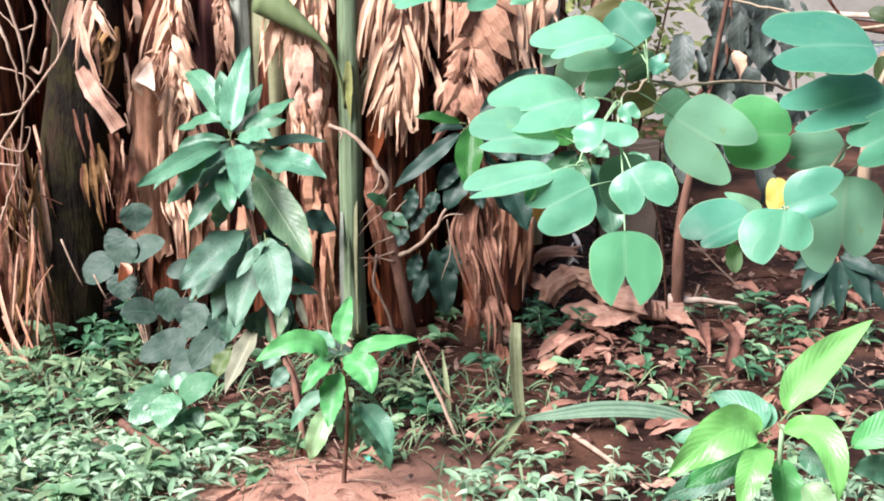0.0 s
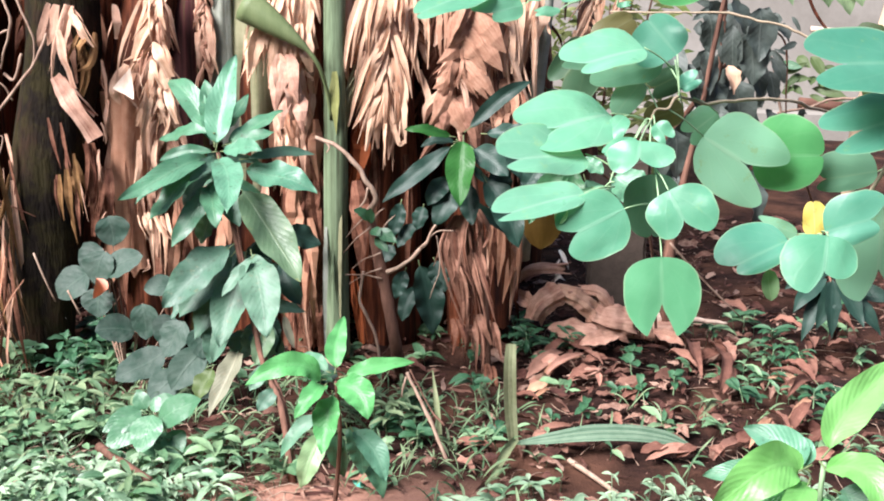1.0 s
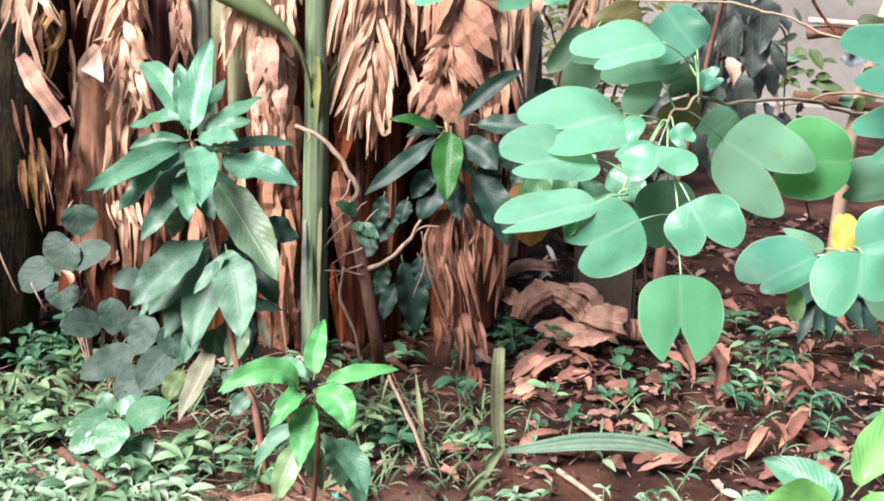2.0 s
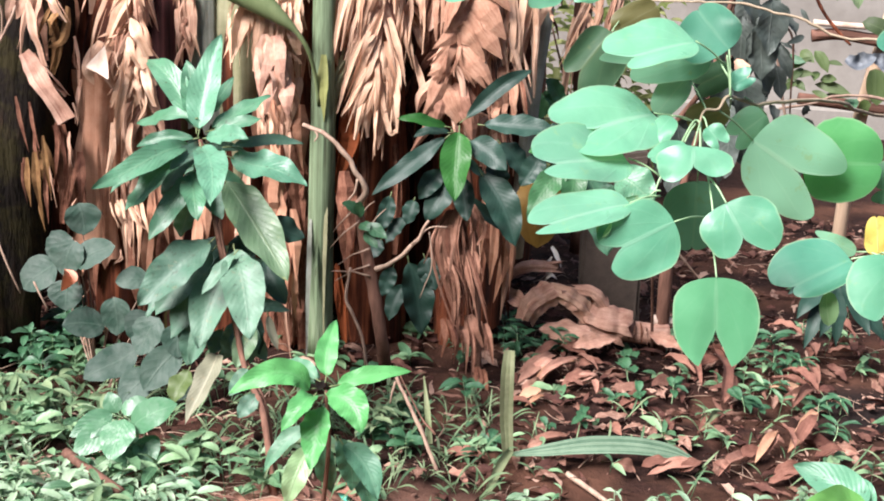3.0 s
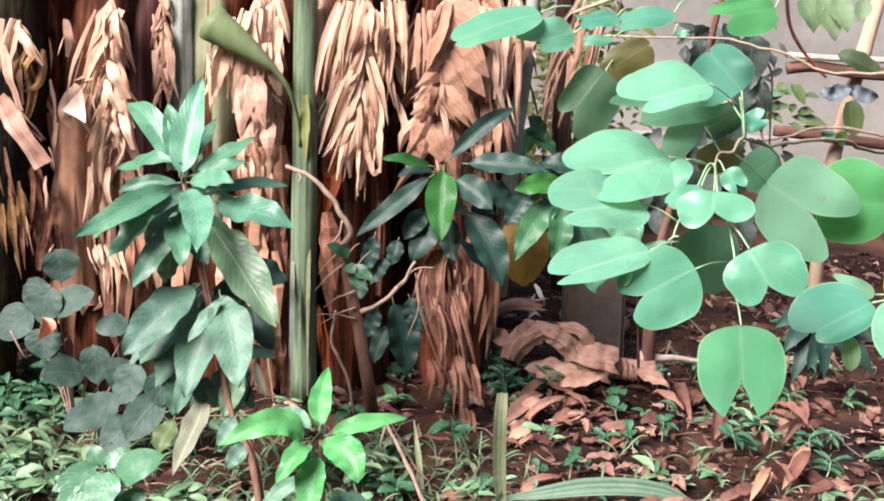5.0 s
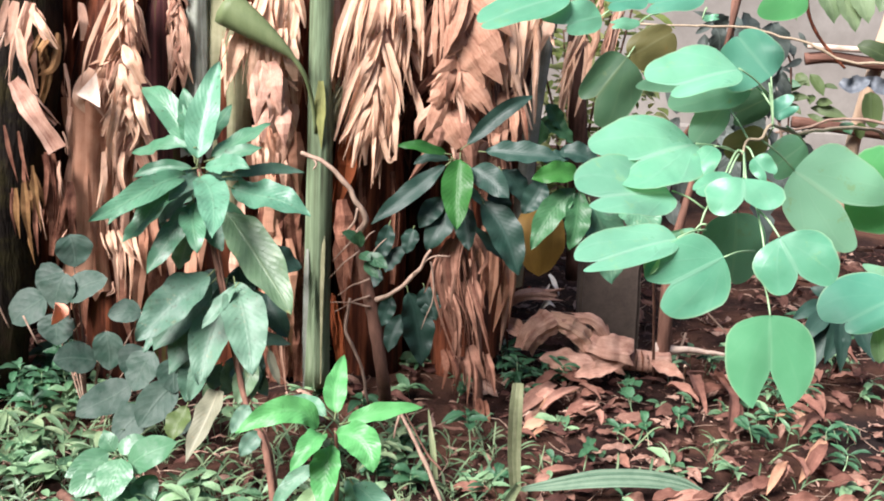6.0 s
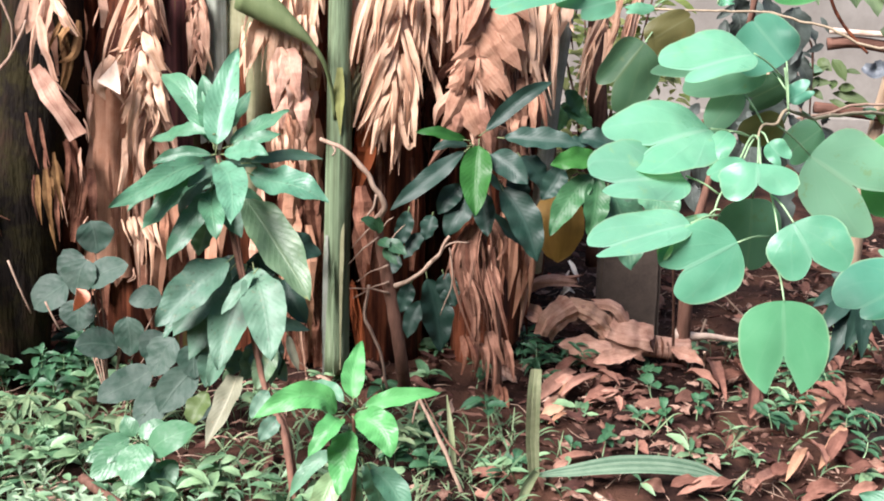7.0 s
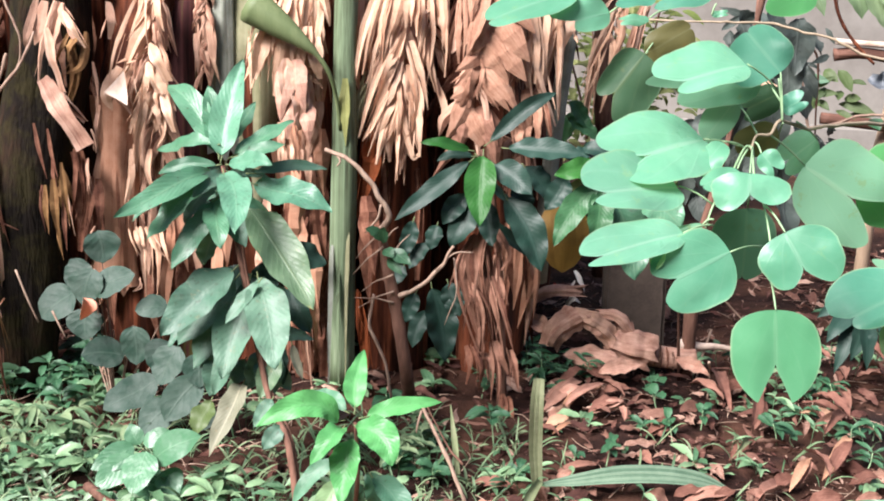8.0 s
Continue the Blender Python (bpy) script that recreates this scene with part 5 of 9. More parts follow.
torn(banana, [(0.204, 3.150, 1.175), (0.202, 3.120, 1.042), (0.237, 3.126, 0.902)], 0.034, M_DRY)
torn(banana, [(0.249, 3.150, 1.049), (0.248, 3.120, 0.976), (0.306, 3.126, 0.812)], 0.020, M_DRY, 0.40)
torn(banana, [(0.221, 3.150, 1.017), (0.258, 3.120, 0.907), (0.306, 3.126, 0.806)], 0.025, M_DRY)
torn(banana, [(0.188, 3.150, 1.159), (0.166, 3.120, 1.040), (0.182, 3.126, 0.910)], 0.028, M_DRY)
torn(banana, [(0.188, 3.150, 1.046), (0.190, 3.120, 0.904), (0.219, 3.126, 0.820)], 0.025, M_DRY)
torn(banana, [(0.239, 3.150, 1.109), (0.214, 3.120, 1.012), (0.231, 3.126, 0.882)], 0.028, M_DRY)
torn(banana, [(0.268, 3.150, 1.133), (0.259, 3.120, 1.015), (0.267, 3.126, 0.915)], 0.025, M_DRY)
torn(banana, [(0.163, 3.150, 0.952), (0.184, 3.120, 0.857), (0.210, 3.126, 0.723)], 0.050, M_DRY_BROWN)
torn(banana, [(0.244, 3.150, 0.910), (0.255, 3.120, 0.845), (0.256, 3.126, 0.758)], 0.066, M_DRY_BROWN)
torn(banana, [(0.320, 3.150, 1.166), (0.305, 3.120, 1.100), (0.286, 3.126, 1.037)], 0.034, M_DRY)
torn(banana, [(0.339, 3.150, 1.122), (0.325, 3.120, 1.079), (0.315, 3.126, 1.035)], 0.023, M_DRY)
torn(banana, [(0.043, 3.150, 1.166), (0.051, 3.120, 1.079), (0.047, 3.126, 0.980)], 0.022, M_DRY_BROWN)
torn(banana, [(0.061, 3.150, 1.167), (0.067, 3.120, 1.095), (0.061, 3.126, 1.003)], 0.020, M_DRY_BROWN)
torn(banana, [(0.028, 3.150, 1.151), (0.031, 3.120, 1.048), (0.041, 3.126, 0.972)], 0.016, M_DRY_BROWN)
torn(banana, [(0.177, 3.150, 0.852), (0.211, 3.120, 0.803), (0.224, 3.126, 0.729)], 0.047, M_DRY_BROWN)
torn(banana, [(0.242, 3.150, 0.824), (0.221, 3.120, 0.772), (0.241, 3.126, 0.709)], 0.054, M_DRY_BROWN)
dry_leaf(banana, [(0.204, 3.240, 1.241), (0.219, 3.220, 1.123), (0.217, 3.220, 1.032)], 34, 0.22, 0.06, 0.018, M_DRY_BROWN, 62)
dry_leaf(banana, [(0.283, 3.220, 1.243), (0.297, 3.200, 1.139), (0.294, 3.200, 1.063)], 22, 0.2, 0.045, 0.016, M_DRY, 63)
dry_leaf(banana, [(0.132, 3.240, 0.772), (0.197, 3.230, 0.752), (0.264, 3.230, 0.723)], 26, 0.16, 0.03, 0.022, M_DRY_BROWN, 64)
dry_leaf(banana, [(0.085, 3.060, 0.490), (0.125, 3.040, 0.498), (0.181, 3.060, 0.464)], 12, 0.26, 0.04, 0.014, M_SKIRT, 65, "ragged red-brown skirt of hanging strips", out=0.09, flat_share=0.05)
torn(banana, [(0.104, 3.000, 0.528), (0.067, 2.970, 0.425), (0.131, 2.970, 0.217), (0.155, 2.976, 0.187)], 0.043, M_SKIRT, fine=0.015)
torn(banana, [(0.066, 3.000, 0.430), (0.137, 2.970, 0.325), (0.148, 2.976, 0.203)], 0.040, M_SKIRT, fine=0.015)
torn(banana, [(0.134, 3.000, 0.539), (0.120, 2.970, 0.413), (0.163, 2.976, 0.214)], 0.034, M_SKIRT, fine=0.015)
torn(banana, [(0.148, 3.000, 0.408), (0.184, 2.970, 0.319), (0.219, 2.976, 0.197)], 0.039, M_SKIRT, fine=0.015)
torn(banana, [(0.161, 3.000, 0.542), (0.192, 2.970, 0.487), (0.175, 2.976, 0.443)], 0.023, M_SKIRT, 0.50, fine=0.015)
torn(banana, [(0.127, 3.000, 0.298), (0.136, 2.970, 0.234), (0.139, 2.976, 0.141)], 0.034, M_SKIRT, fine=0.015)
torn(banana, [(0.169, 3.000, 0.217), (0.186, 2.970, 0.137), (0.187, 2.976, 0.033)], 0.038, M_SKIRT, fine=0.015)
torn(banana, [(0.216, 3.000, 0.203), (0.234, 2.970, 0.123), (0.247, 2.976, 0.003)], 0.027, M_SKIRT, fine=0.015)
torn(banana, [(0.085, 3.000, 0.479), (0.067, 2.970, 0.425), (0.054, 2.976, 0.367)], 0.028, M_SKIRT, fine=0.015)
torn(banana, [(0.175, 3.000, 0.226), (0.189, 2.970, 0.188), (0.206, 2.976, 0.128)], 0.021, M_SKIRT, fine=0.015)
torn(banana, [(0.104, 3.000, 0.370), (0.114, 2.970, 0.348), (0.123, 2.976, 0.305)], 0.025, M_SKIRT, fine=0.015)
torn(banana, [(0.105, 3.000, 0.205), (0.133, 2.970, 0.134), (0.130, 2.976, 0.047)], 0.038, M_SHEATH, fine=0.015)
torn(banana, [(0.179, 3.000, 0.407), (0.198, 2.970, 0.352), (0.199, 2.976, 0.285)], 0.025, M_SKIRT, fine=0.015)
torn(banana, [(0.214, 3.000, 0.059), (0.229, 2.970, -0.013), (0.246, 2.976, -0.101)], 0.032, M_SHEATH, fine=0.015)
torn(banana, [(0.146, 3.000, 0.191), (0.160, 2.970, 0.152), (0.156, 2.976, 0.066)], 0.028, M_SKIRT, fine=0.015)
wrap(banana, [(0.220, 3.400, 0.461), (0.221, 3.400, 0.300), (0.222, 3.400, 0.135)], 0.085, 200, 150, M_STEM_DARK, seed=13, ragged=0.1)

banana_clump = banana

# grey stalk leaning at the end of the clump
stalk = thing("banana_stalk", (0.319, 3.300, 0.317), "bare grey-green banana leaf stalk leaning in the clump", "stalk")
part("stalk", tube([(0.304, 3.320, 0.310), (0.319, 3.270, 0.768), (0.339, 3.240, 1.030), (0.363, 3.220, 1.307), (0.50, 3.2, 1.75)], 0.024, 0.018, 16, 9, radii=lambda v: 0.027 - 0.010 * v), M_GREY_SHEATH, stalk)

# thin trunk with dry strips further right
p9 = [(0.569, 4.000, 0.141), (0.545, 4.000, 0.610), (0.511, 4.000, 1.071), (0.62, 4.05, 1.9)]
banana = thing("banana_plant", p9[0], "slender brown banana stem with thin dry strips", "banana plant", "banana clump")
stem(banana, p9, 0.035, 0.03, M_BARK)
dry_leaf(banana, [(0.532, 3.700, 1.234), (0.513, 3.680, 1.114), (0.495, 3.680, 1.008)], 16, 0.22, 0.06, 0.018, M_DRY, 71, lean=-0.05)
strip(banana, [(0.462, 3.700, 1.005), (0.451, 3.680, 0.900), (0.442, 3.680, 0.737)], [0.03, 0.045, 0.015], M_DRY, 0.3, 0.4)
strip(banana, [(0.605, 3.660, 1.137), (0.572, 3.650, 0.998), (0.554, 3.660, 0.819)], [0.04, 0.06, 0.02], M_DRY_RED, 0.3, 0.4)

for a, b, w, mt in (((-1.003, 3.080, 0.671), (-1.004, 3.050, 0.485), 0.05, M_SHEATH), ((-0.982, 3.100, 0.555), (-0.998, 3.080, 0.363), 0.045, M_SHEATH), ((-0.955, 3.120, 0.698), (-0.961, 3.100, 0.442), 0.04, M_DRY_RED), ((-0.746, 3.150, 0.670), (-0.734, 3.120, 0.415), 0.05, M_SHEATH), ((-0.724, 3.150, 0.441), (-0.737, 3.120, 0.178), 0.05, M_SHEATH),
                    ((-0.938, 3.100, 0.393), (-0.922, 3.080, 0.181), 0.05, M_SHEATH), ((-0.818, 3.100, 0.366), (-0.785, 3.080, 0.120), 0.05, M_SHEATH), ((-0.470, 3.160, 0.755), (-0.449, 3.140, 0.574), 0.05, M_DRY_RED), ((-0.343, 3.160, 0.769), (-0.329, 3.140, 0.580), 0.05, M_SHEATH_TAN), ((-0.432, 3.180, 0.729), (-0.409, 3.150, 0.524), 0.05, M_SHEATH_TAN),
                    ((-0.214, 3.220, 0.501), (-0.196, 3.200, 0.250), 0.05, M_SHEATH), ((0.241, 3.250, 0.718), (0.245, 3.220, 0.508), 0.05, M_SHEATH_TAN), ((0.215, 3.250, 0.465), (0.235, 3.220, 0.267), 0.05, M_SHEATH)):
    panel(banana_clump, a, b, w, mt, (0, -0.015, 0), 0.25)

panel(banana_clump, (-0.200, 3.140, 0.788), (-0.218, 3.100, 0.560), 0.055, M_ORANGE, (0.012, -0.012, 0), 0.25)
panel(banana_clump, (-0.202, 3.050, 0.608), (-0.170, 3.020, 0.391), 0.06, M_SHEATH, (0.0, -0.012, 0), 0.25)

rp = random.Random(71)
for x_, w_, mt in (((-0.745, 3.100, 0.486), 0.045, M_SHEATH_TAN), ((-0.677, 3.120, 0.534), 0.04, M_DRY_RED), ((-0.613, 3.120, 0.422), 0.05, M_SHEATH_TAN), ((-0.478, 3.130, 0.460), 0.045, M_DRY_RED), ((-0.400, 3.140, 0.494), 0.05, M_SHEATH_TAN), ((-0.357, 3.140, 0.346), 0.04, M_SHEATH_TAN), ((-0.807, 3.100, 0.565), 0.04, M_DRY_RED)):
    for k in range(3):
        p_ = V(x_) + V((rp.uniform(-0.02, 0.02), rp.uniform(-0.01, 0.01), 0.12 - 0.09 * k))
        panel(banana_clump, p_, p_ + V((rp.gauss(0, 0.015), -0.005, -rp.uniform(0.16, 0.28))), w_ * rp.uniform(0.6, 1.1), mt, (0, -0.012, 0), 0.22)
for k in range(14):
    p_ = V((0.225, 3.220, 0.422)) + V((rp.uniform(-0.09, 0.12), rp.uniform(-0.02, 0.06), rp.uniform(-0.06, 0.12)))
    panel(banana_clump, p_, p_ + V((rp.gauss(0, 0.02), -0.01, -rp.uniform(0.12, 0.26))), rp.uniform(0.012, 0.035), rp.choice((M_DRY_RED, M_DRY_RED, M_SHEATH_TAN, M_SHEATH)), (0, -0.012, 0), 0.25)

# further stems that fill the depth of the clump
for k, (x, y, r) in enumerate((*((-2.3 + 0.2 * k, 4.55 + 0.1 * (k % 2), 0.13) for k in range(13)), (-1.5, 3.35, 0.11), (-1.9, 3.7, 0.13), (-1.75, 4.1, 0.13), (-1.4, 4.05, 0.13), (-1.05, 4.1, 0.13), (-0.8, 4.2, 0.13), (-0.5, 4.15, 0.13), (-0.25, 4.2, 0.13), (0.0, 4.2, 0.13), (0.3, 4.15, 0.1), (-1.2, 3.7, 0.12), (-0.9, 3.55, 0.10), (-0.68, 3.8, 0.12), (-0.40, 3.7, 0.12), (-0.12, 3.75, 0.11), (0.02, 3.6, 0.08), (0.16, 3.85, 0.12))):
    q = [(x, y, -0.02), (x + RB.uniform(-0.04, 0.04), y, 0.6), (x + RB.uniform(-0.06, 0.06), y, 1.2), (x + RB.uniform(-0.08, 0.08), y + 0.05, 1.9)]
    banana = thing("banana_plant", q[0], "dark banana stem deep inside the clump", "banana plant", "banana clump")
    stem(banana, q, r, r * 0.85, M_STEM_DARK)
    dry_leaf(banana, [(x, y - r - 0.02, 1.5), (x + 0.02, y - r - 0.05, 1.1), (x, y - r - 0.04, 0.75)], 30, 0.25, 0.12, 0.03, M_SHEATH, 80 + k)

# dry climbing roots on the mossy trunk
vine = thing("dry_vine", (-1.343, 2.850, 0.004), "bare dry tan vine stems clinging to the trunks", "vine")
def clinging(points, r):
    """A bare stem of the dry vine."""
    part("vine_stem", tube(points, r * 0.75, r * 0.45, 18, 6, knots=0.7, crook=0.006), M_DEADWOOD, vine)


clinging([(-1.316, 2.840, 0.634), (-1.189, 2.820, 0.801), (-1.076, 2.820, 0.950), (-1.043, 2.860, 1.035)], 0.0065)
clinging([(-1.226, 2.840, 1.145), (-1.180, 2.820, 1.005), (-1.174, 2.820, 0.875), (-1.205, 2.830, 0.707), (-1.237, 2.850, 0.496)], 0.006)
clinging([(-1.130, 2.860, 1.145), (-1.084, 2.840, 1.052), (-1.075, 2.840, 0.996), (-1.094, 2.850, 0.922)], 0.005)
clinging([(-1.164, 2.850, 1.145), (-1.132, 2.830, 1.068), (-1.152, 2.830, 0.988), (-1.168, 2.830, 0.936)], 0.006)
clinging([(-1.250, 2.830, 0.921), (-1.172, 2.820, 0.900), (-1.139, 2.830, 0.850)], 0.004)
clinging([(-1.288, 2.830, 0.696), (-1.217, 2.820, 0.675), (-1.190, 2.820, 0.689), (-1.173, 2.830, 0.741), (-1.190, 2.830, 0.748)], 0.004)
clinging([(-1.298, 2.840, 0.453), (-1.245, 2.830, 0.570), (-1.216, 2.830, 0.639)], 0.005)
clinging([(-1.276, 2.830, 0.637), (-1.212, 2.820, 0.634)], 0.004)
clinging([(-1.263, 2.830, 0.781), (-1.186, 2.820, 0.799)], 0.004)
clinging([(-1.251, 2.840, 1.049), (-1.209, 2.820, 0.964), (-1.187, 2.820, 0.826)], 0.006)
clinging([(-1.162, 2.840, 0.922), (-1.134, 2.830, 0.907), (-1.107, 2.840, 0.979)], 0.007)
clinging([(-1.143, 2.840, 1.043), (-1.190, 2.830, 1.035), (-1.240, 2.840, 1.081)], 0.004)


# ---- mango trees ----
LEAFY = random.Random(5)


def sapling(label, stem_pts, r, bark=M_BARK):
    tree = thing("mango_sapling", stem_pts[0], label, "sapling", "mango saplings")
    part("trunk", tube(stem_pts, r, r * 0.6, 16, 8, 0.1, knots=0.25), bark, tree)
    return tree


def spear(tree, base, tip, width, material, arch=0.05, fold=0.3, via=None):
    """A long mango leaf on its short stalk."""
    rng = LEAFY
    b, t = V(base), V(tip)
    st = b + (t - b).normalized() * min(0.02, (t - b).length * 0.1)
    face = V((rng.uniform(-0.3, 0.25), -0.74, 0.6))
    leaf = part("leaf", blade(st, t, width * 0.92, arch, fold * rng.uniform(0.7, 1.5), face, spearhead, 0.09, 24, 6, None, rng, rng.uniform(-0.25, 0.25), via=via), material, tree)
    part("stalk", tube([b, st.lerp(t, 0.05)], 0.0018, 0.0015, 3, 5), M_PETIOLE, leaf)
    return leaf


def inner_leaves(tree, top, count, length, materials, drop=0.1):
    """The shorter leaves deep in a whorl."""
    rng = LEAFY
    for k in range(count):
        q = rng.uniform(0, 6.28)
        ln = length * rng.uniform(0.65, 1.2)
        b = V(top) + V((rng.uniform(-0.02, 0.02), rng.uniform(0.02, 0.06), -rng.uniform(0.0, drop)))
        t = b + V((math.cos(q) * ln, abs(math.sin(q)) * ln * 0.7, rng.uniform(-0.8, 0.15) * ln))
        spear(tree, b, t, ln * rng.uniform(0.22, 0.3), materials[k % len(materials)], 0.06, 0.4)


c1 = (-0.489, 2.500, 0.790)
tree = sapling("dusty green mango sapling with drooping leaves in front of the bananas", [(-0.262, 2.25, -0.01), (-0.300, 2.300, 0.198), (-0.355, 2.360, 0.280), (-0.423, 2.450, 0.506), (-0.465, 2.500, 0.653), c1], 0.0085)
spear(tree, (-0.495, 2.500, 0.811), (-0.670, 2.720, 0.939), 0.071, M_MANGO, 0.03, 0.30)
spear(tree, (-0.493, 2.490, 0.797), (-0.464, 2.620, 1.022), 0.085, M_MANGO_BRIGHT, fold=0.3, via=(-0.485, 2.540, 0.898))
spear(tree, (-0.500, 2.510, 0.801), (-0.558, 2.660, 0.945), 0.077, M_MANGO, fold=0.3, via=(-0.528, 2.580, 0.876))
spear(tree, (-0.494, 2.530, 0.810), (-0.445, 2.680, 0.912), 0.066, M_MANGO, fold=0.3, via=(-0.471, 2.600, 0.856))
spear(tree, (-0.478, 2.500, 0.807), (-0.341, 2.600, 0.883), 0.051, M_MANGO, 0.08, 0.30)
spear(tree, (-0.471, 2.500, 0.810), (-0.347, 2.520, 0.844), 0.042, M_MANGO, 0.06, 0.30)
spear(tree, (-0.483, 2.500, 0.793), (-0.357, 2.400, 0.818), 0.054, M_MANGO_BRIGHT, 0.10, 0.30)
spear(tree, (-0.440, 2.520, 0.770), (-0.261, 2.620, 0.768), 0.035, M_MANGO_OLD, 0.06, 0.30)
spear(tree, (-0.430, 2.480, 0.761), (-0.220, 2.380, 0.723), 0.090, M_MANGO_BRIGHT, 0.08, 0.30)
spear(tree, (-0.495, 2.500, 0.840), (-0.671, 2.620, 0.794), 0.046, M_MANGO, 0.10, 0.30)
spear(tree, (-0.491, 2.500, 0.793), (-0.639, 2.500, 0.763), 0.040, M_MANGO, 0.12, 0.30)
spear(tree, (-0.499, 2.500, 0.782), (-0.683, 2.280, 0.711), 0.064, M_MANGO, 0.10, 0.30)
spear(tree, (-0.504, 2.500, 0.773), (-0.658, 2.340, 0.687), 0.060, M_MANGO, 0.08, 0.30)
spear(tree, (-0.507, 2.490, 0.756), (-0.634, 2.360, 0.640), 0.063, M_MANGO, 0.07, 0.30)
spear(tree, (-0.495, 2.480, 0.725), (-0.578, 2.360, 0.575), 0.065, M_MANGO, 0.05, 0.30)
spear(tree, (-0.485, 2.480, 0.787), (-0.411, 2.240, 0.702), 0.081, M_MANGO_BRIGHT, 0.07, 0.30)
spear(tree, (-0.504, 2.500, 0.727), (-0.466, 2.360, 0.631), 0.068, M_MANGO, 0.05, 0.30)
spear(tree, (-0.479, 2.520, 0.717), (-0.421, 2.420, 0.619), 0.063, M_MANGO_OLD, 0.05, 0.30)
spear(tree, (-0.486, 2.520, 0.777), (-0.538, 2.400, 0.735), 0.047, M_MANGO_OLD, 0.10, 0.30)
spear(tree, (-0.500, 2.530, 0.768), (-0.567, 2.440, 0.665), 0.058, M_MANGO_OLD, 0.06, 0.30)
# Every third inner leaf takes the near-black copy, as shade within the whorl.
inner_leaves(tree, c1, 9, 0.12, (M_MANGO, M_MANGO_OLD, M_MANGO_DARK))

c2 = (-0.432, 2.460, 0.584)
lower = sapling("lower dusty foliage of a mango stem with large drooping old leaves", [(-0.250, 2.262, -0.01), (-0.294, 2.312, 0.20), (-0.350, 2.372, 0.286), (-0.395, 2.430, 0.436), c2, (-0.448, 2.500, 0.721)], 0.0045)
spear(lower, (-0.431, 2.470, 0.712), (-0.248, 2.300, 0.519), 0.110, M_SPECKLED, 0.07, 0.30)
spear(lower, (-0.444, 2.460, 0.565), (-0.594, 2.320, 0.431), 0.108, M_MANGO_OLD, 0.07, 0.30)
spear(lower, (-0.398, 2.440, 0.557), (-0.327, 2.260, 0.389), 0.108, M_MANGO_OLD, 0.05, 0.30)
spear(lower, (-0.412, 2.460, 0.518), (-0.455, 2.320, 0.335), 0.099, M_MANGO_OLD, 0.04, 0.30)
spear(lower, (-0.444, 2.480, 0.540), (-0.570, 2.380, 0.387), 0.096, M_MANGO_OLD, 0.06, 0.30)
spear(lower, (-0.428, 2.500, 0.493), (-0.544, 2.420, 0.318), 0.093, M_MANGO_OLD, 0.04, 0.30)
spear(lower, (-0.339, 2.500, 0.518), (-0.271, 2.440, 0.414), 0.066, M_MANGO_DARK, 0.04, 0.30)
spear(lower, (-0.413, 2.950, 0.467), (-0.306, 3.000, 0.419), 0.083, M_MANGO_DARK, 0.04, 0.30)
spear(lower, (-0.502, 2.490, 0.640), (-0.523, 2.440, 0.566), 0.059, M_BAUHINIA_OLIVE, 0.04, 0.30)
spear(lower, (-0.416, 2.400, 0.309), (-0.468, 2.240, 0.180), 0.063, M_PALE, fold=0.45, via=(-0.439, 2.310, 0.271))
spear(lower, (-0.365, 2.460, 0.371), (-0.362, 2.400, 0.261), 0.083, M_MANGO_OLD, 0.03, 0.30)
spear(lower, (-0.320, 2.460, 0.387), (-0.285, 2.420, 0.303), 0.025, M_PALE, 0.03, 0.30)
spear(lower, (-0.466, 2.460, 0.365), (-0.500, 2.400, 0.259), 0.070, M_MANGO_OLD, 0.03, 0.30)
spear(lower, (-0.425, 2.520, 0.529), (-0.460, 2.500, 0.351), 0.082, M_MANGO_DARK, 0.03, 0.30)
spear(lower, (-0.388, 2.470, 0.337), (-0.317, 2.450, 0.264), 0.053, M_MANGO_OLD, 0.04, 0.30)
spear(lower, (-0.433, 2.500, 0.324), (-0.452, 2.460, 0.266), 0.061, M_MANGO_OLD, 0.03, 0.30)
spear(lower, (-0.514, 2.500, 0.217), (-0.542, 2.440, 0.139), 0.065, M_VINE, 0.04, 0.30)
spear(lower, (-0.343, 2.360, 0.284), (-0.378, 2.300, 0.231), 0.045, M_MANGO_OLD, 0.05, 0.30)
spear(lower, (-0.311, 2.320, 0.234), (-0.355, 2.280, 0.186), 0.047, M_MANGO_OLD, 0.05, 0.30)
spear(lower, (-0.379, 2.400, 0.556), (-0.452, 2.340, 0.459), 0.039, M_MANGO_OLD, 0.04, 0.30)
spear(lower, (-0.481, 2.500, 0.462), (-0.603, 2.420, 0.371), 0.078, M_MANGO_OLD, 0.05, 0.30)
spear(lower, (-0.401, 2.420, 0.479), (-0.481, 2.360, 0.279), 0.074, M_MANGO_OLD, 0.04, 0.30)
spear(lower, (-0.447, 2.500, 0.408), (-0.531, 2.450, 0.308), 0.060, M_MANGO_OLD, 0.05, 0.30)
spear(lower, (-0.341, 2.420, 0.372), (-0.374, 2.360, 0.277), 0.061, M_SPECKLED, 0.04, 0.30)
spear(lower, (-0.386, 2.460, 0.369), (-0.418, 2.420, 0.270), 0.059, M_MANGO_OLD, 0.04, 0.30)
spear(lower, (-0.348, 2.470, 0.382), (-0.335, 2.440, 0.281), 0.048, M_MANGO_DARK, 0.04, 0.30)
# Leaves set behind, in the near-black copy for the shade there.
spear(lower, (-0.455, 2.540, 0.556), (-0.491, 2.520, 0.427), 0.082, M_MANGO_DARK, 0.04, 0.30)
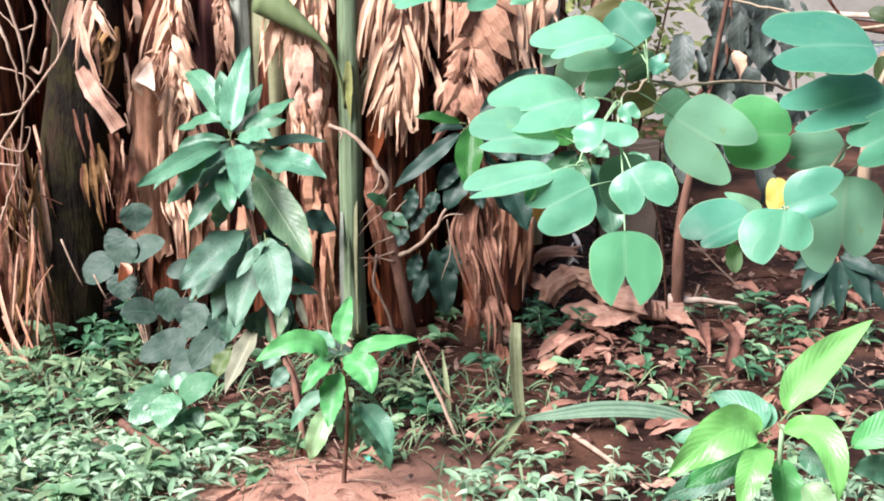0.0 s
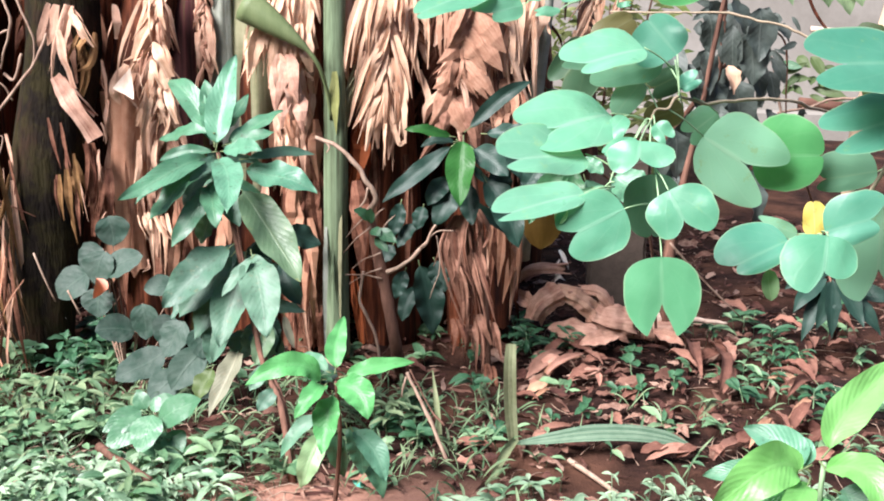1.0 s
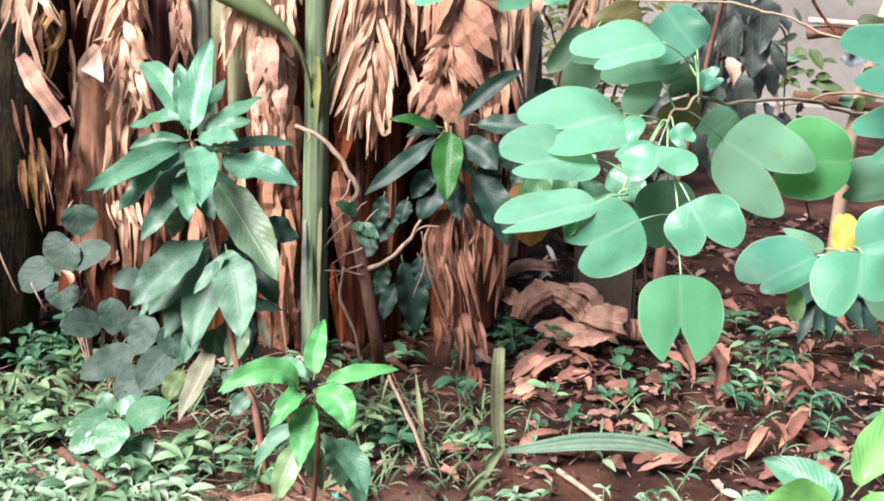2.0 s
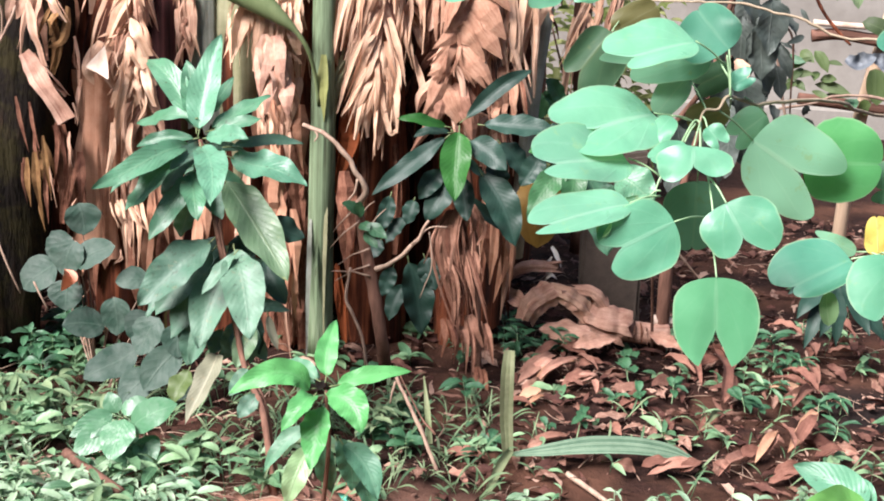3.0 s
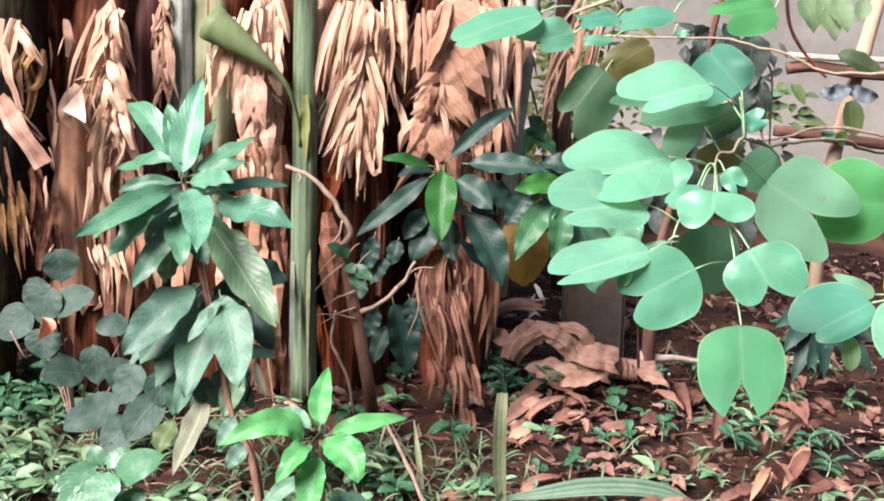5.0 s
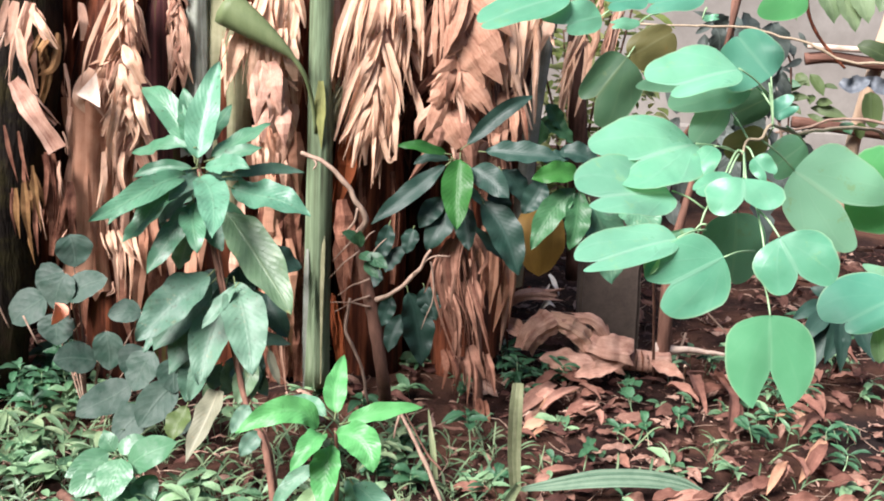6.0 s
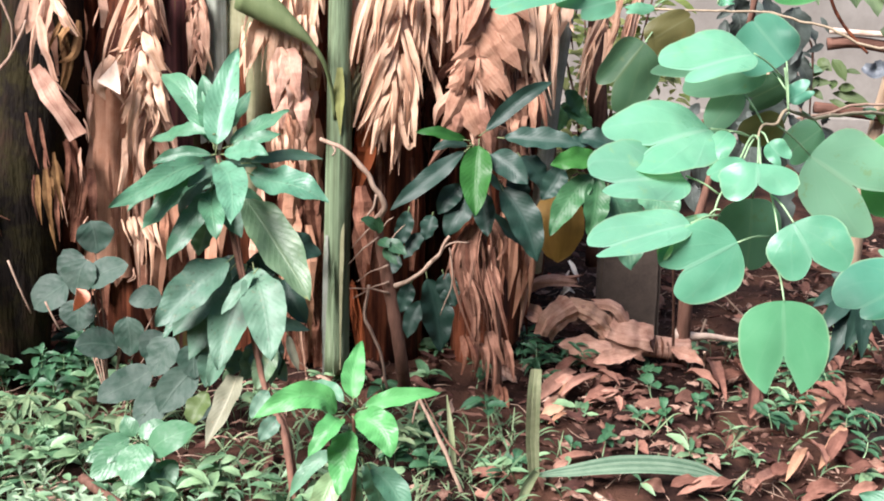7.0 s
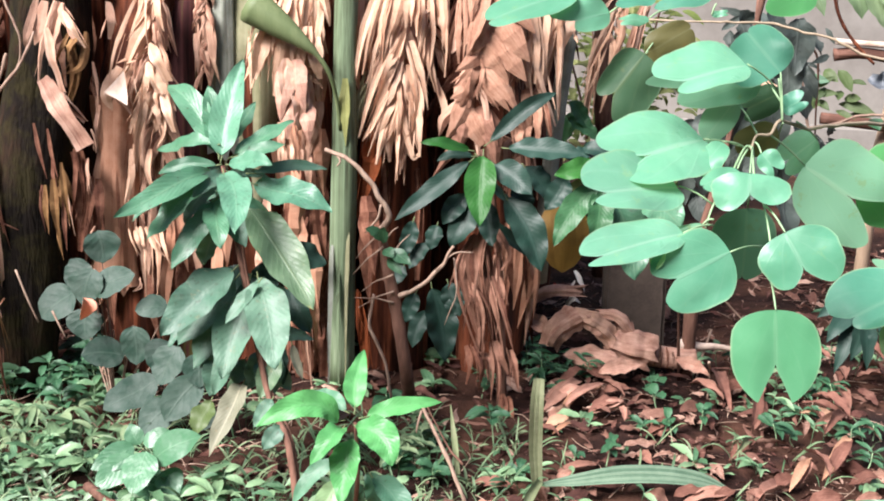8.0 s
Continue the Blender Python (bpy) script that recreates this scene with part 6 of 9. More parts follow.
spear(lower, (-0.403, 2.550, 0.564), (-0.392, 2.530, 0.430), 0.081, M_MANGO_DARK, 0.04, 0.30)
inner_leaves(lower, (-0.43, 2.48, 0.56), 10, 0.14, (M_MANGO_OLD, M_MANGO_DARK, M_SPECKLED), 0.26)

c3 = (-0.121, 1.990, 0.390)
young = sapling("young mango seedling with glossy bright green leaves on bare soil", [(-0.135, 2.06, 0.02), (-0.117, 2.030, 0.242), c3], 0.006, M_BARK)
spear(young, (-0.124, 1.990, 0.408), (-0.116, 2.100, 0.506), 0.052, M_MANGO_YOUNG, fold=0.3, via=(-0.122, 2.040, 0.454))
spear(young, (-0.141, 1.990, 0.394), (-0.310, 1.930, 0.396), 0.062, M_MANGO_YOUNG, fold=0.25, via=(-0.211, 1.950, 0.433))
spear(young, (-0.115, 1.990, 0.400), (0.049, 2.040, 0.424), 0.043, M_MANGO_YOUNG, fold=0.3, via=(-0.040, 2.020, 0.425))
spear(young, (-0.139, 1.980, 0.389), (-0.200, 1.900, 0.334), 0.050, M_MANGO_YOUNG, fold=0.3, via=(-0.168, 1.930, 0.383))
spear(young, (-0.123, 1.980, 0.390), (-0.040, 1.900, 0.343), 0.073, M_MANGO_YOUNG, fold=0.3, via=(-0.067, 1.930, 0.387))
spear(young, (-0.127, 1.980, 0.373), (-0.137, 1.890, 0.261), 0.067, M_MANGO_YOUNG, fold=0.3, via=(-0.127, 1.930, 0.322))
spear(young, (-0.145, 2.000, 0.278), (-0.194, 1.950, 0.147), 0.059, M_MANGO_LIGHT, fold=0.3, via=(-0.173, 1.960, 0.219))
spear(young, (-0.149, 2.000, 0.309), (-0.243, 1.970, 0.209), 0.040, M_MANGO, fold=0.3, via=(-0.199, 1.980, 0.275))
spear(young, (-0.091, 2.000, 0.280), (-0.006, 1.950, 0.173), 0.062, M_MANGO_BRIGHT, fold=0.3, via=(-0.040, 1.970, 0.234))
spear(young, (-0.104, 2.020, 0.281), (-0.062, 2.000, 0.163), 0.060, M_MANGO, fold=0.3, via=(-0.072, 2.010, 0.222))
spear(young, (-0.126, 2.050, 0.253), (-0.109, 2.050, 0.130), 0.053, M_MANGO, fold=0.3, via=(-0.119, 2.050, 0.195))
spear(young, (-0.087, 2.040, 0.223), (-0.015, 2.020, 0.097), 0.049, M_MANGO, fold=0.3, via=(-0.038, 2.030, 0.164))
spear(young, (-0.136, 2.020, 0.397), (-0.230, 2.100, 0.406), 0.032, M_MANGO, fold=0.3, via=(-0.179, 2.060, 0.411))

c4 = (0.688, 1.050, 0.676)
lime = sapling("lime green mango seedling with arching new leaves near the path", [(0.74, 1.22, -0.01), (0.70, 1.10, 0.4), c4], 0.006, M_SHOOT)
spear(lime, (0.684, 1.050, 0.682), (0.830, 1.160, 0.807), 0.062, M_MANGO_LIME, fold=0.35, via=(0.727, 1.100, 0.744))
spear(lime, (0.672, 1.050, 0.672), (0.518, 0.980, 0.619), 0.076, M_MANGO_LIME, fold=0.25, via=(0.602, 1.010, 0.678))
spear(lime, (0.681, 1.050, 0.678), (0.754, 0.950, 0.605), 0.053, M_MANGO_LIME, fold=0.35, via=(0.732, 0.990, 0.684))
spear(lime, (0.669, 1.040, 0.657), (0.618, 0.950, 0.587), 0.051, M_MANGO_LIME, fold=0.35, via=(0.639, 0.980, 0.637))
spear(lime, (0.670, 1.060, 0.652), (0.599, 1.170, 0.671), 0.058, M_MANGO_BRIGHT, fold=0.3, via=(0.648, 1.120, 0.661))
spear(lime, (0.677, 1.070, 0.651), (0.630, 1.150, 0.669), 0.050, M_MANGO_BRIGHT, fold=0.3, via=(0.665, 1.120, 0.662))
spear(lime, (0.783, 1.070, 0.630), (0.904, 1.100, 0.682), 0.057, M_MANGO_YOUNG, 0.10, 0.30)
spear(lime, (0.676, 1.060, 0.639), (0.550, 1.030, 0.578), 0.052, M_MANGO_YOUNG, 0.08, 0.30)
spear(lime, (0.707, 1.060, 0.631), (0.781, 1.030, 0.604), 0.051, M_MANGO, 0.06, 0.30)
spear(lime, (0.721, 1.050, 0.591), (0.765, 1.000, 0.537), 0.054, M_MANGO_LIGHT, 0.06, 0.30)
spear(lime, (0.670, 1.100, 0.601), (0.522, 1.100, 0.518), 0.047, M_MANGO, 0.08, 0.30)
spear(lime, (0.798, 1.100, 0.589), (0.907, 1.120, 0.556), 0.051, M_MANGO, 0.08, 0.30)
spear(lime, (0.661, 1.100, 0.620), (0.538, 1.140, 0.605), 0.040, M_MANGO, 0.08, 0.30)
spear(lime, (0.689, 1.070, 0.626), (0.696, 1.020, 0.531), 0.054, M_MANGO_YOUNG, 0.05, 0.30)

c5 = (0.108, 3.000, 0.762)
dark = sapling("dark glossy mango sapling against the banana stems", [(0.212, 3.020, 0.026), (0.183, 3.050, 0.385), (0.147, 3.040, 0.628), c5], 0.010)
spear(dark, (0.094, 3.000, 0.758), (-0.054, 2.950, 0.784), 0.039, M_MANGO_DEEP, 0.10, 0.30)
spear(dark, (0.114, 2.980, 0.769), (0.115, 2.860, 0.586), 0.092, M_MANGO_DEEP, 0.05, 0.50)
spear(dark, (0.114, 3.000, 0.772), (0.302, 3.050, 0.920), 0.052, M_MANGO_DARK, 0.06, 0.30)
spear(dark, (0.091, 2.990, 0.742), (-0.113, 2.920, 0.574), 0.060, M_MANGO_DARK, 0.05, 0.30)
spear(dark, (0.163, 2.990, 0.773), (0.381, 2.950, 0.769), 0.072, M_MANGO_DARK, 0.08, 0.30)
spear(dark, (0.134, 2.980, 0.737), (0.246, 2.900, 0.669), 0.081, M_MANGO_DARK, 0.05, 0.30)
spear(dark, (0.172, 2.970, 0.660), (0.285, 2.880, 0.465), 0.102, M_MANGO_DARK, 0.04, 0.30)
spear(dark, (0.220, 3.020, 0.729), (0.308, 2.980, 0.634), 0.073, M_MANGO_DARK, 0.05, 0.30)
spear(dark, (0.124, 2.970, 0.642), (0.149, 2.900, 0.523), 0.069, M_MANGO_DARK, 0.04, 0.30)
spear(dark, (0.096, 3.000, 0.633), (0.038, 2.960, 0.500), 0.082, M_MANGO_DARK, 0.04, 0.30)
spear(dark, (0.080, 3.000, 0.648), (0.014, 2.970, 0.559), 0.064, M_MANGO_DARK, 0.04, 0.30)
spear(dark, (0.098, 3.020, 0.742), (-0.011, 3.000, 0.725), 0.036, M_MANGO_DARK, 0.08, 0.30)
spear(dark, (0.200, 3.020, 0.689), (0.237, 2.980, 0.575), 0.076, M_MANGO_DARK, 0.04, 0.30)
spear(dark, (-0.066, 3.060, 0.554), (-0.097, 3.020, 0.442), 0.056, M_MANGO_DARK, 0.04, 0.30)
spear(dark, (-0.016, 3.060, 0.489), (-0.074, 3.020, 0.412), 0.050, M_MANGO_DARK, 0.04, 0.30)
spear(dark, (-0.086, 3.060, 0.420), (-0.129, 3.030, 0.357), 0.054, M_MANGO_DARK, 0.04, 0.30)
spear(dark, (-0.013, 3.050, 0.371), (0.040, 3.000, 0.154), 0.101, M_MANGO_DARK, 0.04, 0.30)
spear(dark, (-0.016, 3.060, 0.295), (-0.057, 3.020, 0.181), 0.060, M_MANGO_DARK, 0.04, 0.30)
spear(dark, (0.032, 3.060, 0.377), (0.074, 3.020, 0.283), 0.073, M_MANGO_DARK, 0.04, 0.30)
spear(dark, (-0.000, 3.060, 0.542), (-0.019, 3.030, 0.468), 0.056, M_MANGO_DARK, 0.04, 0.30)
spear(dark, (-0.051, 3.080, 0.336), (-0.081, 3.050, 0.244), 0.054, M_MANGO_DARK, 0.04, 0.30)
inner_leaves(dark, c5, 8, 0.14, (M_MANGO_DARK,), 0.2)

c6 = (0.439, 2.950, 0.720)
shoot = sapling("mango shoot with fresh green leaves beside an old ochre leaf", [(0.764, 3.360, 0.0), (0.688, 3.200, 0.452), (0.548, 3.000, 0.643), c6], 0.005)
spear(shoot, (0.445, 2.940, 0.738), (0.300, 2.880, 0.727), 0.068, M_MANGO_DEEP, 0.08, 0.30)
spear(shoot, (0.429, 2.940, 0.713), (0.310, 2.850, 0.545), 0.077, M_MANGO_SHOOT, 0.06, 0.30)
spear(shoot, (0.436, 2.940, 0.707), (0.411, 2.850, 0.551), 0.080, M_MANGO_SHOOT, 0.05, 0.30)
spear(shoot, (0.366, 3.000, 0.783), (0.493, 2.970, 0.759), 0.067, M_MANGO_DARK, 0.06, 0.30)
spear(shoot, (0.349, 3.000, 0.708), (0.288, 2.950, 0.617), 0.073, M_MANGO_DARK, 0.05, 0.30)
spear(shoot, (0.413, 3.000, 0.764), (0.335, 2.960, 0.755), 0.045, M_MANGO_DARK, 0.08, 0.30)
spear(shoot, (0.462, 2.960, 0.671), (0.535, 2.900, 0.450), 0.136, M_MANGO, 0.04, 0.30)
spear(shoot, (0.537, 2.960, 0.675), (0.647, 2.900, 0.603), 0.121, M_MANGO, 0.06, 0.30)
spear(shoot, (0.449, 2.950, 0.718), (0.513, 2.900, 0.687), 0.060, M_MANGO, 0.05, 0.30)
spear(shoot, (0.351, 3.300, 0.870), (0.423, 3.300, 0.784), 0.056, M_MANGO_SHOOT, 0.05, 0.30)
spear(shoot, (0.347, 3.300, 0.821), (0.450, 3.300, 0.752), 0.056, M_MANGO_SHOOT, 0.05, 0.30)
spear(shoot, (0.390, 3.350, 0.832), (0.349, 3.350, 0.729), 0.060, M_MANGO_SHOOT, 0.05, 0.30)
old = thing("old_leaf", (0.372, 3.150, 0.598), "broad ochre-brown old leaf hanging behind the mango", "leaf")
part("leaf", blade((0.351, 3.120, 0.614), (0.355, 3.080, 0.408), 0.146, 0.06, -0.35, V((0, -0.95, 0.3)), oval, 0.03, 14, 8), M_OCHRE, old)


# ---- bauhinia ----
bauhinia = thing("bauhinia_tree", (0.800, 3.433, 0.000), "bauhinia tree with two-lobed mint-green leaves on thin twigs", "tree")
trunk_top = (0.98, 3.3, 1.75)
part("trunk", tube([(0.795, 3.403, 0.000), (0.790, 3.400, 0.166), (0.789, 3.400, 0.402), (0.845, 3.380, 0.780), (0.882, 3.360, 1.103), trunk_top], 0.025, 0.02, 20, 10, 0.12, radii=lambda v: 0.023 - 0.015 * min(1, max(0, v - 0.25) * 3)), M_BARK, bauhinia, "slim red-brown trunk")
part("branch", tube([trunk_top, (1.35, 2.9, 1.72), (1.55, 2.5, 1.45), (1.25, 2.2, 1.05), (0.901, 1.900, 1.036), (0.710, 1.600, 1.101), (0.597, 1.450, 1.118), (0.551, 1.400, 1.120), (0.490, 1.330, 1.138), (0.470, 1.310, 1.123), (0.450, 1.300, 1.123), (0.443, 1.280, 1.110)], 0.0042, 0.0015, 60, 6, knots=0.5, crook=0.004), M_LIVE_TWIG, bauhinia)
part("branch", tube([(0.490, 1.330, 1.138), (0.483, 1.330, 1.173), (0.478, 1.330, 1.195)], 0.0018, 0.0012, 8, 5), M_SHOOT, bauhinia)
part("branch", tube([(0.443, 1.280, 1.110), (0.437, 1.220, 1.079), (0.439, 1.170, 1.062), (0.443, 1.130, 1.023), (0.445, 1.120, 0.983)], 0.0018, 0.0012, 16, 5), M_SHOOT, bauhinia)
part("branch", tube([(0.443, 1.280, 1.110), (0.435, 1.290, 1.108), (0.408, 1.240, 1.074), (0.387, 1.210, 1.049), (0.378, 1.200, 1.021)], 0.0018, 0.0012, 16, 5), M_SHOOT, bauhinia)
part("branch", tube([trunk_top, (1.3, 2.7, 1.75), (1.2, 1.9, 1.6), (1.0, 1.5, 1.4), (0.798, 1.300, 1.045), (0.696, 1.200, 0.967)], 0.010, 0.002, 26, 6, knots=0.4), M_LIVE_TWIG, bauhinia)
part("branch", tube([trunk_top, (0.9, 2.6, 1.75), (0.75, 1.8, 1.5), (0.356, 1.350, 1.342), (0.243, 1.300, 1.296)], 0.009, 0.002, 24, 6, knots=0.4), M_LIVE_TWIG, bauhinia)
part("branch", tube([(0.505, 2.900, 1.137), (0.661, 2.900, 1.138), (0.792, 2.920, 1.142), (0.879, 2.920, 1.130), (0.982, 2.920, 1.109), (1.127, 2.920, 1.067), (1.5, 2.95, 1.1)], 0.0024, 0.0042, 40, 6, knots=0.5, crook=0.007), M_LIVE_TWIG, bauhinia, "long bare grey twig")
RL = random.Random(3)
UPF = (-0.30, -0.72, 0.62)
CAMF = (0.0, -0.95, 0.31)
LEFTF = (-0.45, -0.75, 0.48)
LOWF = (0.1, -0.98, 0.1)


def lobed(base, tip, one, other, material, face, notch, end, frm=None, lengths=(1.0, 1.0), point=0.0, fold=0.05, label=""):
    """A bauhinia leaf with its petiole; one and other are the breadths of its two lobes."""
    leaf = part("leaf", two_lobes(base, tip, (one, other), face, fold, notch, end, lengths, RL.uniform(0.1, 0.3), rng=RL, point=point), material, bauhinia, label)
    f = V(frm) if frm else V(base) + (V(base) - V(tip)).normalized() * 0.05
    part("petiole", tube([f, (V(base) + f) / 2 + V((0, 0, 0.003)), V(base)], 0.0014, 0.0011, 6, 5), M_SHOOT, leaf)
    return leaf


lobed((0.446, 1.080, 0.956), (0.451, 1.050, 0.852), 0.053, 0.054, M_BAUHINIA_PLAIN, CAMF, 0.64, 0.38, frm=(0.445, 1.120, 0.983), point=0.8)
lobed((0.451, 1.100, 1.045), (0.485, 1.070, 0.986), 0.043, 0.052, M_BAUHINIA, CAMF, 0.64, 0.50, frm=(0.438, 1.160, 1.063), lengths=(0.84, 1.00))
lobed((0.397, 1.130, 1.010), (0.311, 1.100, 0.970), 0.046, 0.050, M_BAUHINIA, CAMF, 0.76, 0.40, frm=(0.451, 1.200, 1.001))
# These four face upwards and take the paler copy for the light on them.
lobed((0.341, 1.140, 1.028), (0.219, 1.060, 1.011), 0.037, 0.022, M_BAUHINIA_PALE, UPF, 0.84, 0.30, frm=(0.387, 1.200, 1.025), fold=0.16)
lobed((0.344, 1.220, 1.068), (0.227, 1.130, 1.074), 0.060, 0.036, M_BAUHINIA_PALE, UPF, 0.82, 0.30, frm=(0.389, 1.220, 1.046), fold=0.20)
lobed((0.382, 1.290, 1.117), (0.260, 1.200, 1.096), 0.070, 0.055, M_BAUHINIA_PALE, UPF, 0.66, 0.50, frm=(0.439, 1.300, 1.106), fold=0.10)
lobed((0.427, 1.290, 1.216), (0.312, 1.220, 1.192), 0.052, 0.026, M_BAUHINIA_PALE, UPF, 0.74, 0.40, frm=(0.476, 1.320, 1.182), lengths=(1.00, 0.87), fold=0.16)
lobed((0.482, 1.340, 1.202), (0.436, 1.360, 1.253), 0.034, 0.057, M_BAUHINIA_TEAL, CAMF, 0.99, 0.15, frm=(0.487, 1.320, 1.141))
lobed((0.464, 1.370, 1.191), (0.313, 1.360, 1.163), 0.029, 0.032, M_BAUHINIA_DULL, CAMF, 0.70, 0.50, frm=(0.484, 1.330, 1.165), lengths=(1.00, 0.75))
lobed((0.438, 1.390, 1.155), (0.397, 1.370, 1.102), 0.025, 0.020, M_BAUHINIA_DULL, CAMF, 0.99, 0.15, frm=(0.456, 1.320, 1.122))
lobed((0.402, 1.270, 1.118), (0.369, 1.240, 1.081), 0.016, 0.019, M_BAUHINIA, UPF, 0.85, 0.40, frm=(0.439, 1.300, 1.106))
lobed((0.418, 1.240, 1.090), (0.369, 1.200, 1.076), 0.013, 0.019, M_BAUHINIA, UPF, 0.99, 0.15, frm=(0.437, 1.280, 1.108))
lobed((0.414, 1.150, 1.103), (0.412, 1.120, 1.066), 0.045, 0.049, M_BAUHINIA, CAMF, 0.60, 0.50, frm=(0.443, 1.280, 1.110), lengths=(1.06, 0.82), fold=0.10)
lobed((0.441, 1.220, 1.115), (0.462, 1.210, 1.093), 0.014, 0.017, M_BAUHINIA, CAMF, 0.65, 0.50, frm=(0.445, 1.280, 1.118))
lobed((0.534, 1.360, 1.075), (0.653, 1.360, 1.003), 0.063, 0.068, M_BAUHINIA_DULL, LOWF, 0.57, 0.60, frm=(0.471, 1.310, 1.123))
lobed((0.509, 1.420, 1.108), (0.449, 1.420, 1.087), 0.023, 0.024, M_BAUHINIA_FADED, LOWF, 0.99, 0.15, frm=(0.488, 1.320, 1.138))
lobed((0.565, 1.430, 1.101), (0.517, 1.420, 1.062), 0.027, 0.027, M_BAUHINIA_DULL, LOWF, 0.80, 0.50, frm=(0.513, 1.350, 1.136))
lobed((0.490, 1.340, 1.152), (0.517, 1.330, 1.171), 0.012, 0.017, M_BAUHINIA_TEAL, CAMF, 0.70, 0.50, frm=(0.486, 1.320, 1.143))
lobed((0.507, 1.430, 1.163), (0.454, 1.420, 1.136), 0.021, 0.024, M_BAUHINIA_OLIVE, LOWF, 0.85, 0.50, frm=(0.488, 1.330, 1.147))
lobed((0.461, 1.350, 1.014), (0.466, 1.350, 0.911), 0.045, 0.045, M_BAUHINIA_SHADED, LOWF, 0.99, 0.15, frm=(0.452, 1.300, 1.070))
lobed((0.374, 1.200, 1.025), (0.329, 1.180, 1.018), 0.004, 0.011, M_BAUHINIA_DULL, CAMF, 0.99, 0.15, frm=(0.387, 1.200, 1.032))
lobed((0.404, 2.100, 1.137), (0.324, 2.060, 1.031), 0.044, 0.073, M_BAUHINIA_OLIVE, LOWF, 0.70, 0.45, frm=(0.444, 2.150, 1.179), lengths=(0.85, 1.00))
lobed((0.409, 2.120, 1.135), (0.492, 2.120, 1.188), 0.049, 0.033, M_BAUHINIA_FADED, LOWF, 0.99, 0.15, frm=(0.444, 2.150, 1.179))
# upper sprays
lobed((0.201, 1.270, 1.298), (0.093, 1.220, 1.265), 0.032, 0.024, M_BAUHINIA, UPF, 0.99, 0.15, frm=(0.243, 1.300, 1.305))
lobed((0.246, 1.280, 1.273), (0.175, 1.250, 1.255), 0.027, 0.018, M_BAUHINIA, CAMF, 0.62, 0.50, frm=(0.273, 1.300, 1.284), lengths=(1.00, 0.66))
lobed((0.301, 1.290, 1.297), (0.248, 1.270, 1.290), 0.012, 0.019, M_BAUHINIA_TEAL, UPF, 0.85, 0.50, frm=(0.318, 1.320, 1.304))
lobed((0.302, 1.330, 1.264), (0.264, 1.320, 1.261), 0.008, 0.009, M_BAUHINIA, UPF, 0.85, 0.50, frm=(0.329, 1.350, 1.275))
lobed((0.375, 1.300, 1.303), (0.299, 1.280, 1.292), 0.015, 0.017, M_BAUHINIA_TEAL, UPF, 0.85, 0.50, frm=(0.390, 1.320, 1.317))
lobed((0.509, 1.320, 1.314), (0.418, 1.280, 1.298), 0.022, 0.031, M_BAUHINIA_FRESH, CAMF, 0.66, 0.50, frm=(0.522, 1.340, 1.329), lengths=(1.00, 0.80))
lobed((0.388, 1.360, 1.270), (0.410, 1.360, 1.274), 0.004, 0.005, M_BAUHINIA, CAMF, 0.80, 0.50, frm=(0.393, 1.360, 1.285))
# spray on the second branch
lobed((0.622, 1.410, 1.038), (0.733, 1.400, 1.043), 0.058, 0.066, M_BAUHINIA_FRESH, LOWF, 0.99, 0.15)
lobed((0.643, 1.200, 0.956), (0.549, 1.170, 0.913), 0.057, 0.027, M_BAUHINIA_TEAL, LEFTF, 0.80, 0.35, frm=(0.688, 1.200, 0.960), lengths=(1.00, 0.85))
lobed((0.672, 1.270, 0.947), (0.610, 1.260, 0.968), 0.013, 0.012, M_BAUHINIA_DULL, CAMF, 0.85, 0.50, frm=(0.692, 1.220, 0.955))
lobed((0.680, 1.130, 0.982), (0.667, 1.080, 0.910), 0.061, 0.046, M_BAUHINIA, CAMF, 0.62, 0.35, frm=(0.689, 1.200, 0.970), lengths=(1.00, 0.68))
lobed((0.694, 1.200, 0.969), (0.785, 1.200, 1.000), 0.029, 0.047, M_BAUHINIA_TEAL, CAMF, 0.70, 0.50, frm=(0.690, 1.200, 0.965), lengths=(0.78, 1.00))
lobed((0.691, 1.240, 0.952), (0.685, 1.250, 1.003), 0.021, 0.017, M_YELLOW, CAMF, 0.99, 0.15, frm=(0.694, 1.220, 0.960), label="yellowing leaf")
lobed((0.804, 1.300, 0.998), (0.804, 1.280, 0.841), 0.072, 0.065, M_BAUHINIA_DULL, CAMF, 0.68, 0.35, frm=(0.827, 1.300, 1.019), lengths=(1.00, 0.82))
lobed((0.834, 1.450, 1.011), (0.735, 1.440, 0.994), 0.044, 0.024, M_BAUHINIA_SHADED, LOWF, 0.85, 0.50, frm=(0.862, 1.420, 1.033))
lobed((0.809, 1.230, 1.212), (0.649, 1.190, 1.212), 0.075, 0.054, M_BAUHINIA_TEAL, UPF, 0.73, 0.45, frm=(0.916, 1.350, 1.191))
lobed((0.846, 1.270, 1.140), (0.694, 1.230, 1.102), 0.063, 0.047, M_BAUHINIA_TEAL, UPF, 0.70, 0.45, frm=(0.922, 1.350, 1.138))
lobed((0.879, 1.230, 1.096), (0.789, 1.210, 1.053), 0.041, 0.036, M_BAUHINIA, CAMF, 0.80, 0.45, frm=(0.944, 1.350, 1.103))
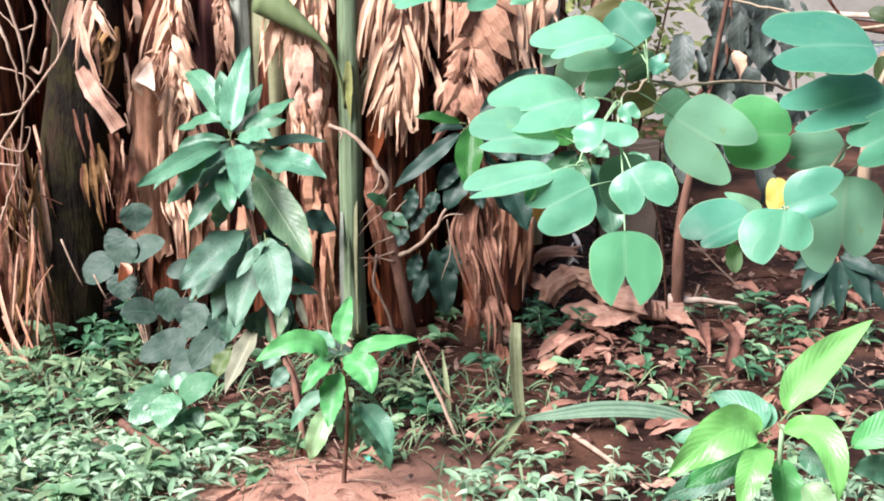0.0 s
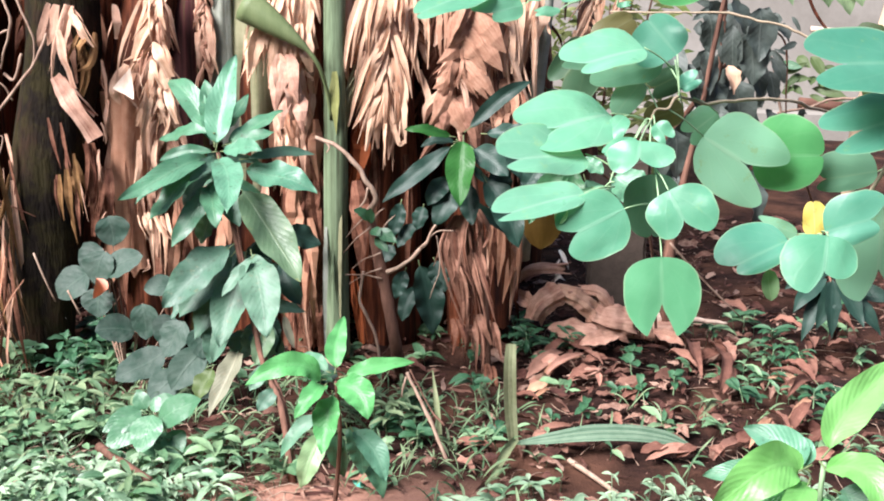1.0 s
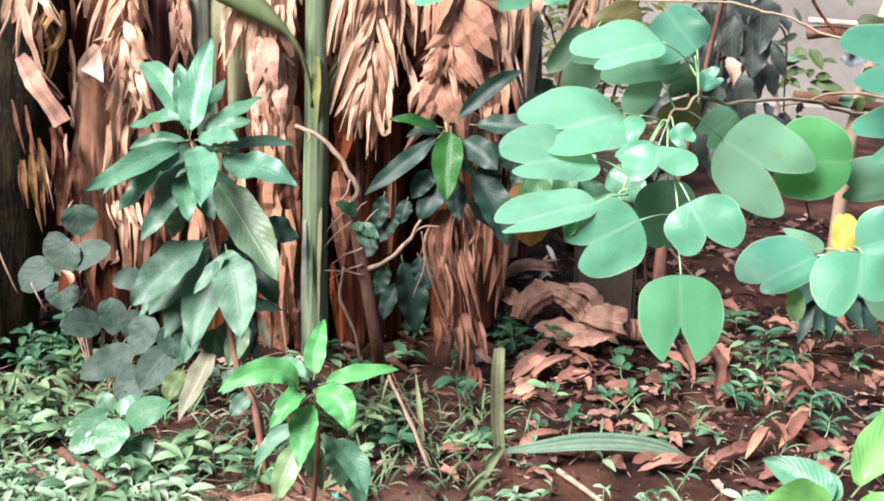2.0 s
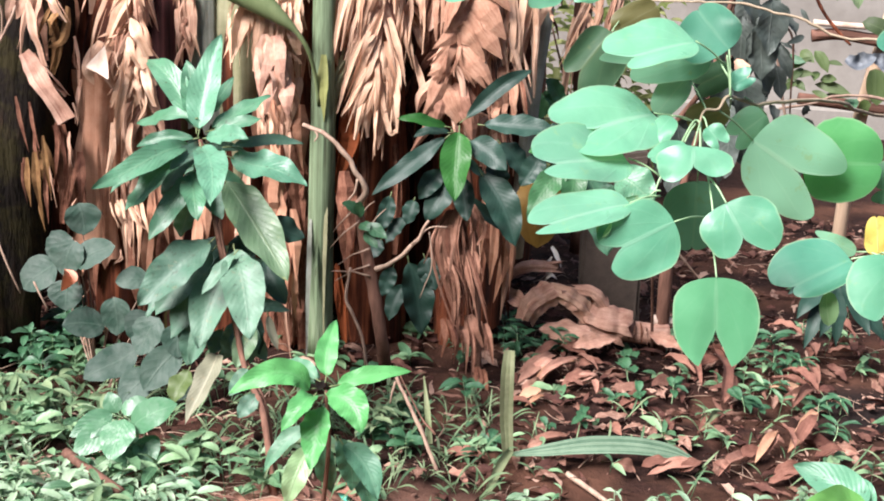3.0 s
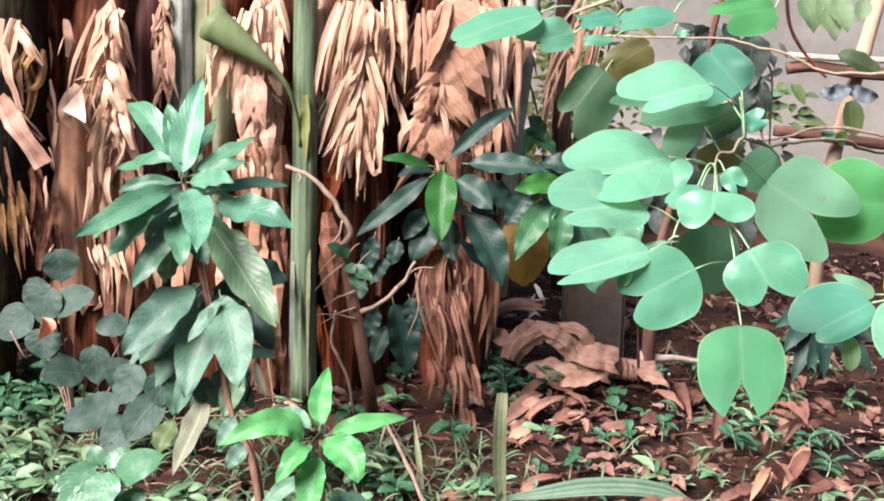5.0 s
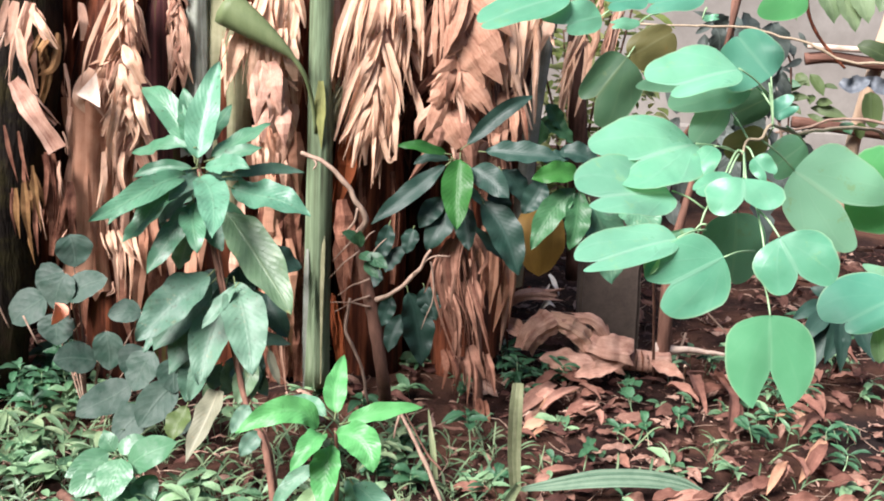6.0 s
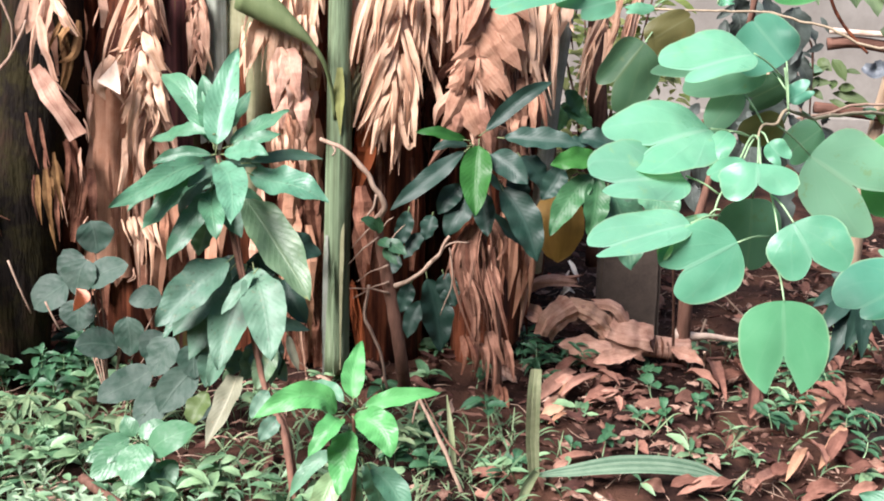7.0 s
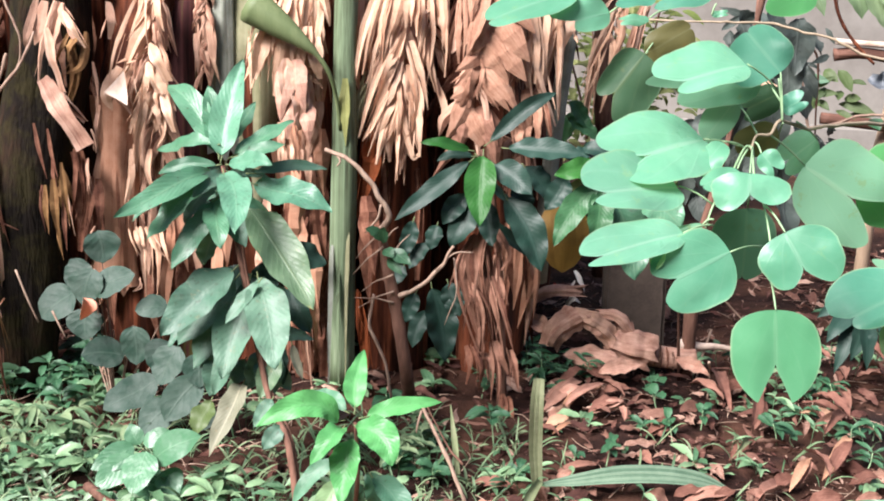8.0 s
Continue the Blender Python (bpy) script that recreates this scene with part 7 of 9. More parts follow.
for a, b, w in (((0.618, 1.200, 0.911), (0.627, 1.200, 0.862), 0.026), ((0.352, 1.150, 1.029), (0.347, 1.150, 1.013), 0.008), ((0.314, 1.120, 1.009), (0.304, 1.110, 0.988), 0.018)):
    part("pod", blade(a, b, w, 0.05, 0.6, FACE, oval, 0.02, 8, 4), M_MANGO_LIGHT, bauhinia, "folded pale green young leaf")


# ---- low plants at the foot of the clump ----
def plant(name, base, label, category, rows, mat, outline, stem_mat=M_SHOOT, r=0.0025, seed=0, group="", fold=0.12, face=None):
    ob = thing(name, base, label, category, group)
    leaves_of(ob, base, rows, mat, outline, stem_mat, r, seed, fold, face)
    return ob


def leaves_of(ob, base, rows, mat, outline, stem_mat, r, seed, fold, face=None):
    """Leaves given by base, tip and breadth, each on a stalk from the plant's foot."""
    rng = random.Random(seed)
    for b, t, w in rows:
        f = face or V((rng.uniform(-0.2, 0.2), -0.75, 0.6))
        leaf = part("leaf", blade(b, t, w, 0.04, fold, f, outline, 0.03, 12, 6, None, rng), mat, ob)
        bb = V(b)
        k = V(base).lerp(bb, 0.5) + V((rng.uniform(-0.01, 0.01), 0.01, 0.02))
        part("stalk", tube([base, k, bb], r, r * 0.6, 8, 5), stem_mat, leaf)


creeper = plant("creeper", (-0.86, 2.86, 0.0), "dusty grey-green creeper with rounded leaves by the trunk", "creeper", [
    ((-0.909, 2.900, 0.510), (-0.887, 2.880, 0.426), 0.099), ((-0.921, 2.880, 0.416), (-0.984, 2.860, 0.364), 0.090), ((-0.907, 2.860, 0.415), (-0.931, 2.830, 0.321), 0.098),
    ((-0.903, 2.840, 0.351), (-0.792, 2.840, 0.411), 0.083), ((-0.975, 2.900, 0.336), (-1.063, 2.880, 0.261), 0.108), ((-0.926, 2.860, 0.304), (-0.927, 2.830, 0.222), 0.101),
    ((-0.709, 2.860, 0.316), (-0.795, 2.840, 0.310), 0.068), ((-0.800, 2.840, 0.267), (-0.787, 2.820, 0.163), 0.086), ((-0.822, 2.830, 0.184), (-0.925, 2.780, 0.197), 0.091)], M_ROUND, rounded, M_TWIG, 0.003, 2, fold=0.15)
leaves_of(creeper, (-0.82, 2.84, 0.0), [
    ((-0.709, 2.740, 0.161), (-0.839, 2.680, 0.088), 0.096), ((-0.678, 2.740, 0.264), (-0.716, 2.700, 0.199), 0.093), ((-0.645, 2.720, 0.258), (-0.692, 2.680, 0.165), 0.093),
    ((-0.589, 2.700, 0.253), (-0.581, 2.660, 0.173), 0.088), ((-0.586, 2.680, 0.191), (-0.664, 2.620, 0.092), 0.095), ((-0.652, 2.680, 0.117), (-0.725, 2.620, 0.053), 0.092),
    ((-0.329, 2.900, 0.062), (-0.234, 2.880, 0.050), 0.072), ((-0.568, 2.700, 0.114), (-0.590, 2.660, 0.051), 0.071)], M_ROUND, rounded, M_TWIG, 0.003, 4, 0.15)
part("leaf", blade((-0.927, 2.820, 0.345), (-0.931, 2.800, 0.289), 0.044, 0.1, 1.6, (0.75, -0.6, 0.2), ovate, 0.02, 8, 4), M_PETAL, creeper, "curled coral-pink leaf")

plant("broadleaf_weed", (-0.62, 2.42, 0.0), "broad-leaved green weed with shiny ribbed leaves", "weed", [
    ((-0.633, 2.330, 0.142), (-0.642, 2.240, 0.072), 0.086),
    ((-0.620, 2.340, 0.113), (-0.499, 2.300, 0.203), 0.080),
    ((-0.667, 2.350, 0.145), (-0.756, 2.300, 0.103), 0.065),
    ((-0.657, 2.360, 0.144), (-0.686, 2.380, 0.188), 0.046),
    ((-0.649, 2.360, 0.150), (-0.604, 2.360, 0.165), 0.041),
    ((-0.657, 2.330, 0.124), (-0.740, 2.270, 0.065), 0.073),
    ((-0.600, 2.340, 0.089), (-0.554, 2.300, 0.051), 0.068),
    ((-0.643, 2.380, 0.153), (-0.589, 2.400, 0.162), 0.036),
    ((-0.602, 2.320, 0.061), (-0.639, 2.260, 0.029), 0.067)], M_BROAD, ovate, seed=3)

# split palm frond lying on the soil
palm = thing("palm_frond", (0.260, 2.572, 0.000), "cut green palm leaflet with one upright end", "palm frond")
part("leaflet", ribbon([(0.267, 2.420, 0.340), (0.267, 2.430, 0.268), (0.273, 2.470, 0.150), (0.285, 2.500, 0.035)], [0.026, 0.031, 0.033, 0.032, 0.028], 0.12, CAMF, 16, 6, None, 0.0, 0.0, 0.01), M_PALM_OLD, palm, "upright split leaflet")
part("leaflet", ribbon([(0.288, 2.480, 0.041), (0.376, 2.480, 0.059), (0.486, 2.500, 0.071), (0.599, 2.520, 0.068), (0.695, 2.540, 0.049), (0.776, 2.550, 0.019)], [0.008, 0.030, 0.046, 0.046, 0.040, 0.004], 0.05, (0, -0.75, 0.66), 24, 12, None, 0.0, 0.0, 0.012), M_PALM, palm, "ribbed green leaflet lying flat")
part("leaflet", ribbon([(0.291, 2.480, 0.054), (0.264, 2.400, 0.050), (0.233, 2.300, 0.026)], [0.018, 0.024, 0.015], 0.3, CAMF, 10, 4), M_PALM_OLD, palm)
part("leaflet", ribbon([(0.090, 2.500, 0.047), (0.077, 2.530, 0.126), (0.063, 2.560, 0.205)], [0.012, 0.016, 0.003], 0.3, CAMF, 10, 4), M_PALM_OLD, palm)

# dead shrub with a hooked top
dead = thing("dead_shrub", (-0.064, 3.088, 0.000), "dead leaning shrub with a hooked bare branch", "shrub")
part("trunk", tube([(-0.048, 2.985, 0.000), (-0.064, 2.860, 0.175), (-0.096, 2.860, 0.333), (-0.131, 2.860, 0.487), (-0.144, 2.860, 0.571)], 0.019, 0.012, 18, 9, 0.25, knots=0.4), M_BARK, dead)
part("branch", tube([(-0.144, 2.860, 0.563), (-0.123, 2.840, 0.607), (-0.144, 2.830, 0.646), (-0.179, 2.830, 0.704), (-0.240, 2.840, 0.754), (-0.296, 2.860, 0.768)], 0.009, 0.005, 20 * 2, 7, knots=0.5, crook=0.004), M_DEADWOOD, dead, "bleached hooked branch")
part("branch", tube([(-0.144, 2.830, 0.639), (-0.154, 2.830, 0.598), (-0.183, 2.840, 0.559)], 0.004, 0.002, 8, 5, crook=0.003), M_DEADWOOD, dead)
part("branch", tube([(-0.265, 2.850, 0.761), (-0.254, 2.840, 0.745), (-0.261, 2.840, 0.730)], 0.004, 0.002, 6, 5, crook=0.003), M_DEADWOOD, dead)
part("branch", tube([(-0.089, 2.850, 0.387), (-0.030, 2.830, 0.424), (0.019, 2.820, 0.484), (0.050, 2.820, 0.539)], 0.006, 0.004, 14 * 2, 6, knots=0.5, crook=0.004), M_DEADWOOD, dead)
part("branch", tube([(0.005, 2.820, 0.472), (0.054, 2.820, 0.521), (0.100, 2.830, 0.523)], 0.003, 0.0015, 10, 5, crook=0.003), M_DEADWOOD, dead)
part("branch", tube([(-0.157, 2.850, 0.388), (-0.164, 2.840, 0.304), (-0.124, 2.830, 0.215), (-0.096, 2.820, 0.107)], 0.0045, 0.004, 16 * 2, 6, knots=0.4, crook=0.004), M_DEADWOOD, dead)
part("branch", tube([(0.051, 2.840, 0.503), (0.062, 2.840, 0.411), (0.033, 2.850, 0.312)], 0.0025, 0.0012, 10, 5, crook=0.003), M_DEADWOOD, dead)
for a, b in (((-0.142, 2.840, 0.561), (-0.203, 2.840, 0.489)), ((-0.135, 2.840, 0.523), (-0.212, 2.840, 0.443)), ((-0.106, 2.840, 0.448), (-0.190, 2.840, 0.397)), ((-0.104, 2.840, 0.402), (-0.198, 2.840, 0.350)), ((-0.122, 2.840, 0.494), (-0.066, 2.840, 0.558)), ((-0.103, 2.840, 0.371), (-0.208, 2.840, 0.378)), ((-0.131, 2.840, 0.539), (-0.096, 2.840, 0.579))):
    m_ = (V(a) + V(b)) / 2 + V((0, -0.01, 0.008))
    part("twig", tube([a, m_, b], 0.0028, 0.0012, 8, 5, crook=0.003), M_DEADWOOD, dead)
for a, b, w in (((-0.138, 2.830, 0.541), (-0.181, 2.800, 0.580), 22), ((-0.135, 2.830, 0.534), (-0.134, 2.800, 0.587), 20), ((-0.122, 2.830, 0.512), (-0.058, 2.800, 0.490), 26), ((-0.134, 2.830, 0.519), (-0.105, 2.800, 0.506), 22), ((-0.122, 2.830, 0.496), (-0.082, 2.800, 0.461), 20)):
    part("leaf", blade(a, b, w * 0.00148, 0.08, 0.2), M_SEEDLING, dead)

stub = thing("broken_stake", (0.083, 2.582, 0.000), "broken pale stake leaning out of the soil", "stake")
part("stake", tube([(0.115, 2.45, -0.01), (0.044, 2.500, 0.127), (-0.007, 2.560, 0.196)], 0.0048, 0.0035, 16, 8, 0.3, knots=0.5, crook=0.004), M_DEADWOOD, stub)
part("splinter", tube([(-0.007, 2.560, 0.185), (-0.015, 2.550, 0.155), (-0.018, 2.550, 0.129)], 0.004, 0.002, 6, 5), M_DEADWOOD, stub)
part("stake", tube([(0.101, 2.480, 0.083), (0.057, 2.520, 0.119), (0.000, 2.580, 0.198)], 0.003, 0.002, 12, 6, crook=0.004), M_BARK, stub)

stick = thing("fallen_stick", (-0.68, 2.28, 0.03), "short reddish stick lying in the weeds", "stick")
part("stick", tube([(-0.753, 2.260, 0.081), (-0.674, 2.200, 0.067), (-0.584, 2.120, 0.062)], 0.012, 0.011, 10, 8, 0.2), M_BARK, stick)
stick = thing("fallen_stick", (0.491, 2.354, 0.000), "thin pale stick lying on the litter", "stick")
part("stick", tube([(0.429, 2.417, 0.030), (0.504, 2.320, 0.020), (0.608, 2.149, 0.015)], 0.007, 0.005, 12, 7, 0.2), M_DEADWOOD, stick)
for pts, r in (([(-0.023, 2.059, 0.010), (0.047, 2.113, 0.020), (0.138, 2.214, 0.015)], 0.004), ([(0.773, 2.981, 0.200), (0.845, 3.300, 0.057), (0.827, 3.211, 0.000)], 0.004), ([(0.771, 3.300, 0.386), (0.885, 3.350, 0.261), (1.031, 3.400, 0.118)], 0.004), ([(0.867, 3.450, 0.141), (0.833, 3.400, 0.045), (0.822, 3.380, -0.009)], 0.0045)):
    stick = thing("dry_twig", pts[-1], "thin dry twig on the leaf litter", "twig", "dry twigs")
    part("twig", tube(pts, r, r * 0.6, 12, 5, knots=0.4), M_DEADWOOD, stick)

# fallen banana stem wrapped in curled sheaths, and the slab behind it
log = thing("fallen_banana_stem", (0.699, 3.454, 0.000), "fallen rotting banana stem with curled red-brown sheaths", "banana stem")
part("stem", tube([(0.558, 3.380, 0.092), (0.629, 3.380, 0.078), (0.753, 3.380, 0.063), (0.814, 3.380, 0.070)], 0.048, 0.03, 24, 16, 0.2, radii=lambda v: 0.047 - 0.020 * v), M_PEEL, log)
part("end", tube([(0.761, 3.400, 0.101), (0.843, 3.410, 0.095), (0.915, 3.420, 0.092), (0.998, 3.430, 0.082)], 0.017, 0.005, 18, 9, 0.5, knots=0.5, crook=0.004), M_BLEACHED, log, "pale peeled end")
RG = random.Random(52)
def curled(pts, r, start, sweep, n=18, m=10):
    """A rolled-up piece of sheath: an open pipe with ragged ends that narrows to one side."""
    p = spline(pts, n)
    s = Shape()
    rows, uvs = [], []
    ph = RG.random() * 9
    for i_, q in enumerate(p):
        v = i_ / n
        d = (p[min(i_ + 1, n)] - p[max(i_ - 1, 0)]).normalized()
        side = d.cross(V((0, -0.3, 1))).normalized()
        up = side.cross(d)
        rad = r * (0.85 + 0.3 * v) * (1 + 0.18 * noise.noise(V((v * 6, ph, 0))))
        row, ur = [], []
        for j_ in range(m + 1):
            g = radians(start + sweep * j_ / m)
            rr = rad * (1 + 0.45 * j_ / m + 0.20 * noise.noise(V((j_ * 1.1, v * 3, ph)))) * (0.75 if j_ % 3 == 1 else 1.0)
            cut = 0.045 * noise.noise(V((j_ * 1.3, ph, v * 2))) * (abs(v - 0.5) > 0.42)
            row.append(q + d * cut + side * math.cos(g) * rr + up * math.sin(g) * rr)
            ur.append((j_ / m, v))
        rows.append(row)
        uvs.append(ur)
    return s.grid(rows, uvs)


for pts, r, st, sw in (([(0.360, 3.360, 0.091), (0.380, 3.350, 0.147), (0.433, 3.360, 0.184)], 0.036, -30, 260), ([(0.430, 3.370, 0.184), (0.482, 3.350, 0.172), (0.539, 3.360, 0.120)], 0.030, -20, 230), ([(0.497, 3.380, 0.192), (0.557, 3.360, 0.191), (0.605, 3.370, 0.136)], 0.019, -10, 280), ([(0.541, 3.370, 0.113), (0.602, 3.350, 0.098), (0.665, 3.360, 0.080)], 0.045, -40, 270), ([(0.292, 3.460, 0.183), (0.349, 3.440, 0.234), (0.450, 3.450, 0.237)], 0.020, 0, 220)):
    flat(part("sheath", curled(pts, r, st, sw), RG.choice((M_PEEL, M_PEEL, M_DRY_RED)), log))
for p_, q_, w, fo in (((0.396, 3.310, 0.078), (0.582, 3.300, 0.068), 0.075, -0.5), ((0.499, 3.240, 0.052), (0.631, 3.260, 0.078), 0.05, 0.6), ((0.539, 3.330, 0.140), (0.456, 3.330, 0.208), 0.05, -0.6), ((0.744, 3.330, 0.079), (0.837, 3.260, 0.056), 0.045, 0.8), ((0.272, 3.400, 0.174), (0.370, 3.360, 0.120), 0.05, 0.6)):
    part("sheath", blade(p_, q_, w, 0.07, fo, V((0, -0.75, 0.65)), lance, 0.16, 16, 6, None, RG, RG.uniform(-0.4, 0.4), 0.15), M_PEEL, log)
for k in range(6):
    q = V((0.639, 3.345, 0.095)) + V((0.019 * k + RG.uniform(-0.004, 0.004), 0.003 * k, -0.006 * k))
    part("ring", ribbon([q + V((0, 0.01, 0.040 - 0.002 * k)), q + V((0.003, -0.012, 0.015)), q + V((0.006, -0.008, -0.03))], [0.004, 0.008, 0.004], 0.5, CAMF, 8, 2), M_BARK if k % 2 else M_SHEATH, log)


def slab(name, centre, sx, sy, h, mat, label, lean=0.0):
    bm = bmesh.new()
    bmesh.ops.create_cube(bm, size=1)
    bmesh.ops.scale(bm, vec=(sx, sy, h), verts=bm.verts)
    bmesh.ops.subdivide_edges(bm, edges=bm.edges, cuts=5, use_grid_fill=True)
    bmesh.ops.bevel(bm, geom=[e for e in bm.edges if len(e.link_faces) == 2 and e.calc_face_angle(0) > 1], offset=0.012, segments=2, affect="EDGES")
    for v in bm.verts:
        v.co += V((0, 0, 0)) + v.co.normalized() * 0.012 * noise.noise(v.co * 14)
    me = bpy.data.meshes.new(name)
    bm.to_mesh(me)
    bm.free()
    me.materials.append(mat)
    ob = new(name, me)
    ob.matrix_basis = Matrix.Translation(centre) @ Matrix.Translation((0, 0, h / 2 - 0.02)) @ Euler((0, radians(lean), 0)).to_matrix().to_4x4()
    return tagged(ob, label, "slab")


slab("stone_slab", (0.635, 3.602, 0.000), 0.20, 0.09, 0.62, M_SLAB, "weathered grey-brown slab standing behind the fallen stem", -1.5)

# small bright scraps by the clump
scrap = thing("scrap", (0.449, 3.600, 0.176), "torn white plastic scrap with a red strip", "litter")
for pts, w in (([(0.435, 3.600, 0.267), (0.453, 3.570, 0.243), (0.470, 3.570, 0.206)], 0.022), ([(0.428, 3.600, 0.165), (0.444, 3.570, 0.208), (0.468, 3.570, 0.232)], 0.02), ([(0.420, 3.600, 0.145), (0.438, 3.560, 0.184), (0.462, 3.570, 0.167)], 0.02), ([(0.440, 3.590, 0.236), (0.426, 3.570, 0.213), (0.440, 3.580, 0.178)], 0.014)):
    part("scrap", ribbon(pts, [w * 0.4, w, w * 0.2], 0.4, CAMF, 10, 4, None, 1.2, 0.0, 0.0, 0.5), M_WHITE_BIT, scrap)
part("strip", ribbon([(0.374, 3.620, 0.214), (0.397, 3.600, 0.206), (0.422, 3.600, 0.194)], [0.006, 0.012, 0.006], 0.3, CAMF, 6, 2), M_RED_BIT, scrap, "red strip")
scrap = thing("scrap", (-0.092, 2.200, 0.040), "small teal plastic scrap on the mound", "litter")
part("scrap", ribbon([(-0.113, 2.264, 0.020), (-0.095, 2.221, 0.030), (-0.083, 2.237, 0.015)], [0.008, 0.016, 0.01], 0.4, FACE, 6, 2), M_TEAL_BIT, scrap)


# ---- fallen leaves that can be told apart ----
def fallen(base, tip, w, mat=M_LITTER_THING, seed=0, up=0.12, fold=0.9, face=(0.1, -0.5, 0.86), twist=0.8):
    rng = random.Random(seed)
    ob = lone("dead_leaf", blade(base, tip, w * 0.78, up, fold * rng.uniform(0.4, 0.9), V(face), lance if rng.random() < 0.85 else oval, 0.10, 16, 6, None, rng, rng.uniform(-twist, twist), 0.16), mat, "curled brown dead leaf lying on the soil", "dead leaf", "fallen leaves")
    return ob


fallen((0.946, 2.600, 0.010), (1.013, 2.729, 0.040), 0.036, M_LITTER_THING, 0)
fallen((1.033, 2.659, 0.010), (1.128, 2.772, 0.080), 0.044, M_LITTER_THING, 1)
fallen((0.337, 2.948, 0.020), (0.397, 2.985, 0.030), 0.048, M_LITTER_THING, 2)
fallen((0.359, 3.054, 0.020), (0.430, 3.078, 0.070), 0.040, M_LITTER_THING, 3)
fallen((0.379, 2.999, 0.030), (0.511, 3.142, 0.060), 0.032, M_LITTER_THING, 4)
fallen((0.460, 3.005, 0.020), (0.570, 3.059, 0.030), 0.040, M_LITTER_THING, 5)
fallen((0.507, 3.161, 0.020), (0.589, 3.159, 0.040), 0.040, M_LITTER_THING, 6)
fallen((0.280, 2.897, 0.010), (0.361, 2.835, 0.020), 0.032, M_LITTER_THING, 7)
fallen((0.518, 3.275, 0.030), (0.634, 3.327, 0.050), 0.036, M_LITTER_THING, 8)
fallen((0.603, 2.870, 0.010), (0.733, 2.961, 0.020), 0.040, M_LITTER_THING, 9)
fallen((0.598, 2.946, 0.010), (0.646, 2.853, 0.020), 0.040, M_LITTER_THING, 10)
fallen((1.091, 3.156, 0.010), (1.102, 2.927, 0.030), 0.048, M_LITTER_THING, 11)
fallen((1.140, 3.175, 0.050), (1.213, 3.065, 0.020), 0.056, M_LITTER_THING, 12)
fallen((1.263, 3.432, 0.030), (1.238, 3.307, 0.030), 0.040, M_LITTER_THING, 13)
fallen((0.804, 2.750, 0.010), (0.890, 2.821, 0.040), 0.040, M_LITTER_THING, 14)
fallen((0.502, 2.528, 0.020), (0.570, 2.567, 0.020), 0.040, M_LITTER_THING, 15)
fallen((0.125, 2.514, 0.020), (0.229, 2.495, 0.020), 0.040, M_LITTER_THING, 16)
fallen((0.125, 2.413, 0.010), (0.191, 2.330, 0.020), 0.048, M_LITTER_THING, 17)
fallen((0.341, 2.625, 0.010), (0.451, 2.658, 0.020), 0.024, M_LITTER_THING, 18)
fallen((0.832, 3.207, 0.020), (0.956, 3.242, 0.040), 0.048, M_LITTER_THING, 19)
fallen((0.783, 3.269, 0.020), (0.861, 3.142, 0.030), 0.056, M_LITTER_THING, 20)
fallen((0.911, 2.945, 0.020), (0.960, 3.082, 0.060), 0.040, M_LITTER_THING, 21)
fallen((1.125, 2.654, 0.010), (1.212, 2.660, 0.020), 0.040, M_LITTER_THING, 22)
fallen((1.341, 3.446, 0.010), (1.422, 3.381, 0.030), 0.048, M_LITTER_THING, 23)
fallen((0.924, 2.630, 0.010), (0.810, 2.472, 0.020), 0.040, M_LITTER_THING, 24)
fallen((0.936, 2.477, 0.010), (1.060, 2.531, 0.020), 0.040, M_LITTER_THING, 25)
fallen((0.780, 2.519, 0.010), (0.629, 2.452, 0.020), 0.048, M_LITTER_THING, 26)
fallen((0.536, 2.861, 0.060), (0.532, 2.960, 0.060), 0.024, M_LITTER_THING, 27)
fallen((0.195, 2.081, 0.010), (0.290, 2.101, 0.020), 0.040, M_LITTER_THING, 28)
fallen((1.011, 2.827, 0.020), (1.020, 2.571, 0.050), 0.040, M_LITTER_THING, 29)
fallen((-0.789, 2.797, 0.010), (-0.677, 2.649, 0.020), 0.032, M_LITTER_THING, 30)
fallen((-0.154, 2.280, 0.020), (-0.037, 2.171, 0.030), 0.040, M_LITTER_THING, 31)
fallen((1.028, 3.777, 0.050), (1.107, 3.617, 0.050), 0.056, M_LITTER_THING, 32)
fallen((1.170, 3.572, 0.050), (1.274, 3.482, 0.050), 0.056, M_LITTER_THING, 33)
fallen((1.379, 3.659, 0.050), (1.444, 3.507, 0.050), 0.056, M_LITTER_THING, 34)
fallen((0.324, 3.693, 0.120), (0.405, 3.674, 0.160), 0.056, M_LITTER_THING, 35)

fallen((0.919, 2.562, 0.020), (1.007, 2.714, 0.050), 0.034, M_LITTER_PALE, 100, fold=0.5, twist=0.3)
fallen((1.020, 2.638, 0.020), (1.144, 2.855, 0.050), 0.044, M_LITTER_PALE, 101, fold=0.5, twist=0.3)
fallen((1.205, 3.091, 0.020), (1.085, 3.126, 0.040), 0.038, M_LITTER_RED, 102)
fallen((1.200, 3.081, 0.020), (1.058, 2.934, 0.040), 0.040, M_LITTER_RED, 103)
fallen((1.214, 3.108, 0.020), (1.219, 3.281, 0.040), 0.042, M_LITTER_RED, 104)
fallen((1.210, 3.083, 0.020), (1.080, 2.876, 0.040), 0.037, M_LITTER_RED, 105)
fallen((1.216, 3.138, 0.020), (1.126, 3.185, 0.040), 0.052, M_LITTER_RED, 106)
fallen((1.183, 3.050, 0.020), (1.058, 3.047, 0.040), 0.037, M_LITTER_PALE, 107)
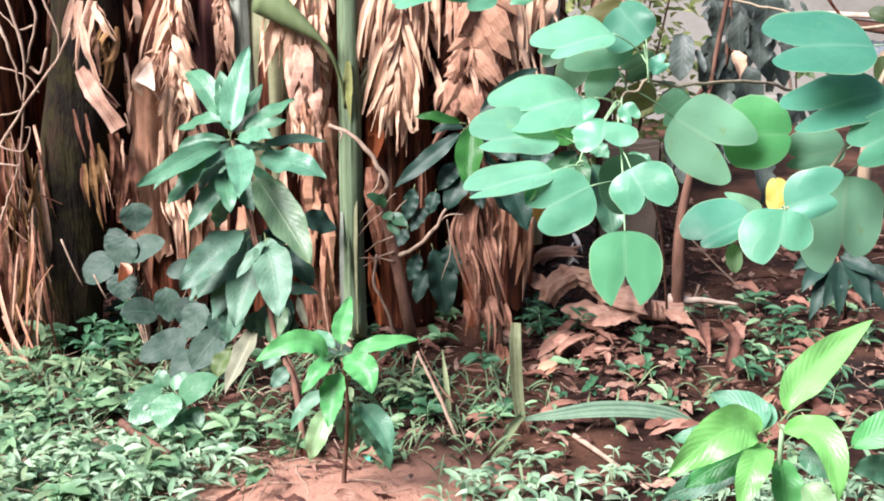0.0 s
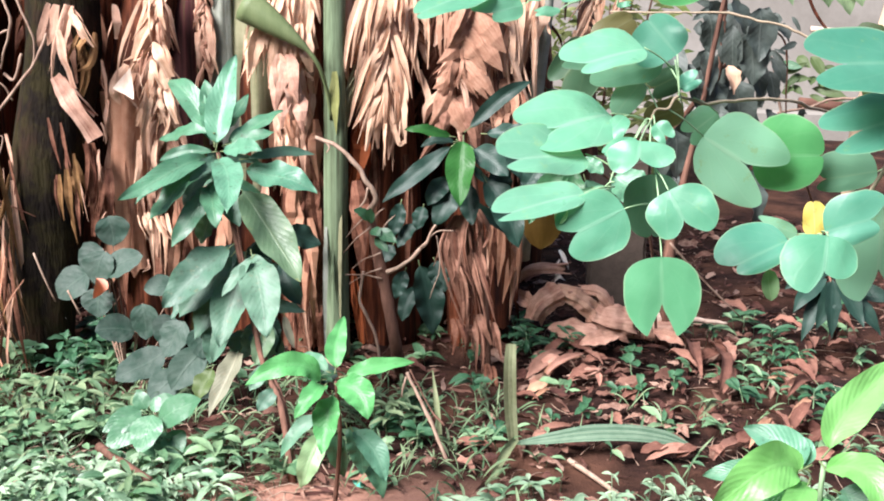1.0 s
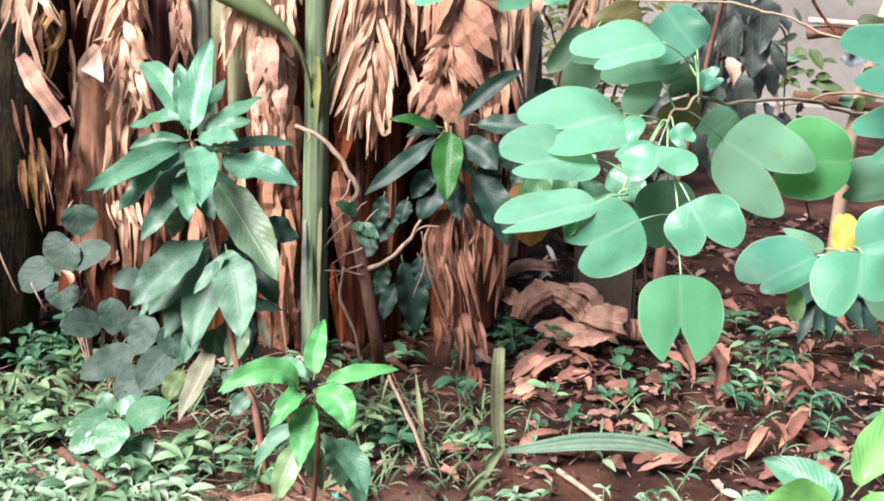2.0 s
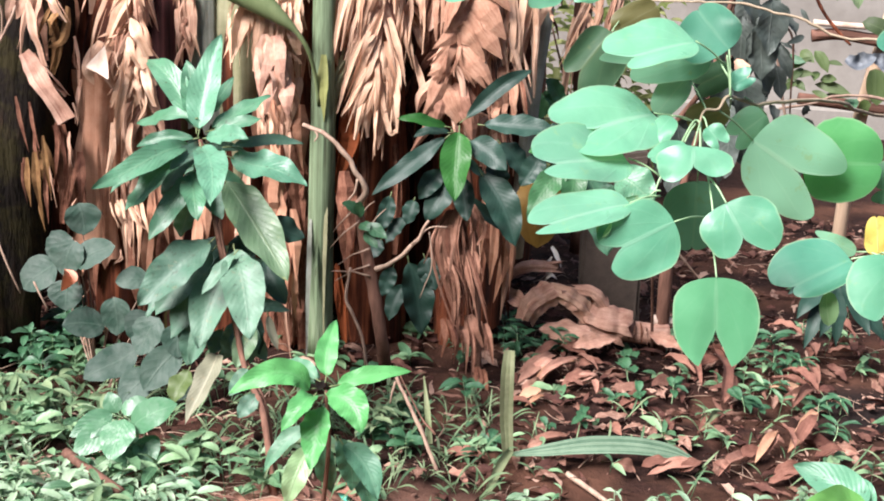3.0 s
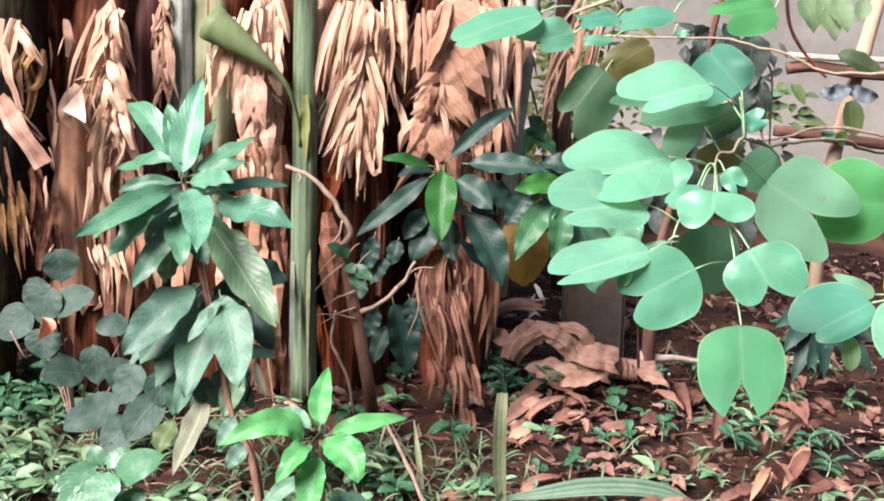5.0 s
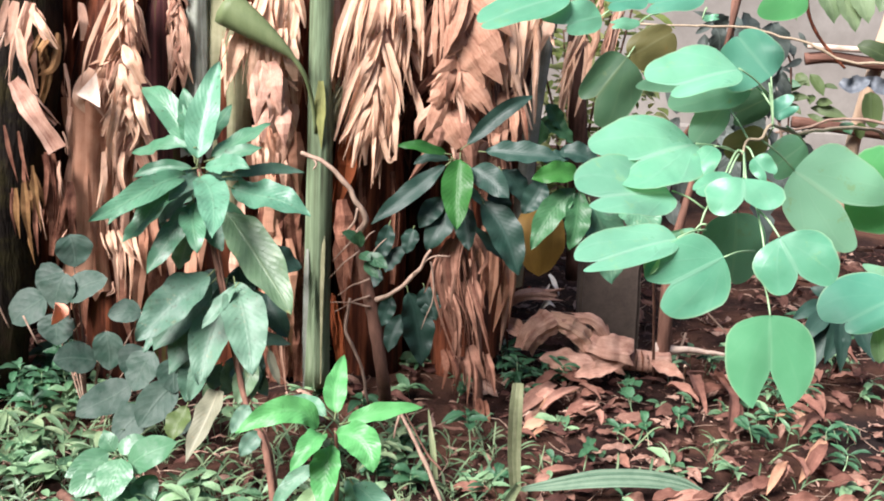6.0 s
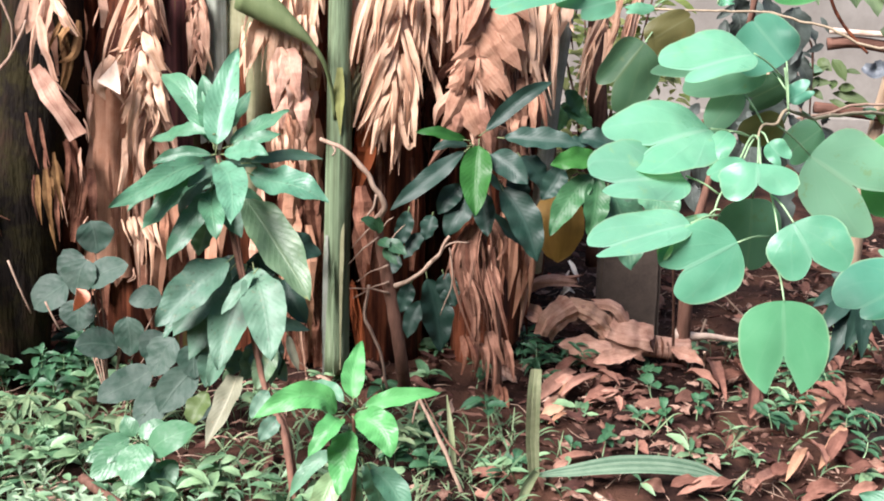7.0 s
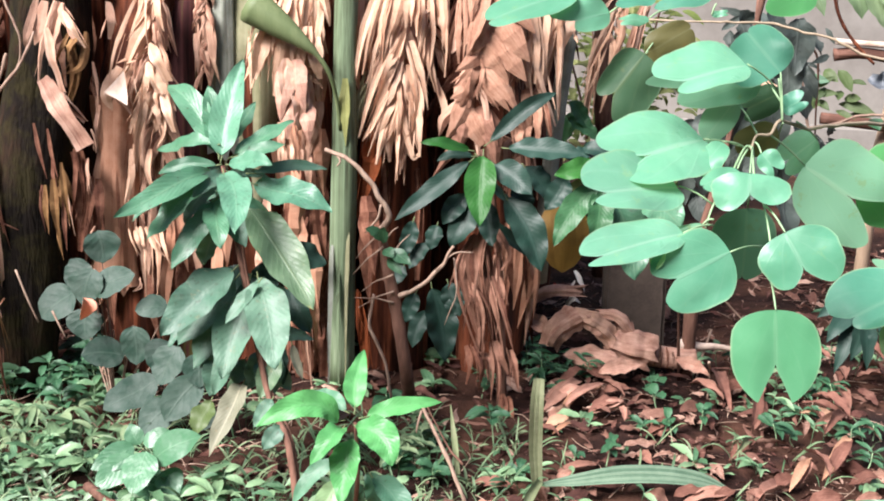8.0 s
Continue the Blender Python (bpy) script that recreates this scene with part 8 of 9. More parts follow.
fallen((0.939, 3.443, 0.020), (0.876, 2.855, 0.040), 0.075, M_LITTER_THING, 108)
fallen((0.881, 3.385, 0.020), (0.859, 3.018, 0.040), 0.056, M_LITTER_THING, 109)
fallen((0.954, 3.396, 0.020), (0.956, 3.095, 0.040), 0.063, M_LITTER_THING, 110)
fallen((0.903, 2.874, 0.020), (0.800, 2.701, 0.040), 0.025, M_PALM_OLD, 111)
fallen((0.322, 2.995, 0.020), (0.449, 3.199, 0.040), 0.050, M_LITTER_RED, 112)
fallen((0.377, 3.003, 0.020), (0.502, 3.162, 0.040), 0.043, M_LITTER_PALE, 113)
fallen((0.450, 2.997, 0.020), (0.563, 3.057, 0.040), 0.046, M_LITTER_THING, 114)
fallen((0.322, 2.887, 0.020), (0.389, 2.893, 0.050), 0.040, M_LITTER_PALE, 115, fold=0.5, twist=0.2)
fallen((0.357, 3.025, 0.020), (0.491, 3.153, 0.050), 0.026, M_LITTER_RED, 140, fold=0.5, twist=0.3)
fallen((0.327, 3.071, 0.020), (0.438, 3.154, 0.050), 0.026, M_LITTER_RED, 141, fold=0.5, twist=0.3)
fallen((0.455, 2.990, 0.020), (0.559, 3.064, 0.030), 0.024, M_LITTER_THING, 142, fold=0.5, twist=0.3)
fallen((0.341, 2.841, 0.020), (0.398, 2.879, 0.040), 0.019, M_LITTER_PALE, 116)
fallen((0.598, 2.861, 0.020), (0.706, 2.939, 0.040), 0.035, M_LITTER_THING, 117)
fallen((0.555, 2.718, 0.020), (0.584, 2.638, 0.040), 0.042, M_LITTER_THING, 118)
fallen((0.497, 3.230, 0.020), (0.565, 3.101, 0.040), 0.041, M_LITTER_RED, 119)
fallen((0.379, 3.235, 0.020), (0.467, 3.291, 0.040), 0.045, M_LITTER_RED, 120)
fallen((0.453, 3.317, 0.020), (0.542, 3.195, 0.040), 0.052, M_LITTER_RED, 121)
fallen((0.336, 2.562, 0.020), (0.377, 2.568, 0.040), 0.029, M_LITTER_THING, 122)
fallen((0.422, 2.583, 0.020), (0.451, 2.530, 0.040), 0.023, M_LITTER_THING, 123)
fallen((1.350, 3.614, 0.020), (1.452, 3.685, 0.040), 0.079, M_LITTER_RED, 124)
fallen((1.395, 3.516, 0.020), (1.396, 3.365, 0.040), 0.057, M_LITTER_RED, 125)
fallen((1.282, 3.498, 0.020), (1.265, 3.321, 0.040), 0.048, M_LITTER_THING, 126)
fallen((0.877, 2.594, 0.020), (0.950, 2.611, 0.040), 0.045, M_LITTER_RED, 127)
fallen((0.842, 2.497, 0.020), (0.801, 2.513, 0.040), 0.038, M_LITTER_RED, 128)
fallen((0.955, 2.511, 0.020), (1.035, 2.512, 0.040), 0.050, M_LITTER_THING, 129)
fallen((1.083, 2.621, 0.020), (1.164, 2.622, 0.040), 0.040, M_LITTER_RED, 130)
fallen((1.065, 2.510, 0.020), (1.133, 2.524, 0.040), 0.045, M_LITTER_THING, 131)
fallen((0.622, 2.499, 0.020), (0.702, 2.500, 0.040), 0.049, M_LITTER_RED, 132)
fallen((0.715, 2.481, 0.020), (0.773, 2.509, 0.040), 0.043, M_LITTER_RED, 133)
fallen((0.603, 2.467, 0.020), (0.546, 2.465, 0.040), 0.042, M_LITTER_RED, 134)


# ---- seedlings ----
def seedling(base, height, pairs, length, width, seed, label="small green weed seedling in the soil", outline=lance, mat=M_SEEDLING):
    rng = random.Random(seed)
    base = V(base)
    base.z = ground_z(base.x, base.y) - 0.003
    ob = thing("seedling", base, label, "weed", "seedlings")
    top = base + V((rng.uniform(-0.02, 0.02), rng.uniform(-0.02, 0.01), height * 0.7))
    part("stalk", tube([base, (base + top) / 2 + V((rng.uniform(-0.006, 0.006), 0, 0)), top], 0.0022, 0.0013, 8, 5), M_SHOOT, ob)
    for k in range(pairs):
        v = 1 - 0.15 * k
        p = base.lerp(top, max(v, 0.25))
        a = rng.uniform(0, 6.28)
        for j in range(2):
            q = a + j * math.pi + rng.uniform(-0.4, 0.4)
            ln = length * rng.uniform(0.75, 1.15)
            t = p + V((math.cos(q) * ln, math.sin(q) * ln * 0.8, rng.uniform(-0.3, 0.35) * ln))
            part("leaf", blade(p, t, width * rng.uniform(0.75, 1.1), 0.14, 0.35, V((math.cos(q) * 0.2, -0.35, 0.9)), outline, 0.07, 9, 4, None, rng), mat, ob)
    return ob


seedling((0.183, 2.783, 0.000), 0.16, 3, 0.075, 0.028, 200)
seedling((0.665, 3.080, 0.000), 0.09, 1, 0.06, 0.045, 201, outline=oval)
seedling((0.474, 2.679, 0.000), 0.10, 3, 0.06, 0.025, 202)
seedling((0.673, 2.864, 0.000), 0.10, 3, 0.06, 0.025, 203)
seedling((0.769, 2.972, 0.000), 0.10, 3, 0.06, 0.022, 204)
seedling((1.176, 2.928, 0.000), 0.08, 4, 0.06, 0.018, 205)
seedling((0.966, 2.901, 0.000), 0.10, 3, 0.065, 0.025, 206)
seedling((1.168, 3.258, 0.000), 0.09, 4, 0.06, 0.02, 207)
seedling((0.348, 3.281, 0.000), 0.10, 5, 0.08, 0.022, 208)
seedling((0.383, 3.149, 0.000), 0.08, 4, 0.06, 0.02, 209)
seedling((1.253, 2.976, 0.000), 0.07, 3, 0.06, 0.018, 210)
seedling((0.592, 2.891, 0.000), 0.05, 2, 0.05, 0.02, 211)
seedling((1.088, 3.589, 0.000), 0.10, 4, 0.07, 0.022, 212)
seedling((1.164, 3.446, 0.000), 0.10, 4, 0.08, 0.022, 213)
seedling((1.492, 3.759, 0.000), 0.16, 4, 0.09, 0.028, 214)
seedling((1.388, 3.801, 0.000), 0.16, 4, 0.09, 0.03, 215)
seedling((0.953, 3.465, -0.000), 0.08, 3, 0.06, 0.02, 216)
seedling((0.149, 3.117, 0.000), 0.10, 3, 0.06, 0.03, 217)
seedling((-0.113, 2.956, 0.000), 0.10, 3, 0.07, 0.03, 218)
seedling((-0.291, 2.853, 0.000), 0.09, 3, 0.06, 0.025, 219)
seedling((-1.057, 2.830, 0.000), 0.16, 4, 0.07, 0.025, 220)
seedling((-0.967, 2.765, 0.000), 0.2, 5, 0.07, 0.03, 221)
seedling((-1.071, 3.171, 0.000), 0.12, 4, 0.06, 0.03, 222)
seedling((0.461, 3.394, 0.000), 0.08, 4, 0.07, 0.02, 223)
seedling((1.015, 2.907, 0.000), 0.06, 2, 0.05, 0.02, 224)
seedling((-0.009, 2.741, 0.000), 0.08, 3, 0.05, 0.03, 225, outline=oval)
seedling((0.028, 2.513, 0.000), 0.08, 3, 0.05, 0.03, 226, outline=oval)
seedling((-0.057, 2.534, 0.000), 0.10, 4, 0.05, 0.03, 227, outline=oval)
seedling((0.225, 2.567, 0.000), 0.06, 3, 0.05, 0.03, 228)
seedling((0.390, 2.686, 0.000), 0.05, 2, 0.04, 0.02, 229)
seedling((1.060, 3.066, 0.000), 0.08, 3, 0.06, 0.022, 230)
seedling((1.171, 2.764, 0.000), 0.08, 4, 0.06, 0.018, 231)
seedling((0.665, 3.175, 0.000), 0.09, 2, 0.06, 0.05, 232, outline=oval)
seedling((-0.609, 2.347, 0.000), 0.1, 3, 0.06, 0.025, 233)
seedling((-0.461, 2.190, 0.000), 0.06, 2, 0.06, 0.03, 234)


NARROW = "dark green weed with narrow pointed leaves"
seedling((0.291, 3.369, 0.000), 0.13, 7, 0.075, 0.016, 400, NARROW)
seedling((0.327, 3.269, 0.000), 0.12, 7, 0.07, 0.015, 401, NARROW)
seedling((0.421, 3.339, 0.000), 0.11, 7, 0.065, 0.014, 402, NARROW)
seedling((0.479, 3.300, 0.000), 0.10, 6, 0.06, 0.014, 403, NARROW)
seedling((1.133, 3.253, 0.000), 0.10, 6, 0.07, 0.015, 404, NARROW)
seedling((1.209, 3.218, 0.000), 0.10, 6, 0.07, 0.015, 405, NARROW)

# leafy sprigs at the foot of the mossy trunk
seedling((-1.173, 3.029, 0.000), 0.14, 5, 0.062, 0.030, 500, "leafy green sprig by the mossy trunk", ovate, M_BROAD)
seedling((-1.073, 2.949, 0.000), 0.17, 6, 0.062, 0.030, 501, "leafy green sprig by the mossy trunk", ovate, M_BROAD)
seedling((-1.008, 2.958, 0.000), 0.15, 5, 0.062, 0.030, 502, "leafy green sprig by the mossy trunk", ovate, M_BROAD)
seedling((-0.965, 3.041, 0.000), 0.20, 6, 0.062, 0.030, 503, "leafy green sprig by the mossy trunk", ovate, M_BROAD)
seedling((-0.965, 3.186, 0.000), 0.22, 6, 0.062, 0.030, 504, "leafy green sprig by the mossy trunk", ovate, M_BROAD)
seedling((-1.175, 3.156, 0.000), 0.12, 4, 0.062, 0.030, 505, "leafy green sprig by the mossy trunk", ovate, M_BROAD)
seedling((-1.025, 3.131, 0.000), 0.16, 5, 0.062, 0.030, 506, "leafy green sprig by the mossy trunk", ovate, M_BROAD)
seedling((-1.158, 2.896, 0.000), 0.12, 5, 0.062, 0.030, 507, "leafy green sprig by the mossy trunk", ovate, M_BROAD)

# ---- herb layer and litter, too many to count ----
def herb_layer():
    rng = random.Random(77)
    s = Shape()
    for _ in range(3600):
        y = rng.uniform(1.55, 3.6)
        x = rng.uniform(-1.5, 1.9) * (0.6 + 0.2 * y)
        left = 1 / (1 + math.exp((x + 0.30) * 7))
        bare = math.exp(-((x + 0.16) / 0.36) ** 4 - ((y - 1.9) / 0.33) ** 4)
        dens = 1.0 * left * (1 if y < 2.55 else 0.22) + (1 - left) * (0.09 if y < 2.6 else 0.13) + 0.16 * (x > 0.8) * (y > 2.75) * (y < 3.7)
        dens += 0.3 * (y < 2.3) * (0.12 < x < 1.3)
        dens *= 0.4 if y < 2.2 else 0.8
        dens *= 1 - 0.92 * math.exp(-((x + 0.44) / 0.20) ** 4 - ((y - 2.55) / 0.22) ** 4)
        dens *= 1 - bare
        dens *= max(0.0, 0.62 + 2.2 * noise.noise(V((x * 3.4, y * 3.4, 9))) + 0.8 * noise.noise(V((x * 9, y * 9, 5))))
        if rng.random() > dens:
            continue
        if y < 1.84 + 0.3 * noise.noise(V((x * 2.5, 0.4, 7))) and rng.random() < 0.8:
            continue
        z = ground_z(x, y)
        h = rng.uniform(0.02, 0.10) * (1.15 if x < -0.3 else 0.8 if y < 2.4 else 0.4 if x < 0.8 else 0.9)
        top = V((x + rng.uniform(-0.02, 0.02), y + rng.uniform(-0.02, 0.02), z + h))
        tube([(x, y, z - 0.003), top], 0.0013, 0.0009, 2, 3, shape=s)
        big = rng.random() < 0.38
        kind = rng.choice((lance, ovate, ovate, oval)) if x < 0.1 else lance
        for k in range(rng.randint(4, 7)):
            a = rng.uniform(0, 6.28)
            ln = rng.uniform(0.02, 0.05) * (rng.uniform(1.3, 2.0) if big else 1)
            p = V((x, y, z)).lerp(top, rng.uniform(0.5, 1.0))
            t = p + V((math.cos(a) * ln, math.sin(a) * ln, rng.uniform(-0.25, 0.45) * ln))
            blade(p, t, ln * rng.uniform(0.3, 0.5) * (0.75 if kind is lance else 1.0), 0.1, 0.4, V((0.2 * math.cos(a) + rng.uniform(-0.4, 0.4), -0.25, 0.9)), kind, 0.06, 5 if not big else 7, 2, s, rng)
    lone("ground_herbs", s, M_HERB, "dense low green weeds covering the soil", "weeds", kind="stuff")


def grass_layer():
    rng = random.Random(79)
    s = Shape()
    for _ in range(1000):
        y = rng.uniform(1.6, 2.9)
        x = rng.uniform(-1.45, 0.25) if rng.random() < 0.93 else rng.uniform(0.2, 1.5)
        if rng.random() < 1.15 * math.exp(-((x + 0.16) / 0.36) ** 4 - ((y - 1.9) / 0.33) ** 4):
            continue
        z = ground_z(x, y)
        for k in range(rng.randint(1, 4)):
            ln = rng.uniform(0.04, 0.13)
            a = rng.uniform(0, 6.28)
            p = V((x + rng.uniform(-0.01, 0.01), y + rng.uniform(-0.01, 0.01), z - 0.003))
            t = p + V((math.cos(a) * ln * 0.7, math.sin(a) * ln * 0.7, ln * rng.uniform(0.15, 0.8)))
            blade(p, t, rng.uniform(0.003, 0.008), 0.2, 0.4, V((0.1, -0.5, 0.85)), lance, 0.02, 6, 2, s, rng)
    for _ in range(700):
        x, y = rng.uniform(-1.45, 0.1), rng.uniform(1.6, 2.75)
        if noise.noise(V((x * 4, y * 4, 20))) < 0.05 + 0.8 * math.exp(-((x + 0.16) / 0.36) ** 4 - ((y - 1.9) / 0.33) ** 4) + 0.8 * math.exp(-((x + 0.44) / 0.20) ** 4 - ((y - 2.55) / 0.22) ** 4):
            continue
        z = ground_z(x, y)
        p = V((x, y, z + rng.uniform(0.03, 0.10)))
        tube([(x, y, z - 0.003), p], 0.0014, 0.001, 2, 3, shape=s)
        for k in range(rng.randint(3, 5)):
            a = rng.uniform(0, 6.28)
            ln = rng.uniform(0.035, 0.08)
            blade(p, p + V((math.cos(a) * ln, math.sin(a) * ln, rng.uniform(-0.5, 0.3) * ln)), ln * rng.uniform(0.2, 0.32), 0.1, 0.4, V((0.3 * math.cos(a), -0.3, 0.9)), lance, 0.05, 7, 2, s, rng)
    lone("ground_grass", s, M_GRASS, "pale grass blades and narrow-leaved weeds on the soil", "grass", kind="stuff")


# Pale weeds, also lightening the near ground in place of direct sun.
def pale_layer():
    rng = random.Random(83)
    s = Shape()
    for _ in range(4600):
        y = rng.uniform(1.6, 2.55)
        x = rng.uniform(-1.45, -0.42) if rng.random() < 0.6 else rng.uniform(0.1, 1.4)
        if rng.random() < math.exp(-((x + 0.16) / 0.36) ** 4 - ((y - 1.9) / 0.33) ** 4) or rng.random() > (2.45 - y) * (0.6 + 1.9 * noise.noise(V((x * 4, y * 4, 31)))):
            continue
        if y < 1.84 + 0.3 * noise.noise(V((x * 2.5, 0.4, 7))) and rng.random() < 0.8:
            continue
        z = ground_z(x, y)
        p = V((x + rng.uniform(-0.015, 0.015), y, z + rng.uniform(0.015, 0.09)))
        tube([(x, y, z - 0.003), p], 0.0014, 0.001, 2, 3, shape=s)
        a0 = rng.uniform(0, 6.28)
        size = rng.uniform(0.03, 0.075)
        for k in range(rng.randint(3, 6)):
            g = a0 + k * 1.9 + rng.uniform(-0.4, 0.4)
            ln = size * rng.uniform(0.6, 1.1)
            q = V((x, y, z)).lerp(p, rng.uniform(0.6, 1.0))
            blade(q, q + V((math.cos(g) * ln, math.sin(g) * ln, rng.uniform(-0.6, 0.4) * ln)), ln * rng.uniform(0.18, 0.34), 0.12, 0.5, V((0.4 * math.cos(g), -0.35, 0.85)), lance, 0.07, 7, 2, s, rng, rng.uniform(-0.5, 0.5))
    lone("pale_weeds", s, M_HERB_PALE, "pale narrow-leaved weeds on the open soil", "weeds", kind="stuff")


herb_layer()
grass_layer()
pale_layer()


def litter_layer():
    rng = random.Random(78)
    s = Shape()
    for _ in range(17000):
        y = rng.uniform(1.6, 5.2)
        x = rng.uniform(-1.4, 2.2) * (0.6 + 0.2 * y)
        dens = 0.4 + 0.45 * (x > 0.0) * (0.5 + 0.5 * (y > 2.4)) + (0.3 if y > 3.0 else 0)
        if rng.random() > dens * (0.5 + noise.noise(V((x * 4, y * 4, 2)))+0.3):
            continue
        z = ground_z(x, y) + rng.uniform(0.004, 0.022)
        a = rng.uniform(0, 6.28)
        ln = 0.010 + 0.095 * rng.random() ** 3.2
        p = V((x, y, z))
        t = p + V((math.cos(a) * ln, math.sin(a) * ln, rng.uniform(-0.05, 0.25) * ln))
        blade(p, t, ln * rng.uniform(0.10, 0.42), rng.uniform(-0.05, 0.14), rng.uniform(-0.6, 0.9), V((rng.uniform(-0.6, 0.6), rng.uniform(-0.6, 0.3), 0.8)), rng.choice((lance, lance, oval, ovate)), 0.16, 8, 2, s, rng, rng.uniform(-1.8, 1.8), 0.55)
    lone("leaf_litter", s, M_LITTER, "scattered brown dry leaf litter on the soil", "leaf litter", kind="stuff")
    s = Shape()
    for _ in range(700):
        y = rng.uniform(1.7, 4.6)
        x = rng.uniform(-1.3, 2.0) * (0.6 + 0.2 * y)
        z = ground_z(x, y) + 0.004
        a = rng.uniform(0, 6.28)
        ln = rng.uniform(0.04, 0.16)
        tube([(x, y, z), (x + math.cos(a) * ln * 0.5, y + math.sin(a) * ln * 0.5, z + rng.uniform(0.002, 0.02)), (x + math.cos(a + 0.3) * ln, y + math.sin(a + 0.3) * ln, z)], 0.0016, 0.001, 4, 4, shape=s)
    # Denser pale straw here, which also stands in for a sunlit patch.
    for _ in range(900):
        x, y = rng.gauss(-0.9, 0.28), rng.gauss(1.95, 0.24)
        z = ground_z(x, y) + rng.uniform(0.004, 0.035)
        a = rng.uniform(0, 6.28)
        ln = rng.uniform(0.04, 0.13)
        tube([(x, y, z), (x + math.cos(a) * ln * 0.5, y + math.sin(a) * ln * 0.5, z + rng.uniform(0.0, 0.02)), (x + math.cos(a + 0.3) * ln, y + math.sin(a + 0.3) * ln, z - 0.003)], 0.002, 0.0012, 4, 4, shape=s)
    lone("twig_litter", s, M_DEADWOOD, "fine dry twigs and straw scattered over the soil", "twigs", kind="stuff")


litter_layer()


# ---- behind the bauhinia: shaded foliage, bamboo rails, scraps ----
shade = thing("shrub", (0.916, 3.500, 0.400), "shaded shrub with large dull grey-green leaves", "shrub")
part("stem", tube([(0.66, 3.76, -0.022), (0.70, 3.74, 0.450), (0.88, 3.55, 0.84), (0.914, 3.500, 0.910), (0.906, 3.460, 1.201)], 0.010, 0.009, 16, 7, knots=0.3), M_BARK, shade)
rs = random.Random(41)
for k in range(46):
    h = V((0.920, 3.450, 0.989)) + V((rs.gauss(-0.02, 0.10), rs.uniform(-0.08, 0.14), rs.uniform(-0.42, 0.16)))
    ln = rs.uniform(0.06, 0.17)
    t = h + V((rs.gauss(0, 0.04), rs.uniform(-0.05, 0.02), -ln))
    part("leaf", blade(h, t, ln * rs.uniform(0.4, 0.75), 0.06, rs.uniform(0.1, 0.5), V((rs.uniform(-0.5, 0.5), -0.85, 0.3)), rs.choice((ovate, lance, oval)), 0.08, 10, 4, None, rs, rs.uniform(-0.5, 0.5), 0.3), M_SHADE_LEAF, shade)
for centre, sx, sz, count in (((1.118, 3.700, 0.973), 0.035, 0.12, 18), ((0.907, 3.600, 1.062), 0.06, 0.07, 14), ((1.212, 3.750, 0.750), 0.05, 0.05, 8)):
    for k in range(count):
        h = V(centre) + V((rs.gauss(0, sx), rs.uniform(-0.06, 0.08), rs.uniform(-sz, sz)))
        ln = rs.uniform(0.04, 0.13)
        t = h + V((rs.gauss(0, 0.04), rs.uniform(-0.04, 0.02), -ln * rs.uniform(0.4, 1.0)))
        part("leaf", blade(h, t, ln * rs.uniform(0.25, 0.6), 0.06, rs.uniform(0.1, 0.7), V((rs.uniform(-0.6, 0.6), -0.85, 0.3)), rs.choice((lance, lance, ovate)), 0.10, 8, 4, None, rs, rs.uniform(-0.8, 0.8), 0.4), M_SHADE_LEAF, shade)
part("branch", tube([(0.914, 3.500, 0.910), (1.053, 3.650, 1.021), (1.164, 3.720, 0.984), (1.201, 3.770, 0.724)], 0.005, 0.003, 20, 6, knots=0.3, crook=0.005), M_BARK, shade)
part("leaf", blade((0.905, 3.300, 0.953), (0.926, 3.280, 0.868), 0.045, 0.1, 0.6, CAMF, lance, 0.1, 8, 4, None, rs, 0.6, 0.3), M_DRY, shade, "dry sunlit leaf")
low = thing("shrub", (1.316, 3.300, 0.019), "low dark green shrub with drooping pointed leaves", "shrub")
part("stem", tube([(1.387, 3.531, 0.000), (1.307, 3.300, 0.213), (1.281, 3.300, 0.298)], 0.006, 0.004, 8, 6), M_BARK, low)
for b, t, w in (((1.268, 3.280, 0.294), (1.154, 3.200, 0.201), 34), ((1.276, 3.270, 0.288), (1.225, 3.180, 0.154), 36), ((1.284, 3.270, 0.294), (1.274, 3.170, 0.131), 34), ((1.292, 3.270, 0.298), (1.372, 3.180, 0.169), 36), ((1.285, 3.280, 0.304), (1.393, 3.200, 0.266), 34), ((1.272, 3.300, 0.298), (1.132, 3.250, 0.261), 30),
                ((1.303, 3.270, 0.279), (1.433, 3.200, 0.136), 36), ((1.252, 3.280, 0.275), (1.189, 3.200, 0.108), 30), ((1.286, 3.320, 0.292), (1.207, 3.350, 0.339), 30), ((1.304, 3.320, 0.293), (1.396, 3.350, 0.335), 30), ((1.348, 3.300, 0.253), (1.479, 3.250, 0.235), 34)):
    part("leaf", blade(b, t, w * 0.00165, 0.08, 0.3, V((RB.uniform(-0.3, 0.3), -0.8, 0.5)), lance, 0.06, 12, 4), M_MANGO_DARK, low)

fence = thing("bamboo_fence", (1.662, 4.400, 0.236), "rough fence of bamboo posts and dark rails", "fence")
part("post", tube([(1.63, 4.45, -0.05), (1.631, 4.420, 0.555), (1.690, 4.400, 1.002), (1.757, 4.400, 1.414)], 0.032, 0.028, 30, 12, radii=lambda v: 0.027 * (1 + 0.10 * (abs((v * 9) % 1 - 0.5) > 0.46))), M_BAMBOO, fence, "leaning pale bamboo post")
part("rail", tube([(1.395, 4.360, 0.925), (1.492, 4.350, 0.939), (1.620, 4.350, 0.924), (1.747, 4.350, 0.922), (1.937, 4.350, 0.925)], 0.022, 0.026, 20, 10, 0.3), M_POLE, fence, "dark rotted rail")
